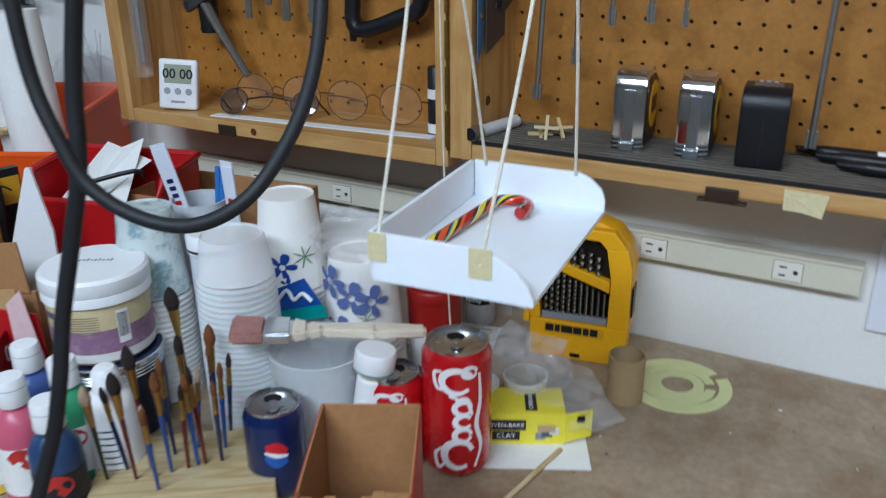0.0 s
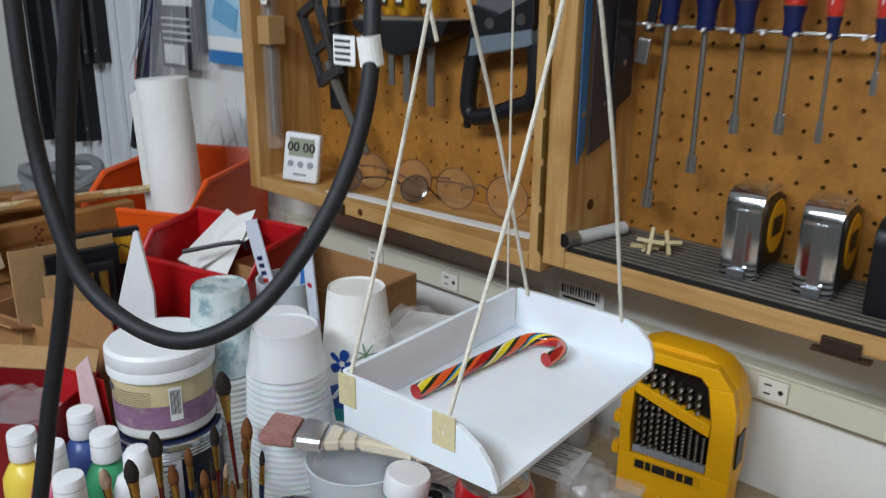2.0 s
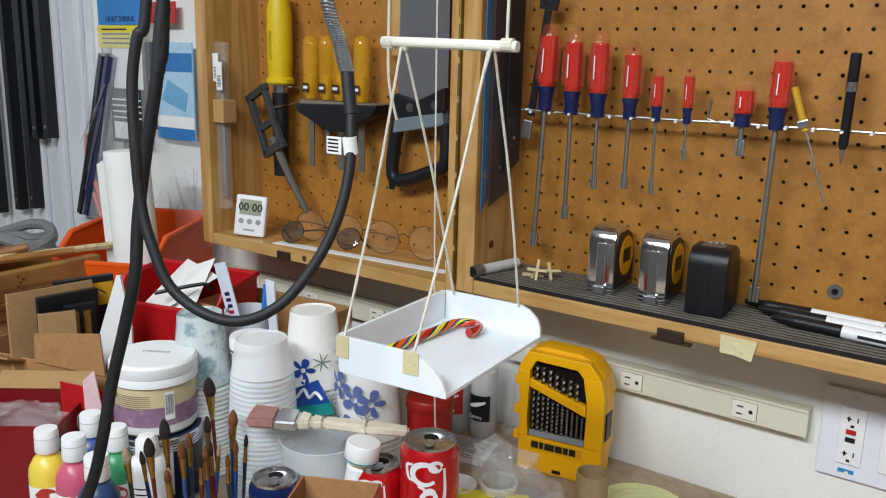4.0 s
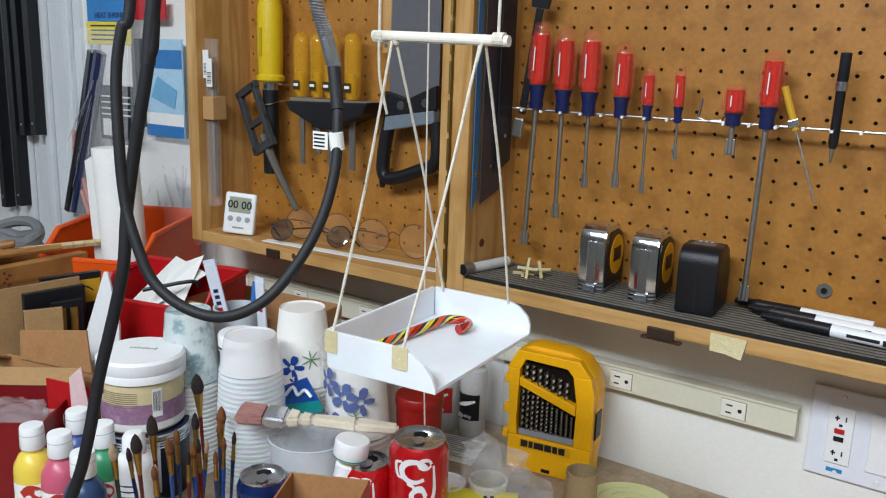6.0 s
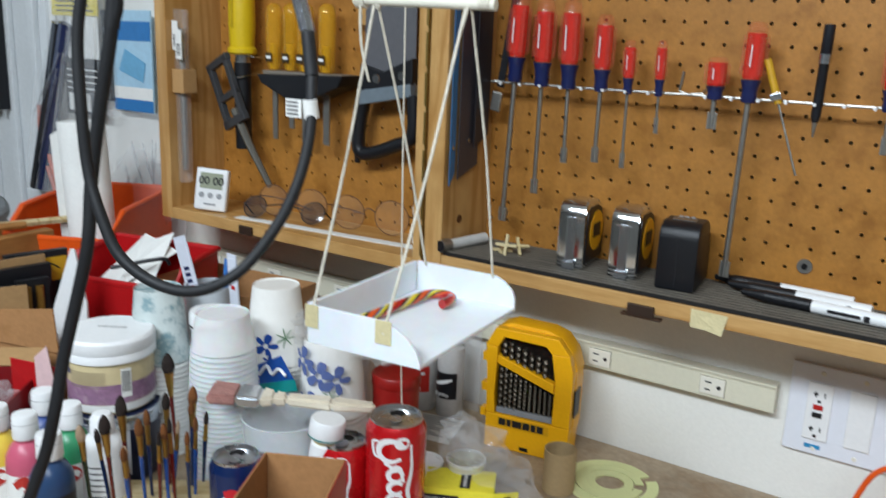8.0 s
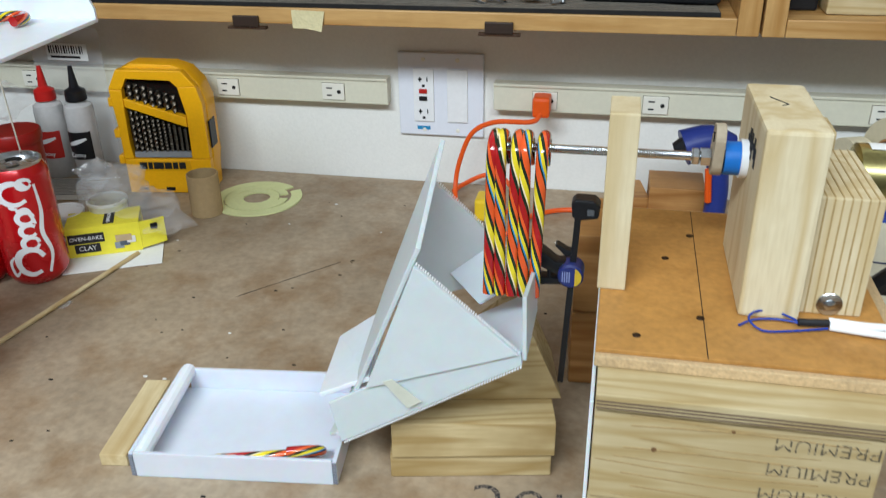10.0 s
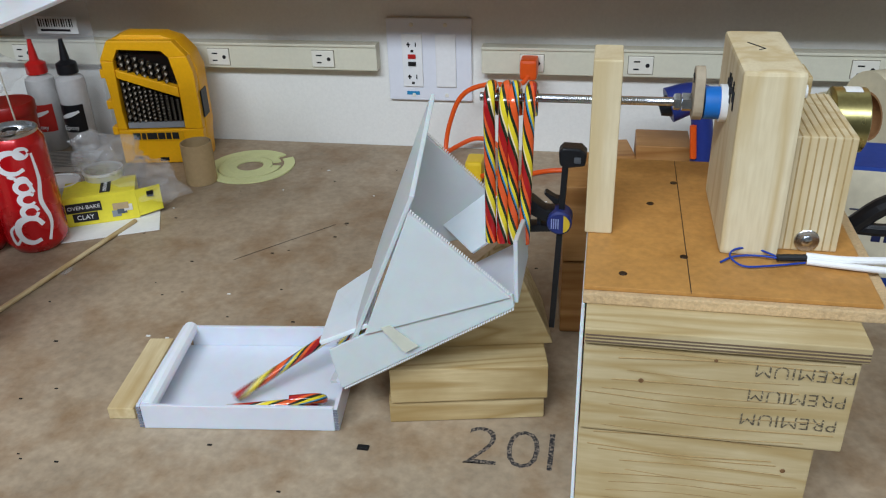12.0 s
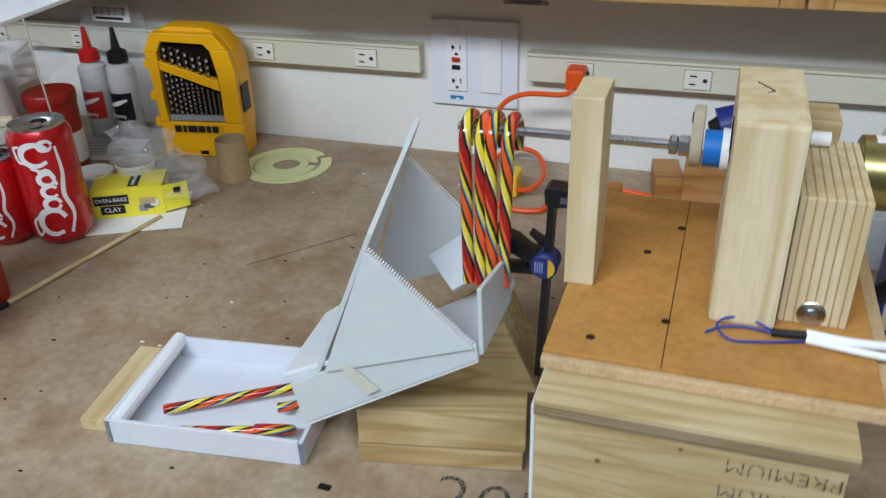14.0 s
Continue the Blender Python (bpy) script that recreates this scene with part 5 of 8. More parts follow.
# ---- paints, brushes and cups ----
BOT = [((-0.470, -0.589), "e3c94e", "yellow"), ((-0.428, -0.580), "c05a72", "pink"), ((-0.366, -0.590), "2c4468", "slate blue"), ((-0.470, -0.533), "4a5f9e", "blue"), ((-0.414, -0.536), "3f8f62", "green")]
for (x, y), c, word in BOT:
    b = thing("paint_bottle", (x, y, 0.0004), "craft paint bottle, %s paint with white cap" % word, "paint bottle", 40, "craft paint bottles")
    part("body", lathe([(0.019, 0), (0.0225, 0.002), (0.0225, 0.070), (0.0215, 0.080), (0.016, 0.091), (0.0115, 0.095), (0.0115, 0.099)], 36), mat("paint_" + word.replace(" ", "_"), c, 0.3, vary=0.1, fine=80, coarse=18, bump=0.02), b, smooth=True)
    part("label_wrap", lathe([(0.0227, 0.012), (0.0227, 0.062)], 36, False), mat("label_dark", "20222a", 0.4) if word == "slate blue" else M_PAPER, b, smooth=True)
    part("fruit_print", wrap_stroke([(-1.9, 0.050), (-1.5, 0.056), (-1.1, 0.050), (-1.4, 0.042)], 0.0230, 0.012), mat("label_red_print", "b4322b", 0.5), b)
    part("barcode", wrap_stroke([(-2.7, 0.034), (-2.4, 0.034), (-2.1, 0.034)], 0.0230, 0.022), M_PAPER, b)
    cp = part("cap", lathe([(0.0130, 0.099), (0.0137, 0.1005), (0.0130, 0.124), (0.0122, 0.126), (0.0005, 0.1265)], 28), M_WHITE, b, smooth=True)
    part("flip_lid_seam", lathe([(0.01365, 0.1165), (0.01365, 0.1172)], 28, False), mat("seam_grey", "a9abac", 0.6), cp)
wb = thing("paint_bottle", (-0.364, -0.529, 0.0004), "white paint bottle with flip cap and small print", "paint bottle", 30, "craft paint bottles")
part("body", lathe([(0.021, 0), (0.0235, 0.003), (0.0235, 0.088), (0.020, 0.098), (0.0125, 0.104)], 36), M_WHITE, wb, smooth=True)
part("cap", lathe([(0.0135, 0.1042), (0.0125, 0.122), (0.009, 0.127), (0.0005, 0.128)], 24), M_WHITE, wb, smooth=True)
for i in range(7):
    part("print_line", wrap_stroke([(-1.9, 0.03 + i * 0.007), (-1.5, 0.03 + i * 0.007), (-1.1, 0.03 + i * 0.007)], 0.0237, 0.0018, 3), M_PRINT, wb)

pc = thing("paint_can", (-0.452, -0.452, 0.0004), "round metal paint can with dark blue label", "paint can")
part("body", lathe([(0.050, 0), (0.0515, 0.002), (0.0515, 0.083), (0.053, 0.085), (0.053, 0.088), (0.047, 0.0885), (0.046, 0.086), (0.0005, 0.086)], 48), mat("can_label_navy", "1d2644", 0.4, vary=0.15), pc, smooth=True)
ring_text(pc, 0.0519, 0.0, [(-0.62, 0.046, 0.62, 0.066, 0)], mat("can_panel_white", "cfd0d4", 0.45, vary=0.08), "white_panel")
ring_text(pc, 0.0522, 0.0, [(-0.62, 0.030 + k * 0.006, 0.42 - 0.06 * (k % 3), 0.0016, 0) for k in range(7)], M_PRINT, "print_line")
for k in range(3):
    part("rolled_hoop", lathe([(0.0520, 0.0705 + k * 0.0036), (0.0532, 0.0718 + k * 0.0036), (0.0520, 0.0731 + k * 0.0036)], 48, False), M_STEEL, pc, smooth=True)
part("rim_ring", lathe([(0.0525, 0.081), (0.0542, 0.083), (0.0542, 0.0875), (0.0525, 0.089)], 48, False), M_STEEL, pc, smooth=True)
jr = thing("plaster_jar", (-0.459, -0.450, 0.0892), "wide jar with white screw lid and purple label", "jar", 30)
part("body", lathe([(0.047, 0), (0.0495, 0.003), (0.0505, 0.060), (0.049, 0.066)], 48), mat("jar_label_cream", "c9b98f", 0.45, vary=0.12), jr, smooth=True)
part("purple_band", lathe([(0.0505, 0.014), (0.0510, 0.039)], 60, False), mat("label_mauve", "94708c", 0.5, vary=0.3, fine=160, coarse=30, second="b09aa0", second_at=(0.5, 0.8)), jr, smooth=True)
part("white_band", lathe([(0.0500, 0.004), (0.0506, 0.0135)], 60, False), M_PAPER, jr, smooth=True)
ring_text(jr, 0.0514, 0.0, [(-0.80, 0.040, 0.24, 0.036, 0)], M_PAPER, "barcode_patch")
ring_text(jr, 0.0516, 0.0, [(-0.89 + k * 0.022, 0.042, 0.008 + 0.006 * (k % 3 == 0), 0.026, 0) for k in range(9)], M_PRINT, "bar_mark")
ring_text(jr, 0.0514, 0.0, [(-2.35, 0.053, 0.34, 0.007, 0)], mat("jar_word_grey", "55566a", 0.5), "name_bar")
for i in range(8):
    part("print_line", wrap_stroke([(-2.2, 0.036 + i * 0.0026), (-1.8, 0.036 + i * 0.0026), (-1.25, 0.036 + i * 0.0026)], 0.0512, 0.0009, 3), mat("faint_print", "7d6d5c", 0.6), jr)
lid = part("lid", lathe([(0.0520, 0.064), (0.0535, 0.065), (0.0535, 0.074), (0.0530, 0.075), (0.0540, 0.0765), (0.0535, 0.089), (0.0505, 0.0925), (0.0005, 0.0925)], 60), M_WHITE, jr, "white screw lid", True)
for i in range(9):
    part("pencil_mark", block(-0.016 + i * 0.004, -0.014 + i * 0.004, 0.004 + (i % 2) * 0.001, 0.008 + (i % 3) * 0.001, 0.0926, 0.0929, 0), mat("pencil_grey", "8f8f8f", 0.8), lid)

bb = thing("brush_block", (-0.300, -0.500, 0.0004), "pale wood block with drilled holes holding brushes", "brush holder", 37)
part("block", block(-0.085, 0.080, -0.052, 0.045, 0, 0.030, 0.0015), M_PINE, bb)
BR = [
    (-0.375, -0.432, 0.165, -0.372, -0.425, 0.0068, "bristle_dark", "handle_maroon"),
    (-0.334, -0.526, 0.155, -0.321, -0.529, 0.0055, "bristle_dark", "handle_maroon"),
    (-0.319, -0.557, 0.148, -0.322, -0.547, 0.0055, "bristle_dark", "handle_maroon"),
    (-0.342, -0.570, 0.135, -0.345, -0.560, 0.0045, "bristle_pale", "handle_green"),
    (-0.283, -0.561, 0.125, -0.293, -0.548, 0.0032, "bristle_orange", "handle_blue"),
    (-0.299, -0.530, 0.140, -0.301, -0.524, 0.0042, "bristle_orange", "handle_blue"),
    (-0.283, -0.517, 0.125, -0.292, -0.512, 0.0022, "bristle_dark", "handle_maroon"),
    (-0.287, -0.508, 0.130, -0.287, -0.505, 0.0036, "bristle_orange", "handle_blue"),
    (-0.293, -0.496, 0.130, -0.282, -0.500, 0.0024, "bristle_dark", "handle_maroon"),
    (-0.269, -0.492, 0.120, -0.272, -0.489, 0.0026, "bristle_orange", "handle_navy"),
    (-0.313, -0.446, 0.145, -0.300, -0.462, 0.0050, "bristle_orange", "handle_navy"),
    (-0.291, -0.446, 0.120, -0.298, -0.448, 0.0024, "bristle_dark", "handle_navy"),
    (-0.308, -0.453, 0.130, -0.325, -0.440, 0.0036, "bristle_orange", "handle_maroon"),
    (-0.352, -0.545, 0.118, -0.340, -0.541, 0.0030, "bristle_dark", "handle_navy"),
    (-0.326, -0.500, 0.132, -0.318, -0.503, 0.0034, "bristle_orange", "handle_navy"),
    (-0.306, -0.543, 0.112, -0.309, -0.536, 0.0026, "bristle_pale", "handle_maroon"),
    (-0.276, -0.474, 0.128, -0.283, -0.472, 0.0028, "bristle_orange", "handle_blue"),
    (-0.331, -0.470, 0.140, -0.322, -0.475, 0.0040, "bristle_dark", "handle_maroon"),
    (-0.300, -0.478, 0.118, -0.306, -0.484, 0.0022, "bristle_pale", "handle_blue"),
]
BC = {"bristle_dark": "2c211c", "bristle_pale": "c3a88a", "bristle_orange": "7d4c22", "handle_maroon": "5c1a14", "handle_green": "1d2a1a", "handle_blue": "1f4a93", "handle_navy": "1b2a4c"}
M_FERR = mat("brass_ferrule", "b8944f", 0.3, 1.0, vary=0.15)
for i, (x, y, z, bx, by, r, bc, hc) in enumerate(BR):
    p = thing("paint_brush", (bx, by, 0.0305), "thin artist paint brush standing in the block", "paint brush", group="artist brushes")
    tip = Vector((x - bx, y - by, z - 0.0305))
    f = tip.length
    u = tip / f
    r = r * 1.2
    part("handle", tube([u * 0.001, u * f * 0.35, u * f * 0.60], 0.0017, 8, 3, r_end=0.0026), mat(hc, BC[hc], 0.25, vary=0.1, coat=0.5), p, smooth=True)
    part("ferrule", tube([u * f * 0.58, u * f * 0.70, u * f * 0.83], 0.0024, 10, 3, r_end=max(0.0024, r * 0.75)), M_FERR, p, smooth=True)
    hair = bmesh.new()
    for a0, a1, r0, r1 in ((0.82, 0.87, 0.72, 0.96), (0.87, 0.92, 0.96, 0.86), (0.92, 0.97, 0.86, 0.55), (0.97, 1.0, 0.55, 0.16)):
        join(hair, tube([u * f * a0, u * f * a1], r * r0, 12, 1, r_end=r * r1))
    bmesh.ops.remove_doubles(hair, verts=hair.verts, dist=0.00005)
    part("bristles", hair, mat(bc, BC[bc], 0.85, vary=0.5, fine=1200, coarse=90, bump=0.8), p, smooth=True)
    part("crimp", tube([u * f * 0.625, u * f * 0.635], 0.0030, 10, 1), M_FERR, p)


def cup_stack(name, place, r_top, r_low, h, rims, material, label, rim_mat=None, gap=0.0062, flare=0.0011):
    """A stack of nested cups, bottoms up: one whole cup over the rims of the others."""
    c = thing(name, place, label, "cup stack")
    z0 = place_h = rims * gap
    part("cup", lathe([(r_low, z0), (r_low * 1.03, z0 + 0.002), (r_low, z0 + 0.004), (r_top, z0 + h - 0.003), (r_top * 0.97, z0 + h), (r_top * 0.9, z0 + h - 0.002), (0.0005, z0 + h - 0.002)], 40), material, c, smooth=True)
    for i in range(rims):
        z = z0 - (i + 1) * gap
        r = r_low + flare * min(i, 6) * 0.3
        part("rim", lathe([(r * 0.96, z + gap - 0.0012), (r, z + 0.0032), (r * 1.035, z + 0.0022), (r * 1.035, z), (r * 0.98, z)], 36, False), rim_mat or material, c, smooth=True)
    return c


M_SWIRL = mat("swirl_print_cup", "c9d2d0", 0.45, vary=0.15, fine=40, coarse=22, second="7f9aa0", second_at=(0.48, 0.62), bump=0.02)
cup_stack("paper_cup_stack", (-0.457, -0.378, 0.0004), 0.0295, 0.038, 0.095, 20, M_SWIRL, "tall stack of swirl-printed paper cups, bottoms up", M_PAPER)
M_CLR = mat("frosted_clear_cup", "fbfcfd", 0.22, vary=0.04, alpha=0.55, sss=0.3, bump=0.02)
cup_stack("plastic_cup_stack", (-0.322, -0.392, 0.0004), 0.0315, 0.0375, 0.044, 28, M_CLR, "tall stack of frosted clear plastic cups", M_CLR)
M_CUPW = mat("paper_cup_white", "eceae4", 0.5, vary=0.04)
fc = cup_stack("paper_cup_stack", (-0.328, -0.298, 0.0004), 0.0300, 0.040, 0.100, 21, M_CUPW, "white paper cups printed with blue flowers", M_CUPW)
M_FLO = mat("flower_blue", "1a479c", 0.5, vary=0.15)
M_FLG = mat("flower_green", "6f8f6a", 0.5, vary=0.15)


def flower(parent, r, a, z, s):
    for k in range(5):
        t = k * 1.257
        part("petal", wrap_stroke([(a + math.cos(t) * s * 0.2 / r, z + math.sin(t) * s * 0.2), (a + math.cos(t) * s * 0.7 / r, z + math.sin(t) * s * 0.7), (a + math.cos(t) * s / r, z + math.sin(t) * s)], r, s * 0.50 * (0.8 + 0.35 * (k % 2)), 3), M_FLO, parent)


def sprig(parent, r, a, z, s):
    for k in range(7):
        t = k * 0.9
        part("leaf", wrap_stroke([(a, z), (a + math.cos(t) * s * 0.5 / r, z + math.sin(t) * s * 0.5), (a + math.cos(t) * s / r, z + math.sin(t) * s)], r, s * 0.12, 2), M_FLG, parent)


flower(fc, 0.0386, -1.15, 0.160, 0.016)
flower(fc, 0.0392, -1.05, 0.140, 0.008)
flower(fc, 0.0385, -2.0, 0.150, 0.010)
sprig(fc, 0.0378, -0.50, 0.170, 0.013)
sprig(fc, 0.0378, -2.3, 0.178, 0.011)
wf = cup_stack("paper_cup_stack", (-0.243, -0.287, 0.0004), 0.0345, 0.043, 0.095, 13, M_CUPW, "flower-printed paper cups wrapped in torn plastic film", M_CUPW)
for a, z in ((-1.25, 0.140), (-1.85, 0.155), (-0.75, 0.135), (-1.6, 0.100)):
    flower(wf, 0.0428, a, z, 0.019)
sprig(wf, 0.0425, -0.9, 0.115, 0.011)
fw = thing("plastic_wrap", (-0.240, -0.290, 0.0), "torn clear plastic film round the cups", "plastic bag")
part("film_sleeve", lathe([(0.050, 0.002), (0.049, 0.10), (0.047, 0.16), (0.050, 0.185)], 40, False), M_FILM, fw, smooth=True)
crumple("film_top", 0.042, (1.2, 1.0, 0.55), 7.7, M_CRINK, fw, (-0.012, 0.012, 0.190), 0.45)
crumple("film_top", 0.038, (1.2, 1.0, 0.6), 3.1, M_CRINK, fw, (0.050, 0.040, 0.170), 0.45)
lb = part("printed_panel", plate([(-0.084, -0.0500, 0.134), (-0.036, -0.0535, 0.160), (-0.012, -0.0535, 0.131), (-0.076, -0.0505, 0.106)], 0.0008), mat("film_label_blue", "174a9c", 0.3, vary=0.15, coarse=40), fw, "blue printed film panel")
part("teal_patch", plate([(-0.0775, -0.0516, 0.1115), (-0.0125, -0.0545, 0.136), (-0.008, -0.0545, 0.122), (-0.074, -0.0516, 0.099)], 0.0006), mat("film_label_teal", "1c8a86", 0.3), lb)
part("swoosh_mark", tube([(-0.074, -0.0528, 0.126), (-0.060, -0.0535, 0.141), (-0.050, -0.0545, 0.133), (-0.038, -0.0552, 0.143), (-0.026, -0.0556, 0.137)], 0.0022, 6, 4), M_PAPERCAN, lb)
nap = thing("folded_napkin", (-0.300, -0.205, 0.0004), "loose white paper napkins behind the cups", "paper", 25)
part("napkin", block(-0.05, 0.05, -0.04, 0.04, 0, 0.165, 0.008), M_PAPER, nap)

pa = thing("plastic_bowl", (-0.237, -0.377, 0.0004), "frosted plastic bowl with crumpled clear wrap inside", "bowl")
part("bowl", lathe([(0.036, 0), (0.039, 0.002), (0.049, 0.104), (0.051, 0.108), (0.0485, 0.108), (0.0385, 0.004), (0.0005, 0.004)], 44, False), mat("frosted_bowl", "f6f8fa", 0.25, alpha=0.58, sss=0.2, vary=0.06), pa, smooth=True)
crumple("wrap", 0.038, (1.2, 1.1, 0.7), 1.3, M_CRINK, pa, (0, 0, 0.098), 0.4)
hb = thing("house_brush", (-0.212, -0.389, 0.1365), "flat paint brush with pale handle across the bowl", "paint brush")
u = Vector((0.151, 0.106, -0.014)).normalized()
side = Vector((-u.y, u.x, 0)).normalized()


def flat_bar(a, b, w0, w1, t):
    bm = bmesh.new()
    n = Vector((0, 0, t / 2))
    vs = [bm.verts.new(p) for p in (u * a - side * w0 - n, u * a + side * w0 - n, u * b + side * w1 - n, u * b - side * w1 - n, u * a - side * w0 + n, u * a + side * w0 + n, u * b + side * w1 + n, u * b - side * w1 + n)]
    for q in ((0, 1, 2, 3), (4, 7, 6, 5), (0, 4, 5, 1), (1, 5, 6, 2), (2, 6, 7, 3), (3, 7, 4, 0)):
        bm.faces.new([vs[k] for k in q])
    bmesh.ops.recalc_face_normals(bm, faces=bm.faces[:])
    bmesh.ops.bevel(bm, geom=bm.edges[:], offset=t * 0.25, segments=2, affect="EDGES")
    return bm


part("bristles", flat_bar(-0.093, -0.060, 0.022, 0.019, 0.012), mat("pink_stained_bristle", "b4837a", 0.9, vary=0.4, fine=700, coarse=80, bump=0.8), hb)
part("ferrule", flat_bar(-0.062, -0.035, 0.0195, 0.0185, 0.0125), M_STEEL, hb)
part("handle", join(join(flat_bar(-0.036, -0.020, 0.0175, 0.0110, 0.012), flat_bar(-0.021, -0.006, 0.0110, 0.0072, 0.012)), join(flat_bar(-0.007, 0.045, 0.0072, 0.0105, 0.012), flat_bar(0.044, 0.093, 0.0105, 0.0060, 0.011))), mat("pale_handle", "e6dcc6", 0.35, coat=0.4), hb, smooth=True)
gb = thing("glue_bottle", (-0.178, -0.398, 0.0004), "white squeeze bottle with a wide white cap", "glue bottle")
part("neck", lathe([(0.0140, 0), (0.0150, 0.002), (0.0150, 0.098), (0.013, 0.100)], 28), M_WHITE, gb, smooth=True)
part("collar", lathe([(0.0125, 0.098), (0.0125, 0.108)], 24), mat("cream_collar", "cfc39a", 0.6), gb)
part("cap", lathe([(0.0195, 0.107), (0.0200, 0.108), (0.0200, 0.126), (0.0185, 0.1285), (0.0005, 0.1285)], 36), M_WHITE, gb, smooth=True)
part("teal_line", lathe([(0.0202, 0.108), (0.0202, 0.1095)], 36, False), mat("film_label_teal", "1c8a86", 0.4), gb)
gb.matrix_basis = pose(-0.178, -0.398, 0.0004, -6, 7, 0)
rc = thing("red_tub", (-0.187, -0.228, 0.0004), "round red tub standing behind the cans", "tub")
part("tub", lathe([(0.026, 0), (0.028, 0.003), (0.030, 0.112), (0.0295, 0.116)], 40), mat("dark_red_tub", "9a1a15", 0.4, vary=0.12), rc, smooth=True)
part("lid", lathe([(0.031, 0.112), (0.0315, 0.114), (0.0315, 0.124), (0.030, 0.126), (0.0005, 0.126)], 40), MATS["dark_red_tub"], rc, smooth=True)
part("paper_band", lathe([(0.0292, 0.035), (0.0299, 0.075)], 40, False), M_PAPER, rc)

# ---- boxes and bins at the bench's far side ----


def open_box(name, place, turn, w, d, h, material, label, category, wall=0.0035, front=None, flaps=()):
    b = thing(name, place, label, category, turn)
    part("bottom", block(-w / 2, w / 2, -d / 2, d / 2, 0, wall, 0.0005), material, b)
    part("wall", block(-w / 2, w / 2, d / 2 - wall, d / 2, wall, h, 0.001), material, b)
    part("wall", block(-w / 2, w / 2, -d / 2, -d / 2 + wall, wall, front or h, 0.001), material, b)
    part("wall", block(-w / 2, -w / 2 + wall, -d / 2 + wall, d / 2 - wall, wall, h, 0.001), material, b)
    part("wall", block(w / 2 - wall, w / 2, -d / 2 + wall, d / 2 - wall, wall, h, 0.001), material, b)
    for c in flaps:
        part("flap", plate(c, 0.003), material, b)
    return b


def hopper(name, place, turn, w, d, h, front, material, label):
    """A stacking bin with a low front and a folded rim."""
    b = thing(name, place, label, "storage bin", turn)
    part("bottom", block(-w * 0.44, w * 0.44, -d * 0.42, d * 0.46, 0, 0.004, 0.001), material, b)
    part("wall", plate([(-w * 0.46, d * 0.46, 0.0), (w * 0.46, d * 0.46, 0.0), (w / 2, d / 2, h), (-w / 2, d / 2, h)], 0.004), material, b)
    for s in (-1, 1):
        part("wall", plate([(s * w * 0.45, d * 0.46, 0.0), (s * w * 0.45, -d * 0.42, 0.0), (s * w / 2, -d / 2, front), (s * w / 2, -d * 0.28, h * 0.96), (s * w / 2, d / 2, h)], 0.004), material, b)
    part("wall", plate([(-w * 0.45, -d * 0.42, 0), (w * 0.45, -d * 0.42, 0), (w / 2, -d / 2, front), (-w / 2, -d / 2, front)], 0.004), material, b)
    rim = [(-w / 2, -d / 2, front), (-w / 2, -d * 0.28, h * 0.96), (-w / 2, d / 2, h), (w / 2, d / 2, h), (w / 2, -d * 0.28, h * 0.96), (w / 2, -d / 2, front), (-w / 2, -d / 2, front)]
    part("rim", tube(rim, 0.005, 8, 1), material, b)
    return b


hopper("orange_bin", (-0.900, -0.169, 0.0004), 26, 0.18, 0.235, 0.25, 0.20, M_ORANGE, "orange plastic stacking bin holding a paper roll")
ro = thing("paper_roll", (-0.862, -0.189, 0.006), "white paper roll standing in the orange bin", "paper roll", tilt=(1, -3))
part("roll", lathe([(0.036, 0), (0.038, 0.002), (0.038, 0.376), (0.037, 0.378), (0.0005, 0.376)], 40), M_PAPER, ro, smooth=True)
part("loose_edge", plate([(-0.036, -0.004, 0.01), (-0.036, -0.004, 0.372), (-0.046, -0.030, 0.355), (-0.046, -0.030, 0.01)], 0.0006), M_PAPER, ro)
hopper("red_bin", (-0.650, -0.255, 0.0004), 14, 0.19, 0.11, 0.212, 0.172, M_PRED, "red plastic stacking bin with crumpled paper")
crp = thing("crumpled_paper", (-0.660, -0.252, 0.160), "crumpled white paper lying in the red bin", "paper")
part("sheet", plate([(-0.06, -0.03, 0.0), (0.02, -0.045, 0.01), (0.05, 0.03, 0.05), (-0.04, 0.04, 0.062)], 0.001), M_PAPER, crp)
part("sheet", plate([(-0.01, -0.05, 0.0), (0.055, -0.03, 0.0), (0.03, 0.04, 0.075), (-0.005, 0.03, 0.06)], 0.001), M_PAPER, crp)
part("black_key", tube([(0.01, -0.06, 0.035), (0.06, -0.01, 0.048), (0.066, 0.0, 0.038)], 0.003, 8, 3), M_BLACK, crp)

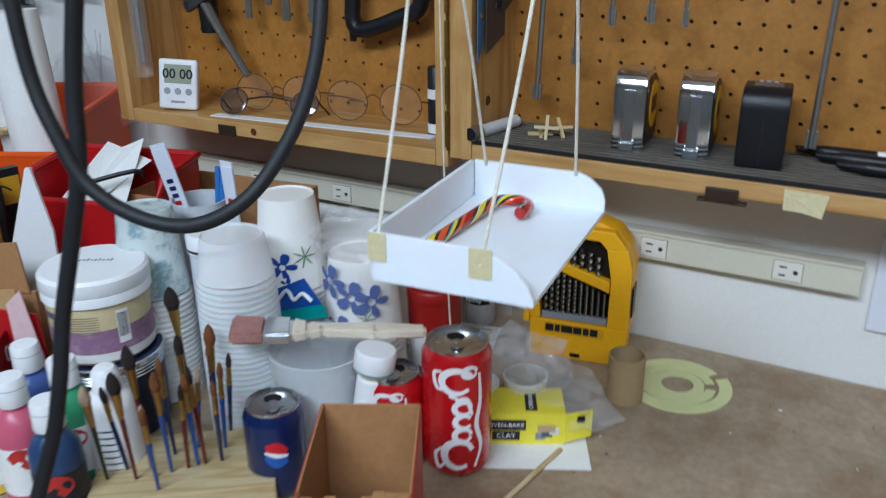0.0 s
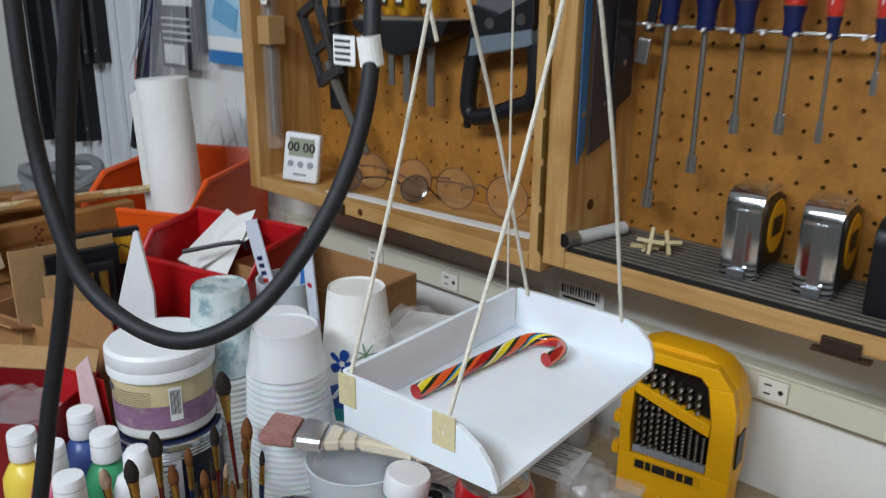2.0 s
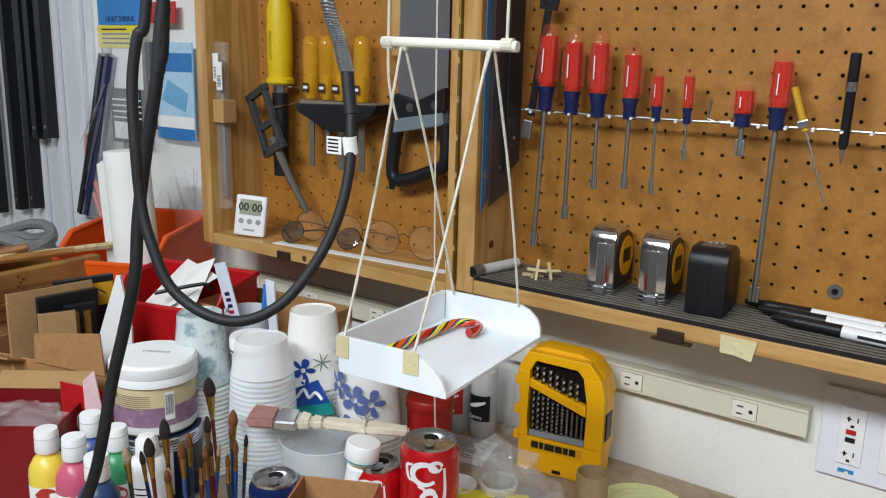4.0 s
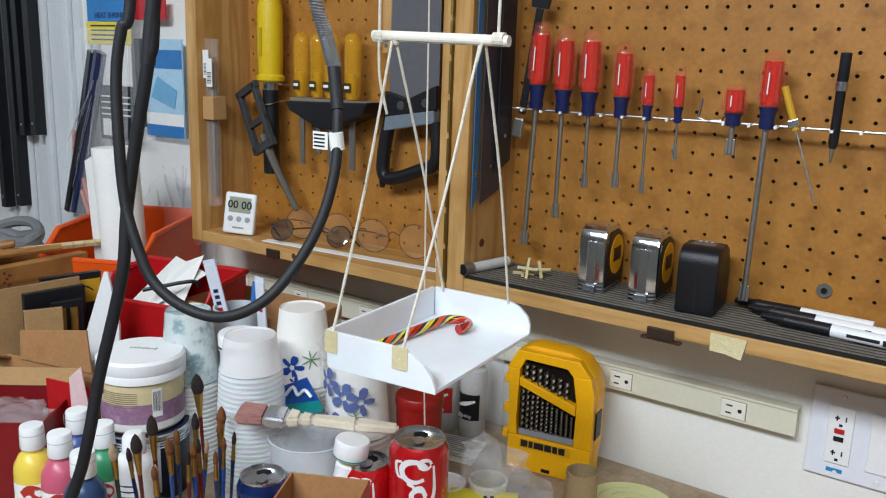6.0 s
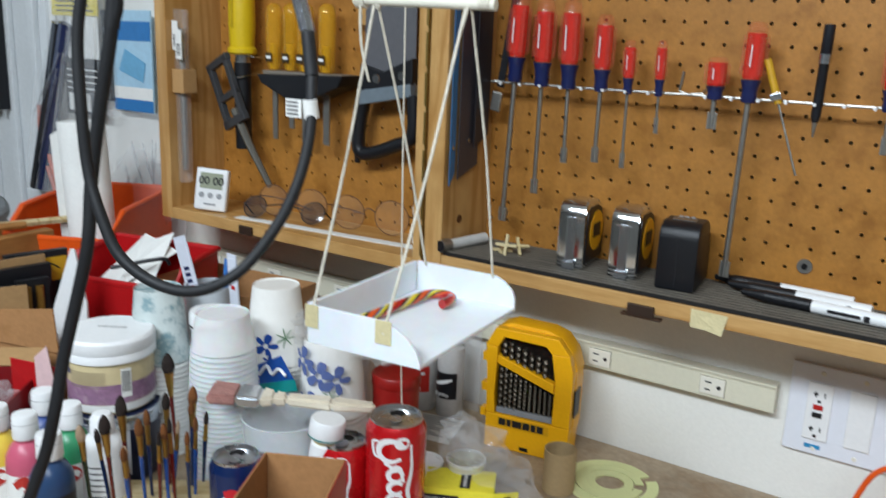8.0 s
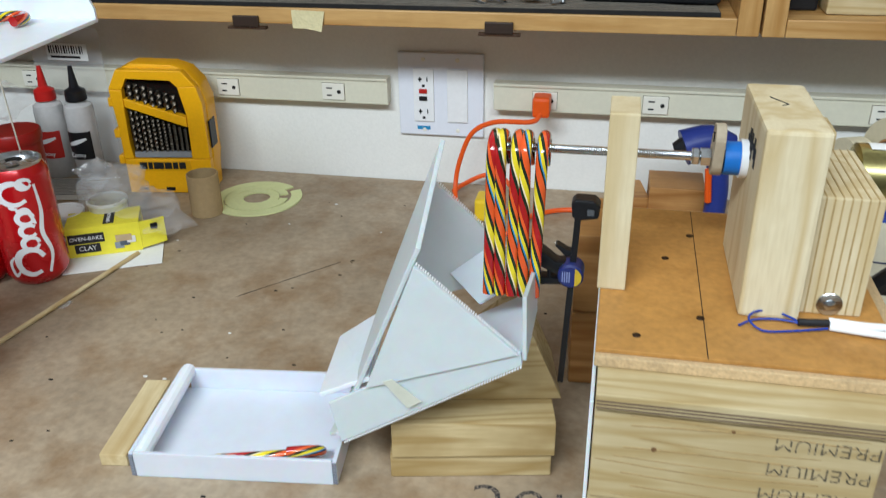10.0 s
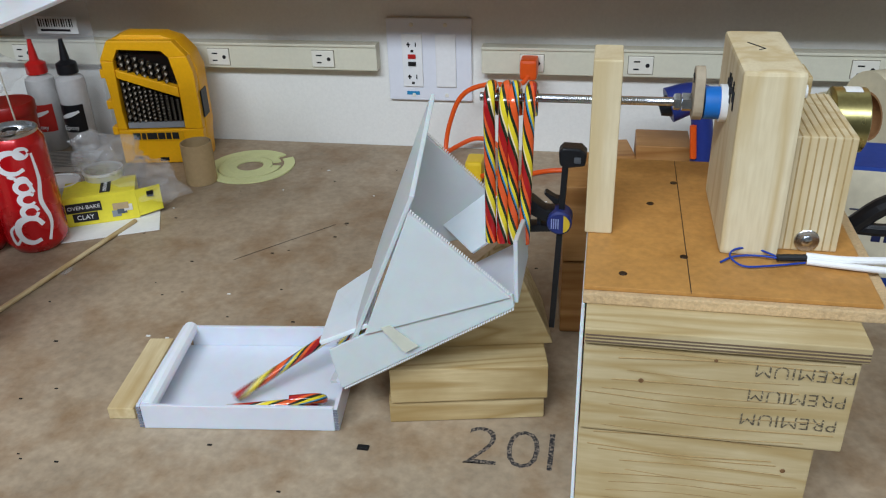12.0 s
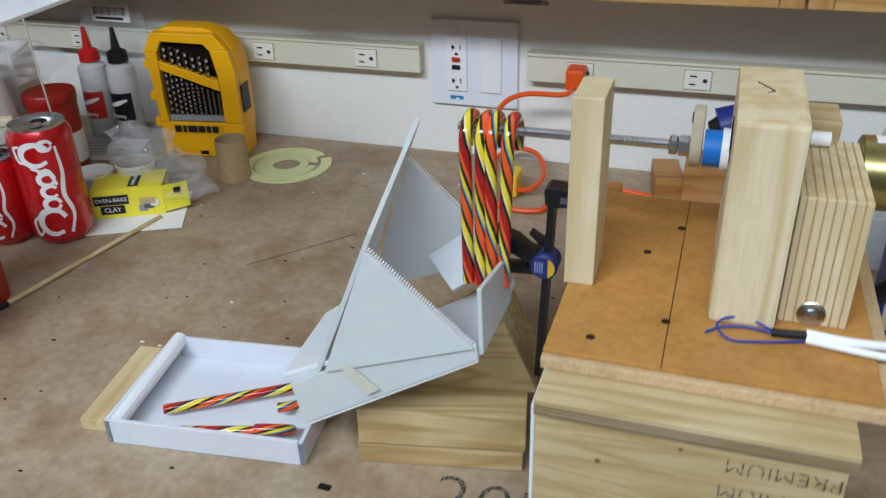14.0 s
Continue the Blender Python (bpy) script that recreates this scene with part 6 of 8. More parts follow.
M_CARD2 = mat("pale_cardboard", "a88558", 0.8, vary=0.15, fine=160, coarse=12, bump=0.2)
open_box("cardboard_box", (-0.735, -0.395, 0.0004), 14, 0.27, 0.15, 0.115, M_CARD, "open brown cardboard box full of packets", "box", flaps=(
    [(-0.13, -0.075, 0.113), (-0.02, -0.075, 0.113), (-0.02, -0.105, 0.125), (-0.13, -0.105, 0.125)], [(0.0, -0.075, 0.113), (0.13, -0.075, 0.113), (0.12, -0.07, 0.172), (0.0, -0.072, 0.155)]))
for x, y, w, h, tr in ((-0.742, -0.425, 0.125, 0.212, 84), (-0.698, -0.442, 0.050, 0.186, 66)):
    k = thing("cardboard_sheet", (x, y, 0.005), "tall plain cardboard divider in the box", "cardboard", tr)
    part("sheet", block(-w / 2, w / 2, -0.003, 0.003, 0, h - 0.005, 0.001), M_CARD2, k)
    part("fluted_edge", block(-w / 2 + 0.002, w / 2 - 0.002, -0.0012, 0.0012, h - 0.005, h - 0.0045, 0), M_PRINT, k)
M_PACKY = mat("packet_yellow", "c79a1a", 0.5)
k = thing("tool_packet", (-0.727, -0.408, 0.006), "long black packet with small print standing in the box", "packet", 82)
part("packet", block(-0.044, 0.044, -0.005, 0.005, 0, 0.196, 0.001), M_BLACK, k)
part("print_line", block(0.008, 0.034, -0.0056, -0.0051, 0.172, 0.176, 0), M_PAPER, k)
k = thing("tool_packet", (-0.752, -0.362, 0.006), "black tool packet with yellow label", "packet", 78, )
part("packet", block(-0.048, 0.040, -0.006, 0.006, 0, 0.206, 0.001), M_BLACK, k)
part("yellow_panel", block(-0.018, 0.038, -0.0068, -0.0062, 0.160, 0.196, 0.0003), M_PACKY, k)
part("dark_print", tube([(-0.008, -0.007, 0.185), (0.004, -0.007, 0.174), (0.014, -0.007, 0.186), (0.026, -0.007, 0.178)], 0.0012, 6, 2), M_PRINT, k)
part("yellow_line", block(-0.044, -0.022, -0.0068, -0.0062, 0.190, 0.193, 0), M_PACKY, k)
k = thing("tool_packet", (-0.704, -0.403, 0.006), "dark packet showing brass coloured fittings", "packet", 78)
part("packet", block(-0.022, 0.022, -0.005, 0.005, 0, 0.182, 0.001), M_BLACK, k)
for x in (-0.009, 0.008):
    part("fitting", tube([(x, -0.006, 0.115), (x, -0.007, 0.172)], 0.0055, 10, 3), mat("brassy", "8f6a2c", 0.4, 0.6), k)
    part("fitting_neck", tube([(x, -0.006, 0.105), (x, -0.007, 0.122)], 0.0065, 6, 2), MATS["brassy"], k)
part("red_band", block(-0.0218, 0.0218, -0.0058, -0.0051, 0.075, 0.098, 0), M_PRED, k)
wc = thing("foam_board_scrap", (-0.665, -0.375, 0.006), "white triangular scrap of foam board standing up", "foam board", 20)
part("scrap", prism([(-0.075, 0.0), (0.028, 0.0), (0.033, 0.150), (0.018, 0.228), (0.012, 0.228)], -0.002, 0.002, 0.0004), M_WHITE, wc)
mb = thing("mitre_box", (-0.866, -0.400, 0.0), "old brown wooden mitre box piled with sticks", "mitre box", 94)
M_OLDW = wood("aged_wood", "a9783f", "7d5122", 0, 60, 0.6)
part("fence", block(-0.15, 0.140, 0.0, 0.022, 0.165, 0.210, 0.002), M_OLDW, mb)
part("fence", block(-0.15, 0.140, 0.080, 0.102, 0.165, 0.210, 0.002), M_OLDW, mb)
part("base", block(-0.15, 0.140, 0.0005, 0.1015, 0.135, 0.1645, 0.002), M_OLDW, mb)
M_STAIN = mat("paint_stain", "6b2f1c", 0.7, vary=0.4, fine=300, coarse=120)
for k in range(7):
    part("paint_drip", block(-0.013 + (k * 37 % 11) * 0.0011, -0.010 + (k * 37 % 11) * 0.0013, -0.0007, 0.001, 0.170 + k * 0.005, 0.1735 + k * 0.005, 0), M_STAIN, mb)
part("upright", block(-0.055, -0.040, -0.020, -0.004, 0.17, 0.255, 0.0015), M_PINEZ, mb).matrix_basis = pose(0, 0, 0, 0, -8, 0)
part("long_lath", tube([(-0.12, 0.05, 0.232), (0.20, 0.03, 0.214)], 0.0065, 6, 2), M_PINEY, mb)
for a, b in (((-0.10, 0.03, 0.238), (0.06, 0.085, 0.224)), ((-0.12, 0.07, 0.224), (0.10, 0.015, 0.222)), ((-0.05, 0.09, 0.220), (0.03, 0.03, 0.240)), ((-0.11, 0.055, 0.250), (0.01, 0.07, 0.232))):
    part("stick", tube([a, b], 0.009, 8, 2, r_end=0.006), M_OLDW, mb)
part("support_stack", block(-0.145, 0.135, 0.004, 0.098, 0.0005, 0.1345, 0.002), M_CARD, mb)
cc = thing("tool_carton", (-0.575, -0.560, 0.0004), "open dark red carton with white figures on it", "carton", 38)
M_DRED = mat("carton_dark_red", "7a1217", 0.4, vary=0.15)
for b in ((-0.075, 0.065, -0.06, -0.058), (-0.075, 0.065, 0.058, 0.06), (-0.075, -0.073, -0.0578, 0.0578), (0.063, 0.065, -0.0578, 0.0578)):
    part("wall", block(b[0], b[1], b[2], b[3], 0, 0.115, 0.0005), M_DRED, cc)
part("bottom", block(-0.072, 0.062, -0.0575, 0.0575, 0, 0.002, 0), M_CARD, cc)
letters("100", 0.026, pose(0.0655, 0.016, 0.094, 90, 0, 90) @ pose(0, 0, 0, 0, 0, 180), M_PAPERCAN, cc)
part("gold_badge", lathe([(0.014, 0), (0.0135, 0.0005)], 24), mat("badge_gold", "d8b04a", 0.5), cc).matrix_basis = pose(0.0652, -0.02, 0.06, 0, 90, 0) @ Matrix.Diagonal((0.7, 1.4, 1, 1))
part("inner_flap", plate([(-0.073, 0.057, 0.114), (0.063, 0.057, 0.114), (0.055, 0.085, 0.128), (-0.065, 0.085, 0.128)], 0.002), M_CARD2, cc)
crumple("bag", 0.045, (1.1, 0.95, 0.40), 9.2, M_FILM, cc, (-0.005, 0.0, 0.095), 0.4)
pw = thing("red_wrapper", (-0.515, -0.505, 0.0004), "red and white paper wrapper behind the bottles", "wrapper", 30)
part("wrapper", plate([(-0.05, 0.02, 0.0), (0.03, 0.0, 0.0), (0.02, 0.0, 0.135), (-0.045, 0.01, 0.140)], 0.002), M_PRED, pw)
part("wrapper", plate([(0.0, -0.012, 0.02), (0.035, -0.012, 0.02), (0.012, -0.008, 0.165), (-0.004, -0.008, 0.15)], 0.002), mat("pink_white_paper", "d8b8b8", 0.6), pw)
ch2 = open_box("shipping_box", (-0.530, -0.185, 0.0004), 6, 0.22, 0.12, 0.172, M_CARD, "brown cardboard shipping box with a paper label", "box")
part("paper_label", block(-0.055, 0.035, -0.0608, -0.0602, 0.130, 0.158, 0.0002), M_PAPER, ch2)
letters("MADE IN CHINA", 0.0105, pose(-0.010, -0.0611, 0.144, 90), M_PRINT, ch2)
sw = thing("straw_cup", (-0.470, -0.285, 0.0004), "white plastic cup holding wrapped straws", "cup")
part("cup", lathe([(0.026, 0), (0.029, 0.002), (0.033, 0.196), (0.0335, 0.199), (0.031, 0.199), (0.028, 0.02)], 36), mat("milky_cup", "d5dade", 0.35, alpha=0.85), sw, smooth=True)
M_SACH = mat("sachet_white", "d9dde8", 0.35, vary=0.05)
for a, b, w, nm in (((0.004, -0.004, 0.10), (-0.042, -0.012, 0.256), 0.0125, "printed sachet"), ((0.052, 0.004, 0.12), (0.058, -0.010, 0.248), 0.0085, "")):
    a, b = Vector(a), Vector(b)
    up = (b - a).normalized()
    sd = up.cross(Vector((0, 1, 0))).normalized()
    rot = Matrix((sd, sd.cross(up) * -1, up)).transposed().to_4x4()
    rot.translation = a
    sa = part("sachet", block(-w, w, -0.0016, 0.0016, 0, (b - a).length, 0.0012), M_SACH, sw, nm)
    sa.matrix_basis = rot
    part("sealed_end", block(-w, w, -0.0008, 0.0008, (b - a).length, (b - a).length + 0.006, 0.0003), M_SACH, sa)
    for i in range(5 if nm else 1):
        part("print_mark", block(-w * 0.45, w * 0.35, -0.0024, -0.0018, 0.085 + i * 0.009, 0.090 + i * 0.009, 0), M_NAVY if i > 1 else M_PRED, sa)
        part("print_mark", block(-w * 0.45, w * 0.35, 0.0018, 0.0024, 0.085 + i * 0.009, 0.090 + i * 0.009, 0), M_NAVY if i > 1 else M_PRED, sa)
for x in (0.022, 0.030):
    part("straw", tube([(x * 0.3, 0.006, 0.06), (x, 0.014, 0.236)], 0.0036, 10, 2), mat("straw_blue", "3f78c0", 0.35), sw)
lp = thing("lidded_pot", (-0.395, -0.345, 0.0004), "small white lidded pot among the cups", "pot")
part("pot", lathe([(0.024, 0), (0.026, 0.002), (0.026, 0.170), (0.024, 0.174)], 32), mat("milky_cup", "d5dade", 0.35), lp, smooth=True)
part("lid", lathe([(0.0285, 0.172), (0.0285, 0.190), (0.027, 0.193), (0.0005, 0.193)], 36), M_WHITE, lp, smooth=True)
part("dark_line", lathe([(0.0288, 0.174), (0.0288, 0.177)], 36, False), M_PRINT, lp)

# ---- on the wall at the far side ----
M_WB = mat("white_sheet_metal", "d6dadc", 0.45, vary=0.08, coarse=5)
sm = thing("sheet_metal_cabinet", (-1.62, -0.001, 0.0), "white ribbed sheet metal locker against the wall", "locker")
part("back_sheet", block(-0.30, 0.36, -0.012, 0.0, 0.0005, 1.0, 0.001), M_WB, sm)
for i in range(7):
    part("rib", block(-0.26 + i * 0.095, -0.235 + i * 0.095, -0.026, -0.0122, 0.0006, 1.0, 0.004), M_WB, sm)
for x, z, w in ((-1.735, 0.155, 0.020), (-1.660, 0.155, 0.022), (-1.560, 0.175, 0.020), (-1.490, 0.187, 0.023), (-1.452, 0.352, 0.021), (-1.404, 0.357, 0.024)):
    br_ = thing("black_bar", (x, -0.046, z), "flat black steel bar hanging on the wall", "steel bar", group="hanging bars")
    part("bar", block(-w / 2, w / 2, -0.006, 0.018, 0, 0.60, 0.001), M_BLACK, br_)
    part("bolt_hole", lathe([(0.004, 0), (0.004, 0.001)], 10), M_STEEL, br_).matrix_basis = pose(0, -0.006, 0.025, 90, 0, 0)
hk = thing("paper_notice", (-1.295, -0.004, 0.47), "blank white paper sheet taped to the wall", "paper")
part("sheet", block(-0.05, 0.055, -0.0012, 0.0, 0, 0.24, 0.0002), M_PAPER, hk)
hs = thing("shrink_tube_pack", (-1.130, -0.03, 0.387), "hanging clear pack with blue and yellow header card", "package")
part("header_card", block(-0.072, 0.075, -0.002, 0.0, 0.215, 0.285, 0.0004), mat("card_blue", "2d7cc0", 0.4), hs)
part("yellow_card", block(-0.076, 0.073, -0.0025, -0.0005, 0.170, 0.214, 0.0004), mat("card_yellow", "e3cf2c", 0.4), hs)
part("white_card", block(-0.030, 0.070, -0.002, -0.0005, 0.09, 0.169, 0.0004), M_PAPER, hs)
part("black_card", block(-0.045, 0.070, -0.002, -0.0005, -0.02, 0.089, 0.0004), M_BLACK, hs)
part("text_panel", block(-0.035, 0.035, -0.003, -0.0022, -0.012, 0.022, 0.0002), M_PAPER, hs)
letters("HEAT SHRINK", 0.016, pose(0.005, -0.0026, 0.226, 90), M_NAVY, hs)
for i in range(4):
    part("print_line", block(-0.06, 0.06 - i * 0.012, -0.0031, -0.0026, 0.178 + i * 0.009, 0.181 + i * 0.009, 0), M_PRINT, hs)
for i in range(4):
    part("print_line", block(-0.038, 0.06, -0.0026, -0.0021, 0.03 + i * 0.012, 0.033 + i * 0.012, 0), M_PAPER, hs)
part("bag_front", plate([(-0.10, -0.012, 0.2), (0.075, -0.012, 0.2), (0.06, -0.02, -0.19), (-0.19, -0.02, -0.19)], 0.0008), M_FILM, hs)
M_SHRB = mat("shrink_black", "10131c", 0.22, vary=0.2, coat=0.8, bump=0.3, fine=40)
M_SHRN = mat("shrink_navy", "17224a", 0.22, vary=0.2, coat=0.8, bump=0.3, fine=40)
for a, b, c, r, m in (((-0.045, -0.006, 0.155), (-0.095, -0.008, 0.0), (-0.165, -0.008, -0.185), 0.016, M_SHRB), ((-0.022, -0.008, 0.155), (-0.075, -0.010, 0.0), (-0.138, -0.010, -0.185), 0.014, M_SHRN), ((-0.128, -0.012, -0.01), (-0.128, -0.014, -0.09), (-0.085, -0.014, -0.195), 0.0045, mat("tube_red", "c4674f", 0.4)), ((-0.098, -0.012, -0.03), (-0.105, -0.014, -0.10), (-0.068, -0.014, -0.195), 0.0045, MATS["tube_red"])):
    part("shrink_tube", tube([a, b, c], r, 10, 4), m, hs)
# pale strips along the film's folds and creases stand in for its highlights
M_FOLD = mat("film_fold_shine", "f4f8fc", 0.05, vary=0.05, alpha=0.30, bump=0.1, coat=1.0)
random.seed(12)
for k in range(9):
    x0, z0 = random.uniform(-0.10, 0.05), random.uniform(0.02, 0.14)
    x1, z1 = x0 - random.uniform(0.04, 0.10), z0 - random.uniform(0.10, 0.22)
    w = random.uniform(0.004, 0.010)
    part("film_fold", plate([(x0, -0.022, z0), (x0 + w, -0.027, z0), ((x0 + x1) / 2 + w * 1.6, -0.031, (z0 + z1) / 2), (x1 + w, -0.026, max(z1, -0.19)), (x1, -0.022, max(z1, -0.19))], 0.0006), M_FOLD, hs)
bc = thing("hanging_packet", (-0.970, -0.020, 0.385), "hanging pale blue and white packet", "package")
part("card", block(-0.058, 0.055, -0.004, 0.0, 0, 0.185, 0.0006), mat("packet_pale_blue", "a9cbe0", 0.35, vary=0.12, coarse=14), bc)
part("blue_foot", block(-0.059, 0.056, -0.0046, -0.0041, 0.0, 0.022, 0.0003), mat("packet_blue", "2f74b4", 0.35), bc)
part("white_band", block(-0.059, 0.056, -0.0046, -0.0041, 0.0222, 0.045, 0.0003), M_PAPER, bc)
part("blue_top", block(-0.058, 0.055, -0.0046, -0.0041, 0.13, 0.165, 0.0003), MATS["packet_blue"], bc)
part("picture_cloth", plate([(-0.04, -0.0048, 0.075), (0.03, -0.0048, 0.055), (0.04, -0.0048, 0.09), (-0.02, -0.0048, 0.115)], 0.0006), mat("cloth_blue", "6fa8cc", 0.5), bc)
rp = thing("hanging_packet", (-1.035, -0.020, 0.43), "hanging blister pack with a red header", "package")
part("header", block(-0.020, 0.075, -0.003, 0.0, 0.175, 0.215, 0.0004), M_PRED, rp)
part("blister", block(-0.022, 0.016, -0.022, -0.0005, -0.06, 0.175, 0.004), M_FILM, rp)
part("dark_tool", block(-0.012, 0.008, -0.014, -0.004, -0.03, 0.14, 0.003), M_BLACK, rp)
fb = thing("plastic_bag", (-0.950, -0.03, 0.10), "clear plastic bag hanging against the wall", "plastic bag")
part("film", plate([(-0.14, 0.0, 0.0), (0.12, 0.0, 0.0), (0.13, 0.005, 0.29), (-0.10, 0.005, 0.28)], 0.0008), M_FILM, fb)
crumple("film_fold", 0.07, (1.3, 0.25, 1.2), 4.4, M_FILM, fb, (0.02, -0.015, 0.13), 0.3)
random.seed(19)
for k in range(16):
    x0, z0 = random.uniform(-0.10, 0.11), random.uniform(0.12, 0.27)
    x1, z1 = x0 + random.uniform(-0.06, 0.05), z0 - random.uniform(0.05, 0.13)
    w = random.uniform(0.0015, 0.005)
    part("film_crease", plate([(x0, -0.004, z0), (x0 + w, -0.009, z0), ((x0 + x1) / 2 + w * 1.8, -0.013, (z0 + z1) / 2), (x1 + w, -0.008, z1), (x1, -0.004, z1)], 0.0006), M_FOLD, fb)
gcl = thing("coiled_rag", (-1.28, -0.20, 0.13), "grey coiled cable heap on the boxes", "cable heap")
for i in range(5):
    part("coil", tube([(0.09 * math.cos(a + i), 0.06 * math.sin(a + i), 0.012 * i + 0.012 * math.sin(a * 2)) for a in np.linspace(0, 6.0, 12)], 0.011, 8, 3), mat("grey_sleeve", "7c7f80", 0.6), gcl)
part("support_box", block(-0.11, 0.11, -0.09, 0.09, -0.1295, -0.012, 0.002), M_CARD, gcl)

# ---- hand tools in the cabinets ----
M_ACR = mat("red_acetate", "cf231b", 0.15, vary=0.1, fine=40, coarse=10, bump=0.0, coat=0.8)
M_ACC = mat("clear_acetate", "d8604c", 0.06, vary=0.05, alpha=0.16, bump=0.0, coat=0.8)
M_COLL = mat("blue_collar", "182150", 0.3, vary=0.08, coat=0.4)
M_SHAFT = mat("tool_steel", "a7a59f", 0.35, 0.9, vary=0.15)
M_AMB = mat("amber_acetate", "dba21c", 0.10, vary=0.15, alpha=0.50, bump=0.0, coat=0.8)


def screwdriver(x, zt, zc, zb, r, label, y=-0.052, lean=0.0, blade=0.0022, body=None):
    r = r * 0.92
    s = thing("screwdriver", (x, y, zc), label, "screwdriver", 0, "screwdrivers on the rack", tilt=(0, lean))
    h = zt - zc
    bd = body or M_ACR
    pr = [(r * 0.86, h * 0.24), (r, h * 0.30), (r, h * 0.84), (r * 0.92, h * 0.88)]
    hd = part("handle", lathe(pr, 12), M_ACC, s, "fluted clear plastic handle")
    part("red_core", lathe([(r * 0.74, h * 0.26), (r * 0.82, h * 0.30), (r * 0.82, h * 0.85)], 12), bd, hd)
    part("dome", lathe([(r * 0.86, h * 0.87), (r * 0.88, h * 0.94), (r * 0.6, h * 0.99), (0.0005, h)], 20), M_ACC, s, smooth=True)
    for k in range(6):
        a = k * math.pi / 3 + 0.3
        part("flute", tube([(math.cos(a) * r * 0.97, math.sin(a) * r * 0.97, h * 0.32), (math.cos(a) * r * 0.97, math.sin(a) * r * 0.97, h * 0.82)], r * 0.20, 8, 1), M_ACC, hd)
    part("maker_text", block(-r * 0.05, r * 0.05, -r * 1.22, -r * 1.16, h * 0.42, h * 0.70, 0), M_PAPERCAN, hd)
    part("collar", lathe([(r * 0.62, -0.004), (r * 0.72, 0.0), (r * 0.66, h * 0.08), (r * 0.74, h * 0.17), (r * 0.92, h * 0.25)], 20), M_COLL, s, smooth=True)
    part("shaft", lathe([(blade, -(zc - zb)), (blade, -0.003)], 10), M_SHAFT, s, smooth=True)
    part("blade_tip", block(-blade * 1.7, blade * 1.7, -blade * 0.5, blade * 0.5, -(zc - zb) - 0.001, -(zc - zb) + 0.018, 0.0004), M_SHAFT, s)
    return s


SD = "red-handled screwdriver with blue collar in the rack"
for x, zt, zc, zb, r, bl, ln in ((-0.138, 0.601, 0.493, 0.303, 0.0145, 0.0034, 2.2), (-0.099, 0.593, 0.489, 0.347, 0.0145, 0.0030, 0.3), (-0.061, 0.592, 0.488, 0.392, 0.0145, 0.0026, -0.5),
                                 (-0.017, 0.576, 0.488, 0.397, 0.0130, 0.0028, 0.4), (0.018, 0.547, 0.487, 0.394, 0.0085, 0.0019, -0.5), (0.057, 0.548, 0.487, 0.440, 0.0075, 0.0016, -0.6)):
    screwdriver(x, zt, zc, zb, r, SD, lean=ln, blade=bl)
screwdriver(0.123, 0.532, 0.488, 0.451, 0.0135, "stubby red screwdriver in the rack", blade=0.0032)
screwdriver(0.161, 0.571, 0.487, 0.281, 0.0135, "long red screwdriver with steel cap in the rack", blade=0.0034, lean=1.0)
screwdriver(0.303, 0.560, 0.487, 0.440, 0.0120, SD, blade=0.0020)
screwdriver(0.360, 0.590, 0.487, 0.294, 0.0140, SD, blade=0.0032)
screwdriver(0.396, 0.585, 0.487, 0.338, 0.0140, SD, blade=0.0028)
screwdriver(0.435, 0.585, 0.487, 0.360, 0.0120, SD, blade=0.0024)
ys = thing("pick_tool", (0.192, -0.052, 0.488), "thin yellow pick tool leaning in the rack", "hand tool", tilt=(0, -20))
part("grip", tube([(0, 0, -0.004), (0, 0, 0.046)], 0.0042, 10, 2), mat("pick_yellow", "c79a22", 0.4), ys)
part("clip", block(-0.006, 0.006, -0.006, 0.0, 0.0, 0.008, 0.001), M_STEEL, ys)
part("needle", tube([(0, 0, -0.085), (0, 0, -0.004)], 0.0013, 8, 2), M_SHAFT, ys)
np_ = thing("centre_punch", (0.2335, -0.052, 0.485), "dark grey automatic centre punch in the rack", "hand tool", tilt=(0, 1))
part("barrel", lathe([(0.0032, -0.018), (0.0052, -0.012), (0.0052, 0.05), (0.0058, 0.051), (0.0058, 0.084), (0.0005, 0.085)], 18), mat("gunmetal", "35373d", 0.35, 0.7), np_, smooth=True)
part("bright_band", lathe([(0.0065, 0.044), (0.0065, 0.054)], 18), M_STEEL, np_)
part("point", lathe([(0.0008, -0.034), (0.003, -0.018)], 10), M_SHAFT, np_)
for x0, x1 in ((-0.162, 0.080), (0.107, 0.470)):
    rk = thing("tool_rack", (0, -0.047, 0.487), "bent steel wire tool rack hooked on the pegboard", "tool rack", group="wire racks")
    part("rail", tube([(x0, 0.030, 0.012), (x0, 0.002, 0.002), (x0 + 0.004, 0, 0), (x1 - 0.004, 0, 0), (x1, 0.0, 0.004), (x1 + 0.004, -0.002, 0.026)], 0.0017, 8, 3), M_SHAFT, rk)
    n = int((x1 - x0) / 0.030)
    for i in range(n):
        x = x0 + 0.008 + i * (x1 - x0 - 0.012) / n
        part("prong", tube([(x, 0, 0), (x, -0.014, -0.001)], 0.0015, 6, 1), M_STEEL, rk)
        part("prong_tip", lathe([(0.0019, 0), (0.0019, 0.003)], 8), mat("white_vinyl", "e8e8e8", 0.4), rk).matrix_basis = pose(x, -0.013, -0.001, 90, 0, 0)
sq = thing("small_ring", (-0.150, -0.040, 0.312), "small steel ring spanner hanging on the pegboard", "spanner")
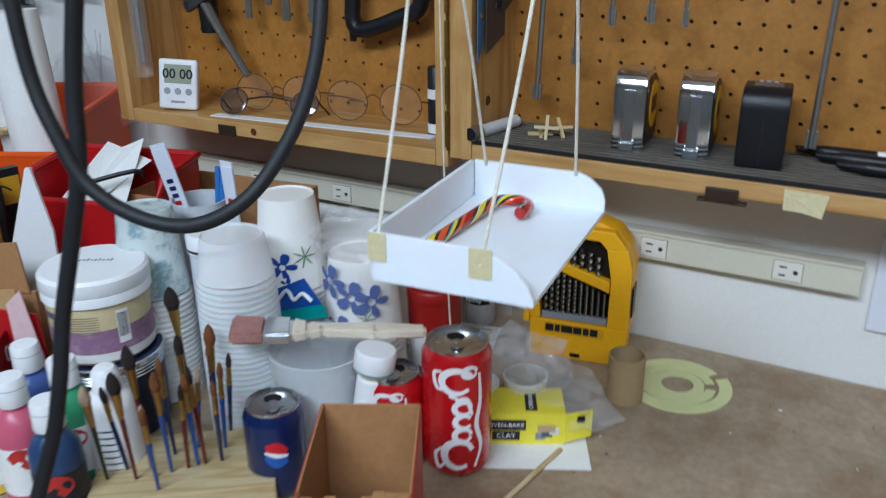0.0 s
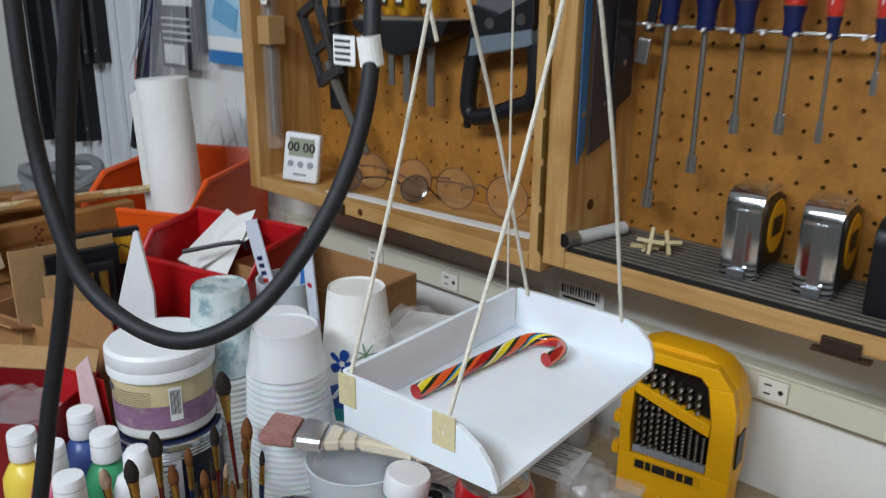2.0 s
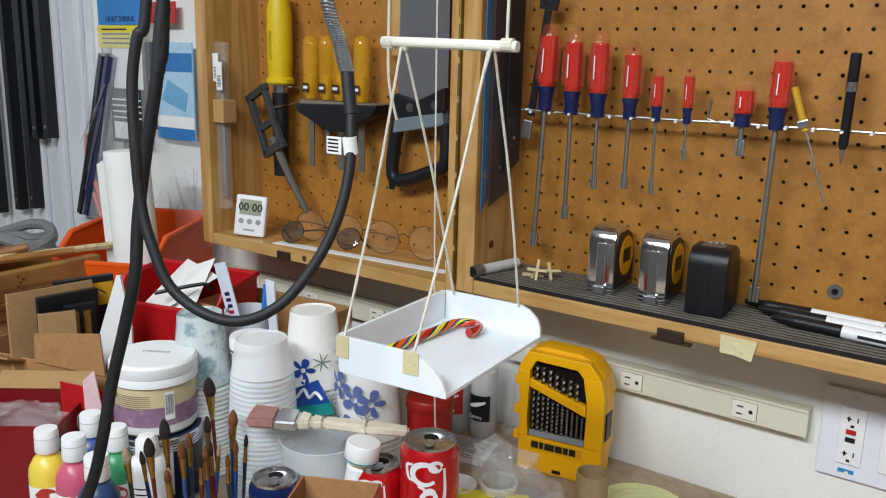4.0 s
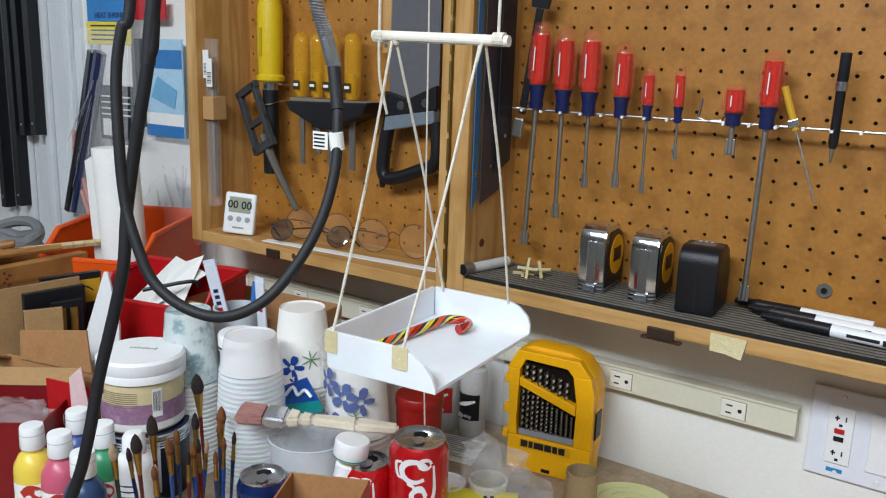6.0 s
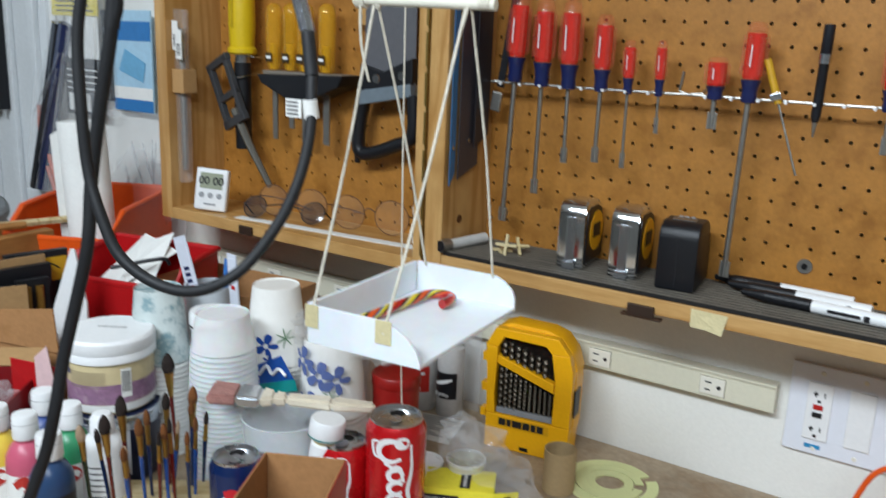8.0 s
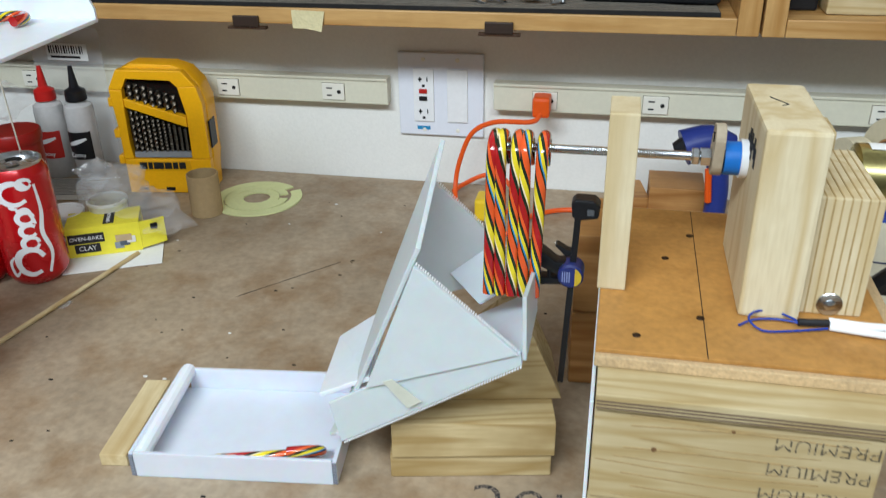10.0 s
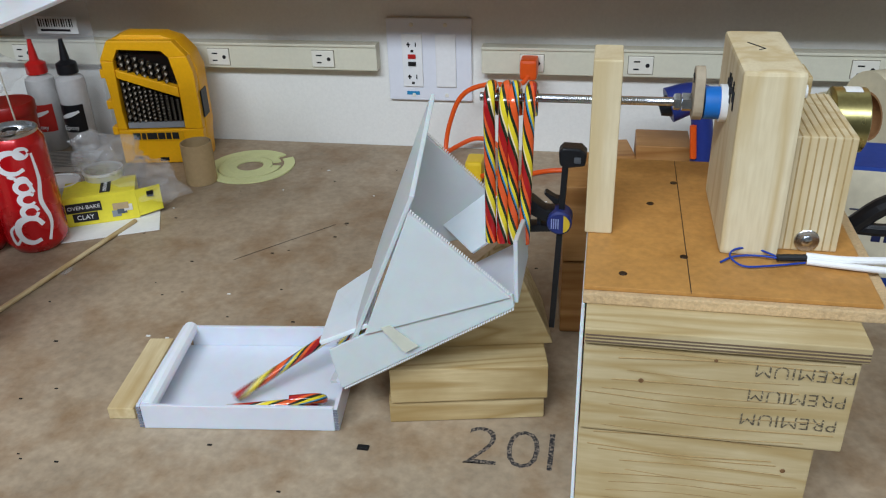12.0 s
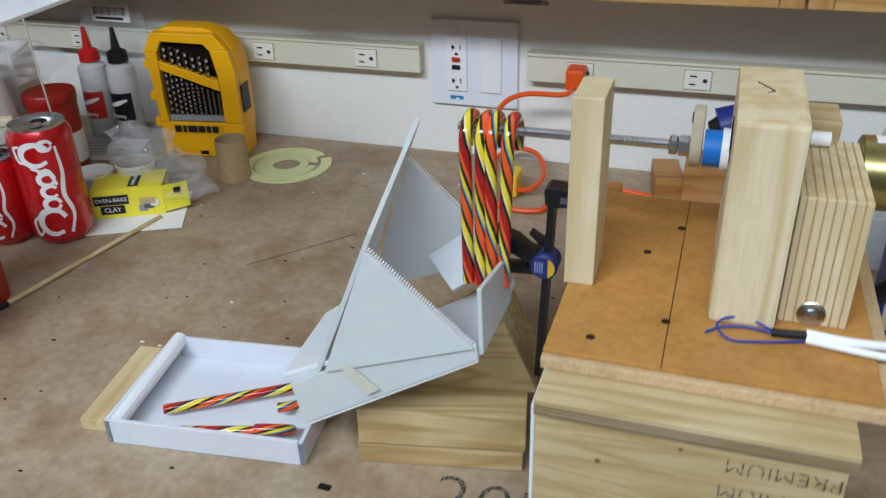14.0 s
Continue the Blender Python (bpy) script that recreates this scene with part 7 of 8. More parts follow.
part("ring", lathe([(0.0032, 0), (0.0068, 0), (0.0068, 0.004), (0.0032, 0.004), (0.0032, 0)], 24, False), M_SHAFT, sq).matrix_basis = pose(0, 0, 0, 90, 0, 0)
ws = thing("steel_washer", (0.238, -0.0145, 0.300), "steel washer on a peg on the pegboard", "washer")
part("washer", lathe([(0.0035, 0), (0.0085, 0), (0.0085, 0.002), (0.0035, 0.002), (0.0035, 0)], 24, False), M_SHAFT, ws).matrix_basis = pose(0, 0, 0, 90, 0, 0)
part("peg", lathe([(0.0034, 0), (0.0034, 0.004)], 12), M_DARK, ws).matrix_basis = pose(0, 0, 0, 90, 0, 0)


# tape measures on the mat
def tape_measure(place, turn, body, side, label, w=0.035, d=0.078, h=0.085):
    t = thing("tape_measure", place, label, "tape measure", turn, "tape measures")
    prof = [(-d / 2, 0.0), (d / 2 - 0.004, 0.0), (d / 2, 0.010), (d / 2, h * 0.55), (d / 2 - 0.012, h * 0.9), (d * 0.1, h), (-d * 0.3, h), (-d / 2 + 0.004, h * 0.93), (-d / 2, h * 0.80)]
    part("case", prism(prof, -w / 2, w / 2, 0.004, axis="x"), body, t, smooth=True)
    part("seam", block(-0.0005, 0.0005, -d / 2 - 0.0008, -d / 2 + 0.002, 0.004, h * 0.8, 0), M_PRINT, t)
    if side:
        part("side_panel", prism([(a * 0.86, 0.006 + b * 0.84) for a, b in prof], w / 2, w / 2 + 0.0012, 0.0004, axis="x"), M_BLACK, t)
        dd = part("yellow_disc", lathe([(0.026, 0), (0.0255, 0.0008)], 28), M_YELLOW, t)
        dd.matrix_basis = pose(w / 2 + 0.001, 0.004, h * 0.52, 0, 90, 0)
        part("disc_print", block(-0.010, 0.008, -0.014, 0.014, 0.0007, 0.0012, 0.0002), M_BLACK, dd)
        part("belt_ridge", block(-w * 0.16, w * 0.16, -d / 2 - 0.002, -d / 2 + 0.002, 0.006, h * 0.78, 0.001), M_STEEL, t)
        part("hook", block(-0.008, 0.008, -d / 2 - 0.006, -d / 2 - 0.001, 0.0, 0.010, 0.0008), M_STEEL, t)
    else:
        for i in range(3):
            part("button", block(-0.010 + i * 0.007, -0.0055 + i * 0.007, d * 0.02, d * 0.10, h - 0.001, h + 0.001, 0.0005), mat("button_grey", "9a9c9f", 0.5), t)
        part("display", block(-w * 0.3, w * 0.3, -d * 0.25, -d * 0.02, h - 0.0008, h + 0.0006, 0.0005), mat("display_grey", "4c4f50", 0.2), t)
    return t


M_CHROME = mat("chrome_plastic", "d6d9dc", 0.12, 1.0, vary=0.05, bump=0.01)
tape_measure((-0.026, -0.056, 0.2660), 6, M_CHROME, True, "chrome tape measure with yellow disc standing upright")
tape_measure((0.043, -0.056, 0.2660), 6, M_CHROME, True, "chrome tape measure with yellow badge standing upright")
tape_measure((0.112, -0.066, 0.2660), 6, M_BLACK, False, "black digital tape measure standing upright", 0.046, 0.078, 0.080)
tl = thing("small_torch", (-0.190, -0.118, 0.2715), "small silver torch lying on the mat", "torch", -12)
part("body", tube([(0.0, 0.0, 0.0), (0.004, 0.07, 0.002)], 0.0075, 14, 3), mat("silver_torch", "c4c5c2", 0.4), tl, smooth=True)
part("head", tube([(-0.0004, -0.012, 0.0005), (0.0006, 0.003, 0.0005)], 0.0090, 14, 2), M_SHAFT, tl)
part("lens", tube([(-0.0005, -0.0135, 0.0005), (-0.0004, -0.0118, 0.0005)], 0.0075, 14, 2), M_BLACK, tl)
cr = thing("plastic_crosses", (-0.118, -0.085, 0.2660), "cream tile spacer crosses on the mat", "tile spacers")
for x, y, z, rx, rz in ((0, 0, 0.012, 70, 10), (0.012, 0.012, 0.010, 40, 40), (-0.010, 0.006, 0.003, 0, 25)):
    c = part("cross", join(block(-0.0145, 0.0145, -0.002, 0.002, -0.002, 0.002, 0.0004), block(-0.002, 0.002, -0.0145, 0.0145, -0.0019, 0.0019, 0.0004)), mat("cream_spacer", "cbb98a", 0.5), cr)
    c.matrix_basis = pose(x, y, z, rx, 0, rz)
for i, (x, y, z, tr) in enumerate(((0.215, -0.036, 0.2735, -3), (0.236, -0.056, 0.2735, -4), (0.258, -0.083, 0.2735, -5))):
    mk = thing("permanent_marker", (x, y, z), "white and black permanent marker lying on the mat", "marker pen", tr)
    part("barrel", tube([(0.005, 0, 0), (0.083, 0, 0)], 0.0072, 16, 2), M_WHITE, mk, smooth=True)
    part("cap", tube([(-0.045, 0, 0), (0.004, 0, 0)], 0.0068, 16, 2, r_end=0.0074), M_BLACK, mk, smooth=True)
    part("cap_nose", tube([(-0.072, 0, 0), (-0.045, 0, 0)], 0.0030, 12, 2, r_end=0.0066), M_BLACK, mk, smooth=True)
    part("print_bar", block(0.022, 0.055, -0.0078, -0.0070, -0.0015, 0.0018, 0), M_PRINT, mk)
    part("print_bar", block(0.058, 0.064, -0.0078, -0.0070, -0.003, 0.003, 0), M_PRINT, mk)
ms = thing("metal_scraps", (0, 0, 0), "shiny metal bits lying on the mat", "scraps", kind="stuff")
random.seed(21)
for m, n in ((M_STEEL, 16), (M_ALU, 10)):
    bm = bmesh.new()
    for i in range(n):
        x, y = random.uniform(0.355, 0.475), random.uniform(-0.11, -0.04)
        o = block(-0.008, 0.008, -0.0025, 0.0025, -0.0015, 0.0015, 0.0004, 1)
        join(bm, o, pose(x, y, 0.268 + random.random() * 0.008, random.uniform(-25, 25), random.uniform(-25, 25), random.uniform(0, 180)))
    tagged(part("bits", bm, m, ms), kind="stuff")
cp_ = thing("calculator_case", (0.560, -0.066, 0.2657), "long black pouch lying on the mat", "pouch", -3)
part("pouch", block(-0.078, 0.074, -0.024, 0.028, 0, 0.022, 0.008, 3), M_RUBBER, cp_, smooth=True)
part("paper_end", block(0.03, 0.082, 0.012, 0.034, 0.018, 0.034, 0.004), M_PAPER, cp_)
yb = thing("yellow_bit_box", (0.600, -0.040, 0.322), "yellow and black plastic bit holder on the pegboard", "tool case")
part("backing", block(-0.050, 0.048, 0.004, 0.024, 0.0, 0.20, 0.002), mat("dark_grey_case", "3a3835", 0.5), yb)
part("box", block(-0.047, 0.008, -0.016, 0.004, 0.012, 0.20, 0.003), M_YELLOW, yb)
part("box", block(0.018, 0.045, -0.014, 0.004, 0.016, 0.19, 0.003), M_YELLOW, yb)
part("clear_tray", block(-0.042, 0.030, -0.018, 0.003, 0.002, 0.011, 0.002), M_CRINK, yb)
for i in range(5):
    part("print_bar", block(-0.038, -0.005, -0.0168, -0.0160, 0.03 + i * 0.022, 0.038 + i * 0.022, 0), mat("case_print", "8f7410", 0.5), yb)
mt = tagged(part("tape_piece", plate([(0.147, -0.1312, 0.258), (0.188, -0.1312, 0.257), (0.184, -0.1350, 0.234), (0.165, -0.1335, 0.237), (0.148, -0.1325, 0.237)], 0.0006), M_TAPE), "torn piece of masking tape on the cabinet rail", "tape")

# saw blades and spanners inside the cabinet's end
for nm, y0, y1, z0, x, m, lab in (("saw_blade", -0.124, -0.112, 0.352, -0.1885, mat("blade_blue", "3d6a94", 0.4), "blue-backed saw blade hanging inside the cabinet"), ("saw_blade", -0.110, -0.062, 0.360, -0.1850, mat("blade_grey", "54525a", 0.4, 0.6), "grey hand saw blade hanging inside the cabinet"), ("saw_blade", -0.080, -0.045, 0.400, -0.1800, mat("blade_dark", "3d3c42", 0.4, 0.6), "dark narrow saw blade hanging inside the cabinet")):
    sb = thing(nm, (x, 0, z0), lab, "saw blade")
    part("blade", prism([(y0, 0.0), (y1, 0.016), (y1, 0.42), (y0, 0.42)], 0, 0.0015, 0.0003, axis="x"), m, sb)
    part("rivet", lathe([(0.003, 0), (0.003, 0.001)], 10), M_STEEL, sb).matrix_basis = pose(0.0015, (y0 + y1) / 2, 0.05, 0, 90, 0)
sp_ = thing("open_spanner", (-0.166, -0.045, 0.46), "dark open-ended spanner hanging in the corner", "spanner", tilt=(0, 8))
part("shank", block(-0.005, 0.005, -0.002, 0.002, 0.02, 0.16, 0.001), M_BLACK, sp_)
part("jaw", prism([(-0.012, 0.16), (0.012, 0.16), (0.016, 0.185), (0.006, 0.19), (0.003, 0.172), (-0.003, 0.172), (-0.006, 0.19), (-0.016, 0.185)], -0.0025, 0.0025, 0.0005), M_BLACK, sp_)
part("eye_plate", block(-0.009, 0.006, -0.004, 0.001, -0.012, 0.014, 0.002), M_SHAFT, sp_)

# ---- tools on the open door ----
M_SAWB = mat("saw_steel", "6f6f73", 0.4, 0.35, vary=0.1)
hs2 = thing("hand_saw", (-0.355, -0.045, 0.34), "hand saw with black and grey handle hanging up", "saw")
part("blade", prism([(-0.040, 0.155), (0.052, 0.120), (0.052, 0.44), (-0.034, 0.44)], -0.001, 0.001, 0.0003), M_SAWB, hs2)
bm = bmesh.new()
for i in range(60):
    z = 0.17 + i * 0.0045
    q = [bm.verts.new(p) for p in ((-0.0400 + i * 0.0001, -0.0006, z), (-0.0425 + i * 0.0001, -0.0006, z + 0.001), (-0.0400 + i * 0.0001, -0.0006, z + 0.0042))]
    bm.faces.new(q)
part("teeth", bm, M_SAWB, hs2)
part("handle_cheek", prism([(-0.046, 0.112), (-0.042, 0.160), (0.0, 0.150), (0.052, 0.172), (0.053, 0.140), (0.045, 0.125), (-0.01, 0.122)], -0.009, 0.009, 0.002), M_BLACK, hs2)
part("grey_band", prism([(-0.044, 0.100), (-0.040, 0.122), (0.050, 0.136), (0.052, 0.118), (0.0, 0.108)], -0.0105, 0.0105, 0.002), mat("saw_grey", "6f7a82", 0.4), hs2)
part("handle_bow", tube([(-0.040, 0, 0.112), (-0.048, 0, 0.075), (-0.050, 0, 0.035), (-0.030, 0, 0.028), (0.02, 0, 0.045), (0.05, 0, 0.062), (0.050, 0, 0.12)], 0.0105, 10, 5), M_BLACK, hs2, smooth=True)
part("horn", tube([(-0.050, 0, 0.040), (-0.052, 0, 0.012)], 0.008, 10, 2, r_end=0.004), M_BLACK, hs2)
for x, z in ((-0.012, 0.140), (0.034, 0.146)):
    part("bolt", lathe([(0.007, 0), (0.006, 0.0015)], 18), M_STEEL, hs2).matrix_basis = pose(x, -0.009, z, 90, 0, 0)
pk = thing("wood_peg_strip", (-0.398, -0.030, 0.555), "light wooden strip with a screw on the pegboard", "wood strip")
part("strip", block(-0.026, 0.012, 0, 0.014, 0, 0.17, 0.001), M_CABV, pk)
part("screw", lathe([(0.003, 0), (0.003, 0.0012)], 10), M_SHAFT, pk).matrix_basis = pose(-0.018, 0, 0.012, 90, 0, 0)
yr = thing("adjustable_clamp", (-0.648, -0.050, 0.50), "yellow-handled clamp hanging on the pegboard", "clamp")
part("grip", lathe([(0.020, 0.003), (0.0235, 0.006), (0.0235, 0.012), (0.020, 0.016), (0.0215, 0.05), (0.021, 0.12), (0.015, 0.15), (0.0005, 0.152)], 26), mat("grip_yellow", "d6b60c", 0.45, vary=0.08), yr, smooth=True)
part("grip_text", block(-0.003, 0.003, -0.0226, -0.0216, 0.045, 0.09, 0.0003), mat("grip_emboss", "b99c08", 0.5), yr)
part("neck", lathe([(0.0125, -0.010), (0.0125, 0.004)], 20), M_STEEL, yr)
part("sleeve", lathe([(0.013, -0.15), (0.014, -0.10), (0.014, -0.010)], 20), M_BLACK, yr, smooth=True)
part("wire_hook", tube([(-0.012, -0.006, -0.030), (0.004, -0.018, -0.034), (0.016, -0.004, -0.030), (0.012, 0.03, -0.026)], 0.0013, 6, 4), M_STEEL, yr)
part("wire_hook", tube([(0.012, 0.0, 0.002), (0.030, -0.004, 0.0), (0.030, 0.03, 0.0)], 0.0013, 6, 3), M_STEEL, yr)
jaw = part("jaw_frame", join(join(block(-0.028, -0.020, -0.004, 0.004, -0.06, 0.03, 0.001), block(0.012, 0.020, -0.004, 0.004, -0.06, 0.03, 0.001)), join(join(block(-0.03, 0.022, -0.004, 0.004, 0.022, 0.032, 0.001), block(-0.03, 0.022, -0.004, 0.004, -0.062, -0.05, 0.001)), block(-0.028, 0.02, -0.0035, 0.0035, -0.025, -0.016, 0.001))), mat("grey_casting", "55575a", 0.5, 0.6), yr)
jaw.matrix_basis = pose(-0.024, -0.016, -0.040, 0, -24, 0) @ Matrix.Rotation(radians(-10), 4, "Z") @ Matrix.Diagonal((1.25, 1.25, 1.2, 1))
part("arm", tube([(-0.006, -0.012, -0.085), (0.022, -0.012, -0.135), (0.070, -0.010, -0.205)], 0.0085, 8, 4, r_end=0.005), mat("grey_arm", "6a675f", 0.5, 0.5), yr)
ch3 = thing("chisel_rack", (-0.507, -0.045, 0.435), "black rack holding amber-handled chisels", "tool rack")
part("tray", prism([(-0.088, 0.040), (0.090, 0.046), (0.080, 0.028), (0.012, 0.0), (-0.012, 0.0), (-0.078, 0.026)], -0.026, 0.022, 0.003), M_BLACK, ch3)
part("tray_top", block(-0.080, 0.084, -0.020, 0.018, 0.0405, 0.0465, 0.001), mat("rack_grey", "7d7468", 0.6), ch3)
for i, x in enumerate((-0.070, -0.034, -0.004, 0.040)):
    cz = thing("wood_chisel", (-0.507 + x, -0.048, 0.4825), "chisel with amber plastic handle standing in the rack", "chisel", group="amber chisels")
    part("handle", lathe([(0.0095, 0), (0.0120, 0.006), (0.0132, 0.035), (0.0138, 0.072), (0.0136, 0.086), (0.0118, 0.096), (0.0070, 0.101), (0.0005, 0.102)], 20), M_AMB, cz, smooth=True)
    lbl = part("label", block(-0.007, 0.007, -0.0140, -0.0132, 0.012, 0.026, 0.0003), mat("chisel_label", "3a2c12", 0.4), cz)
    part("label_text", block(-0.005, 0.005, -0.0144, -0.0139, 0.017, 0.0215, 0.0002), M_PAPERCAN, lbl)
    part("gold_core", tube([(0, -0.002, 0.001), (0, -0.002, 0.040)], 0.0055, 10, 2), mat("gold_insert", "d8a81c", 0.3), cz)
    part("blade", block(-0.006 + (0.002 if i < 2 else 0), 0.006, -0.0015, 0.0015, -0.11 + (0.02 if i == 1 else 0), -0.003, 0.0004), M_SHAFT, cz)
pt = thing("driver_pack", (-0.736, -0.105, 0.44), "clear tube pack with price stickers on the door side", "package")
part("tube", tube([(0.006, 0, -0.15), (0.006, 0, 0.13)], 0.012, 14, 2), M_FILM, pt)
part("rod", tube([(0.006, 0, -0.13), (0.006, 0, 0.10)], 0.005, 10, 2), M_SHAFT, pt)
part("card_band", block(-0.001, 0.026, -0.016, 0.012, -0.002, 0.036, 0.001), mat("band_tan", "b58e5c", 0.7), pt)
for x, z, tip_ in ((0.000, 0.066, 0), (0.009, 0.052, 1)):
    stk = part("sticker", block(x, x + 0.014, -0.0140 - tip_ * 0.0008, -0.0128 - tip_ * 0.0008, z, z + 0.046, 0.0003), M_PAPER, pt)
    for k in range(6):
        part("bar_mark", block(x + 0.0025, x + 0.0115, -0.0144 - tip_ * 0.0008, -0.0139 - tip_ * 0.0008, z + 0.006 + k * 0.0032, z + 0.0072 + k * 0.0032 + 0.0006 * (k % 2), 0), M_PRINT, stk)

# timer, spectacles, ruler and tube on the door's shelf
LZ = 0.2483
ti = thing("kitchen_timer", (-0.664, -0.112, LZ + 0.001), "white digital kitchen timer leaning on the shelf", "timer", 27, tilt=(-8, 4))
part("case", block(-0.027, 0.027, -0.007, 0.007, 0.001, 0.070, 0.004, 3), M_WHITE, ti, smooth=True)
part("screen", block(-0.019, 0.019, -0.0078, -0.0068, 0.037, 0.063, 0.0006), mat("lcd_green", "9aa08a", 0.3, vary=0.04), ti)
letters("00 00", 0.0185, pose(0, -0.0081, 0.0495, 90), M_PRINT, ti, thin=0.0003)
for x in (-0.015, 0, 0.015):
    part("button", lathe([(0.0048, 0), (0.0044, 0.0012)], 18), mat("button_grey", "9a9c9f", 0.5), ti).matrix_basis = pose(x, -0.0068, 0.026, 90, 0, 0)
part("maker_text", block(-0.010, 0.010, -0.0074, -0.0069, 0.010, 0.013, 0), mat("button_grey", "9a9c9f", 0.5), ti)
ru = tagged(part("ruler", plate([(-0.602, -0.118, LZ + 0.0005), (-0.602, -0.100, LZ + 0.0005), (-0.268, -0.072, LZ + 0.0005), (-0.268, -0.090, LZ + 0.0005)], 0.003), M_PAPER), "long white plastic strip lying on the shelf", "ruler")
M_LENS = mat("spectacle_lens", "efe6da", 0.03, vary=0.0, alpha=0.05, bump=0.0, coat=1.0)
M_LENSD = mat("dark_lens", "2a2c33", 0.05, vary=0.0, alpha=0.6, bump=0.0, coat=1.0)


def spectacles(place, turn, r, gap, rim, lens, label, tilt=0.0):
    g = thing("spectacles", place, label, "spectacles", turn, "spectacles on the shelf", tilt=(tilt, 0))
    for s in (-1, 1):
        pts = [(s * gap + r * 1.12 * math.cos(a), 0, r + r * math.sin(a)) for a in np.linspace(0, 2 * math.pi, 25)]
        part("rim", tube(pts, 0.0008, 6, 1), rim, g)
        bm = bmesh.new()
        cv = bm.verts.new((s * gap, -0.003, r))
        vs = [bm.verts.new(p) for p in pts[:-1]]
        for i in range(24):
            bm.faces.new((cv, vs[i], vs[(i + 1) % 24]))
        part("lens", bm, lens, g, smooth=True)
        part("temple", tube([(s * (gap + r * 1.12), 0, r * 1.2), (s * (gap + r * 0.9), 0.05, r * 0.7), (-s * gap * 0.2, 0.055, 0.003)], 0.0012, 6, 4), rim, g)
    part("bridge", tube([(-gap + r * 1.05, 0, r * 1.2), (0, -0.003, r * 1.42), (gap - r * 1.05, 0, r * 1.2)], 0.0012, 6, 4), rim, g)


M_RIMB = mat("brown_rim", "6a4a34", 0.3, vary=0.1, coat=0.5)
spectacles((-0.520, -0.068, LZ + 0.004), 10, 0.025, 0.036, M_RIMB, M_LENS, "round brown-rimmed spectacles with clear lenses")
spectacles((-0.368, -0.062, LZ + 0.004), 8, 0.026, 0.038, M_RIMB, M_LENS, "round spectacles with tinted brown rims")
spectacles((-0.520, -0.095, LZ + 0.004), 14, 0.018, 0.052, M_BLACK, M_LENSD, "black half-rim spectacles with dark lenses", -30)
mk2 = thing("glue_tube", (-0.275, -0.062, LZ), "black and white capped tube standing on the shelf", "tube")
part("body", lathe([(0.0105, 0), (0.0105, 0.082), (0.009, 0.084)], 24), M_BLACK, mk2, smooth=True)
for z in (0.002, 0.045):
    part("white_band", lathe([(0.0108, z), (0.0108, z + 0.012)], 24, False), M_PAPER, mk2)

# clutter in the second cabinet
for x, w, h, m, lab in ((0.720, 0.03, 0.16, M_BLACK, "dark tool standing in the second cabinet"), (0.79, 0.10, 0.03, M_PINE, "wood piece lying in the second cabinet"), (0.72, 0.028, 0.03, M_PAPER, "white packet in the second cabinet")):
    o = thing("stored_tool", (x, -0.06 if w < 0.05 else -0.08, 0.2605 if m != M_PAPER else 0.4215), lab, "tool")
    part("body", block(-w / 2, w / 2, -0.02, 0.03, 0, h, 0.003), m, o)


# ---- what moves ----
def laid(start, along, hook):
    """The pose of a cane from its straight end, the way along it and the way its hook bends."""
    z = Vector(along).normalized()
    y = Vector(hook)
    y = (y - z * y.dot(z)).normalized()
    x = y.cross(z)
    m = Matrix((x, y, z)).transposed().to_4x4()
    m.translation = Vector(start)
    return m


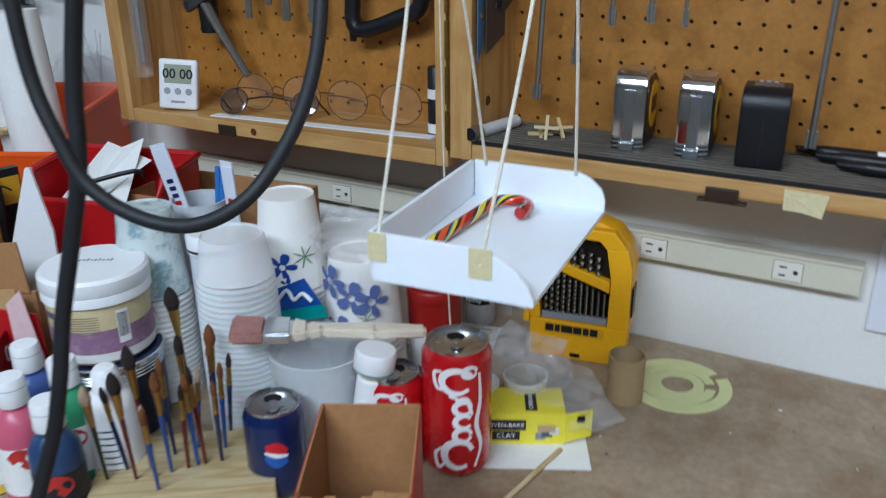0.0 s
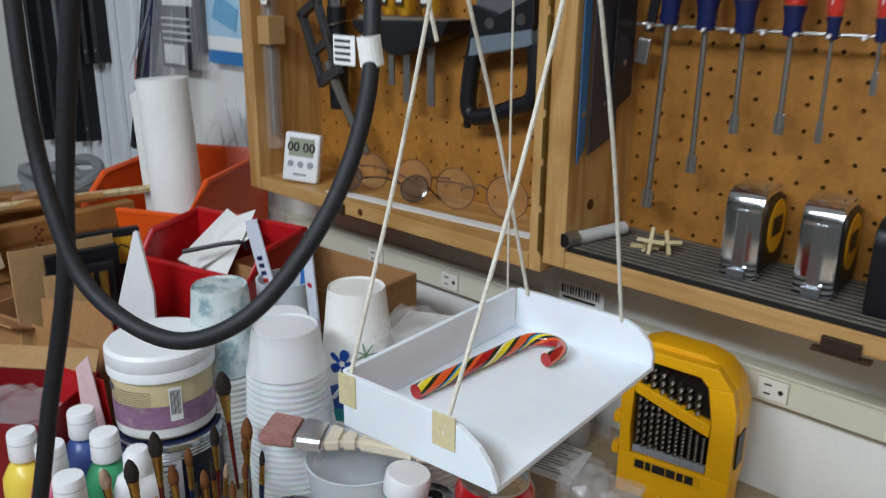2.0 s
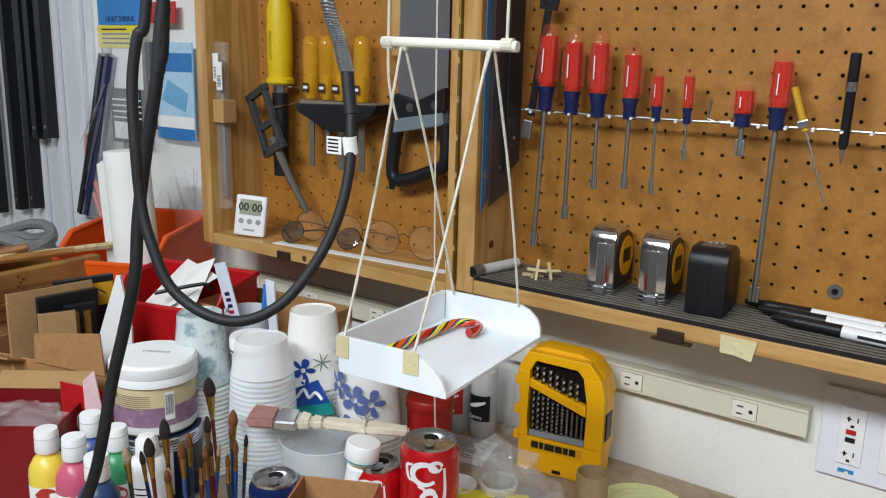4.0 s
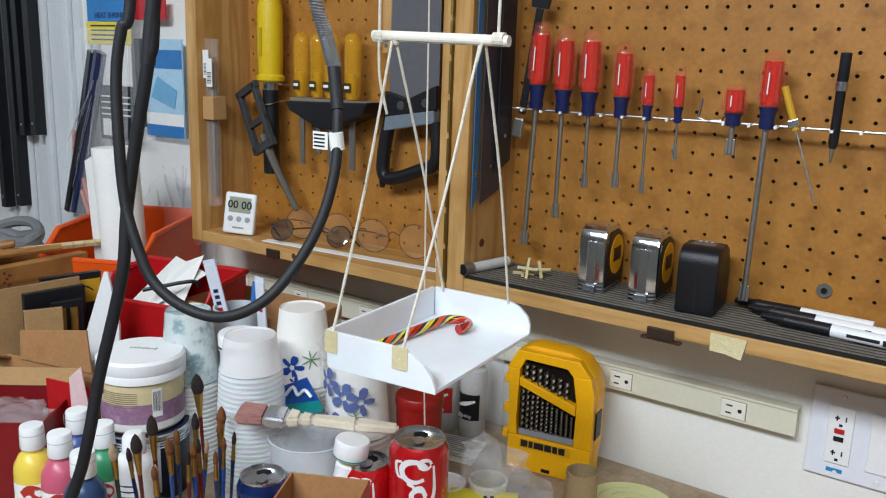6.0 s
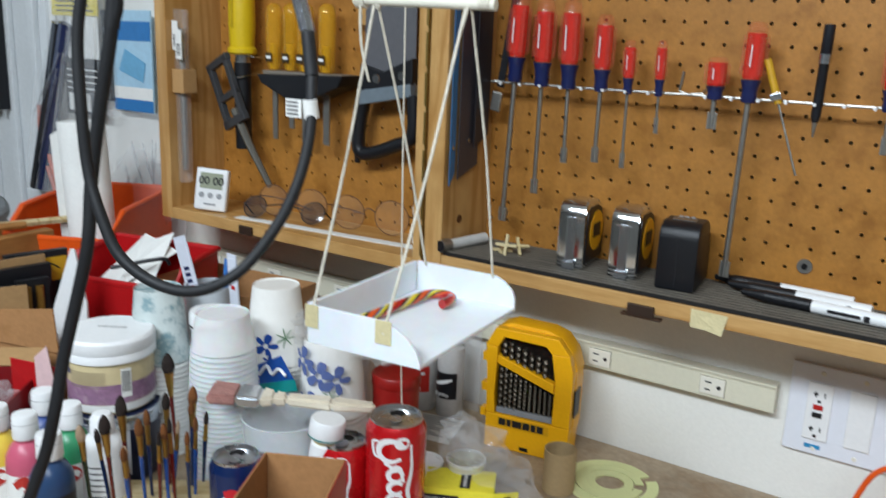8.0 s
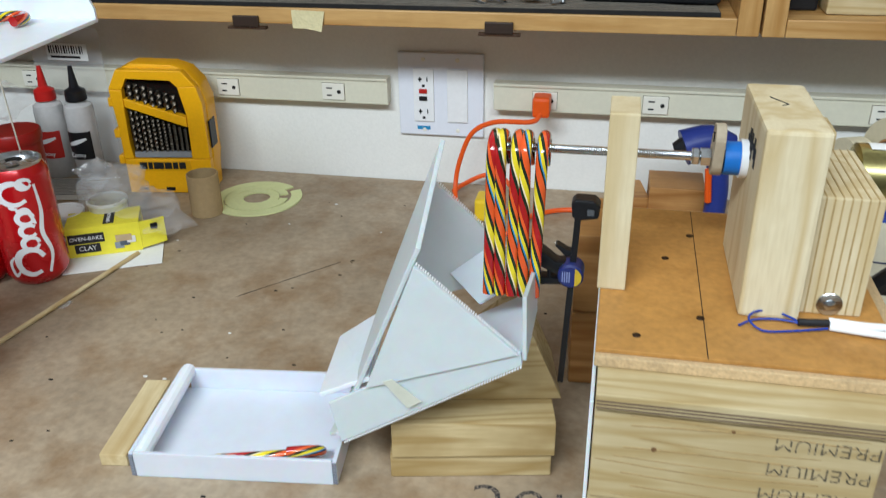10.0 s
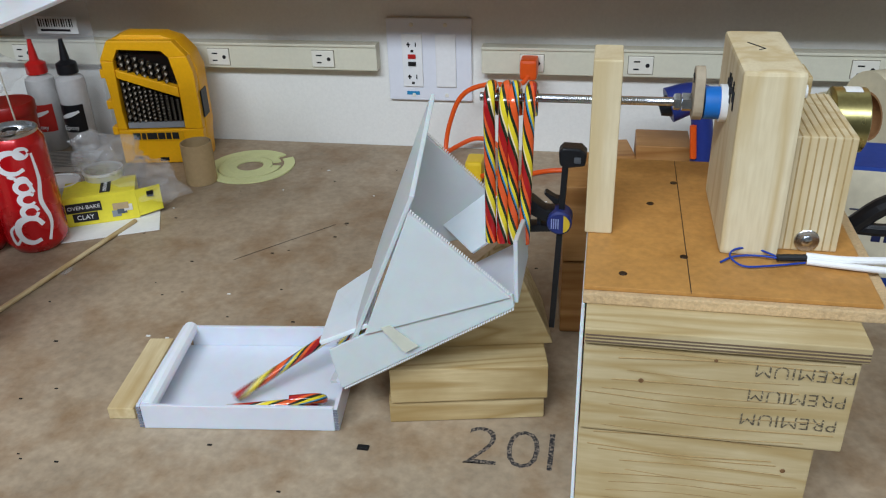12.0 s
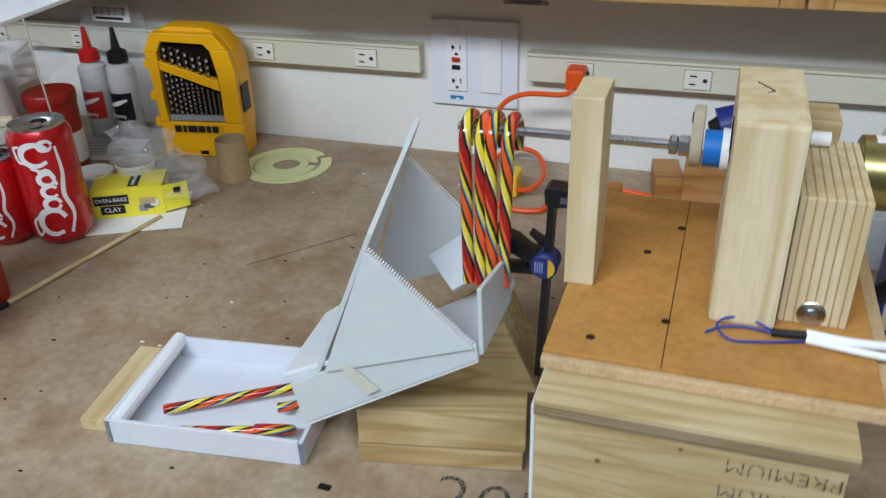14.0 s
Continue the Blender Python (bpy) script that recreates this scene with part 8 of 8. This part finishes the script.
def motions():
    rest = tray.matrix_basis.copy()
    in_tray = laid((-0.037, -0.4975, 0.2943), (0.02, 1, 0.01), (1, 0, 0.02))
    for ob, m in ((tray, rest), (trc, in_tray)):
        walk(ob, [(t, Matrix.Translation((dx, dy, dz)) @ m) for t, dx, dy, dz in SWAY])
    walk(fx, [(t, pose(dx, dy, dz)) for t, dx, dy, dz in CABLE])
    lying.matrix_basis = laid((0.214, -0.6215, 0.0080), (0.96, 0.28, 0.0), (0.2, -0.7, 0.7))
    # the rod makes a turn in a little over two seconds; the lobe points up at 12.0 s
    at = pose(0.447, -0.545, 0.2535, 0, 90, 0)
    walk(drive, [(0.35 * k, Matrix.Translation(at.translation) @ Matrix.Rotation(2 * math.pi * (0.35 * k - 12.0) / 2.08, 4, "X") @ Matrix.Rotation(radians(90), 4, "Y") @ Matrix.Rotation(math.pi, 4, "Z")) for k in range(41)])
    hung = falling.matrix_basis.copy()
    flat = laid((0.212, -0.601, 0.0125), (0.85, 0.53, 0.0), (0.53, -0.85, 0.1))
    walk(falling, [(0, hung), (11.46, hung),
                   (11.6, laid((0.437, -0.560, 0.115), (-0.18, 0.05, 0.98), (0.1, 1, 0))),
                   (11.7, laid((0.385, -0.570, 0.082), (0.55, 0.02, 0.80), (0, 1, 0))),
                   (11.8, laid((0.318, -0.585, 0.036), (0.78, 0.16, 0.60), (0.3, -0.9, 0.2))),
                   (11.9, laid((0.266, -0.604, 0.0125), (0.62, 0.58, 0.50), (0.5, -0.8, 0.2))),
                   (12.0, laid((0.252, -0.602, 0.0125), (0.66, 0.65, 0.26), (0.55, -0.8, 0.2))),
                   (12.1, flat), (14, flat)])


SWAY = [(0, 0.0005, -0.0096, 0.0037), (0.5, -0.0070, -0.005, -0.004), (1.0, -0.0106, -0.006, -0.007), (1.5, -0.0055, -0.001, -0.005), (2.0, -0.001, -0.001, -0.001),
        (2.5, -0.005, 0.003, -0.003), (3.0, -0.0015, 0.0016, 0.001), (5.5, -0.0015, -0.001, 0.001), (6.5, -0.002, -0.002, 0.0015), (7.5, 0.0020, 0.0030, 0.0028), (9, 0.0, 0.0, 0.001), (14, 0.0, 0.0, 0.0)]
CABLE = [(0, -0.043, -0.003, -0.004), (0.5, -0.012, 0.001, 0.009), (1.0, 0.038, -0.004, 0.026), (1.5, 0.037, 0.001, 0.030), (2.0, 0.012, 0.004, 0.016), (2.5, 0.022, -0.010, 0.017),
         (3.0, 0.002, 0.004, 0.003), (5.5, -0.003, 0.0, 0.0), (6.5, -0.004, -0.001, -0.001), (9, -0.004, 0.0, 0.0), (14, 0.0, 0.0, 0.0)]
motions()
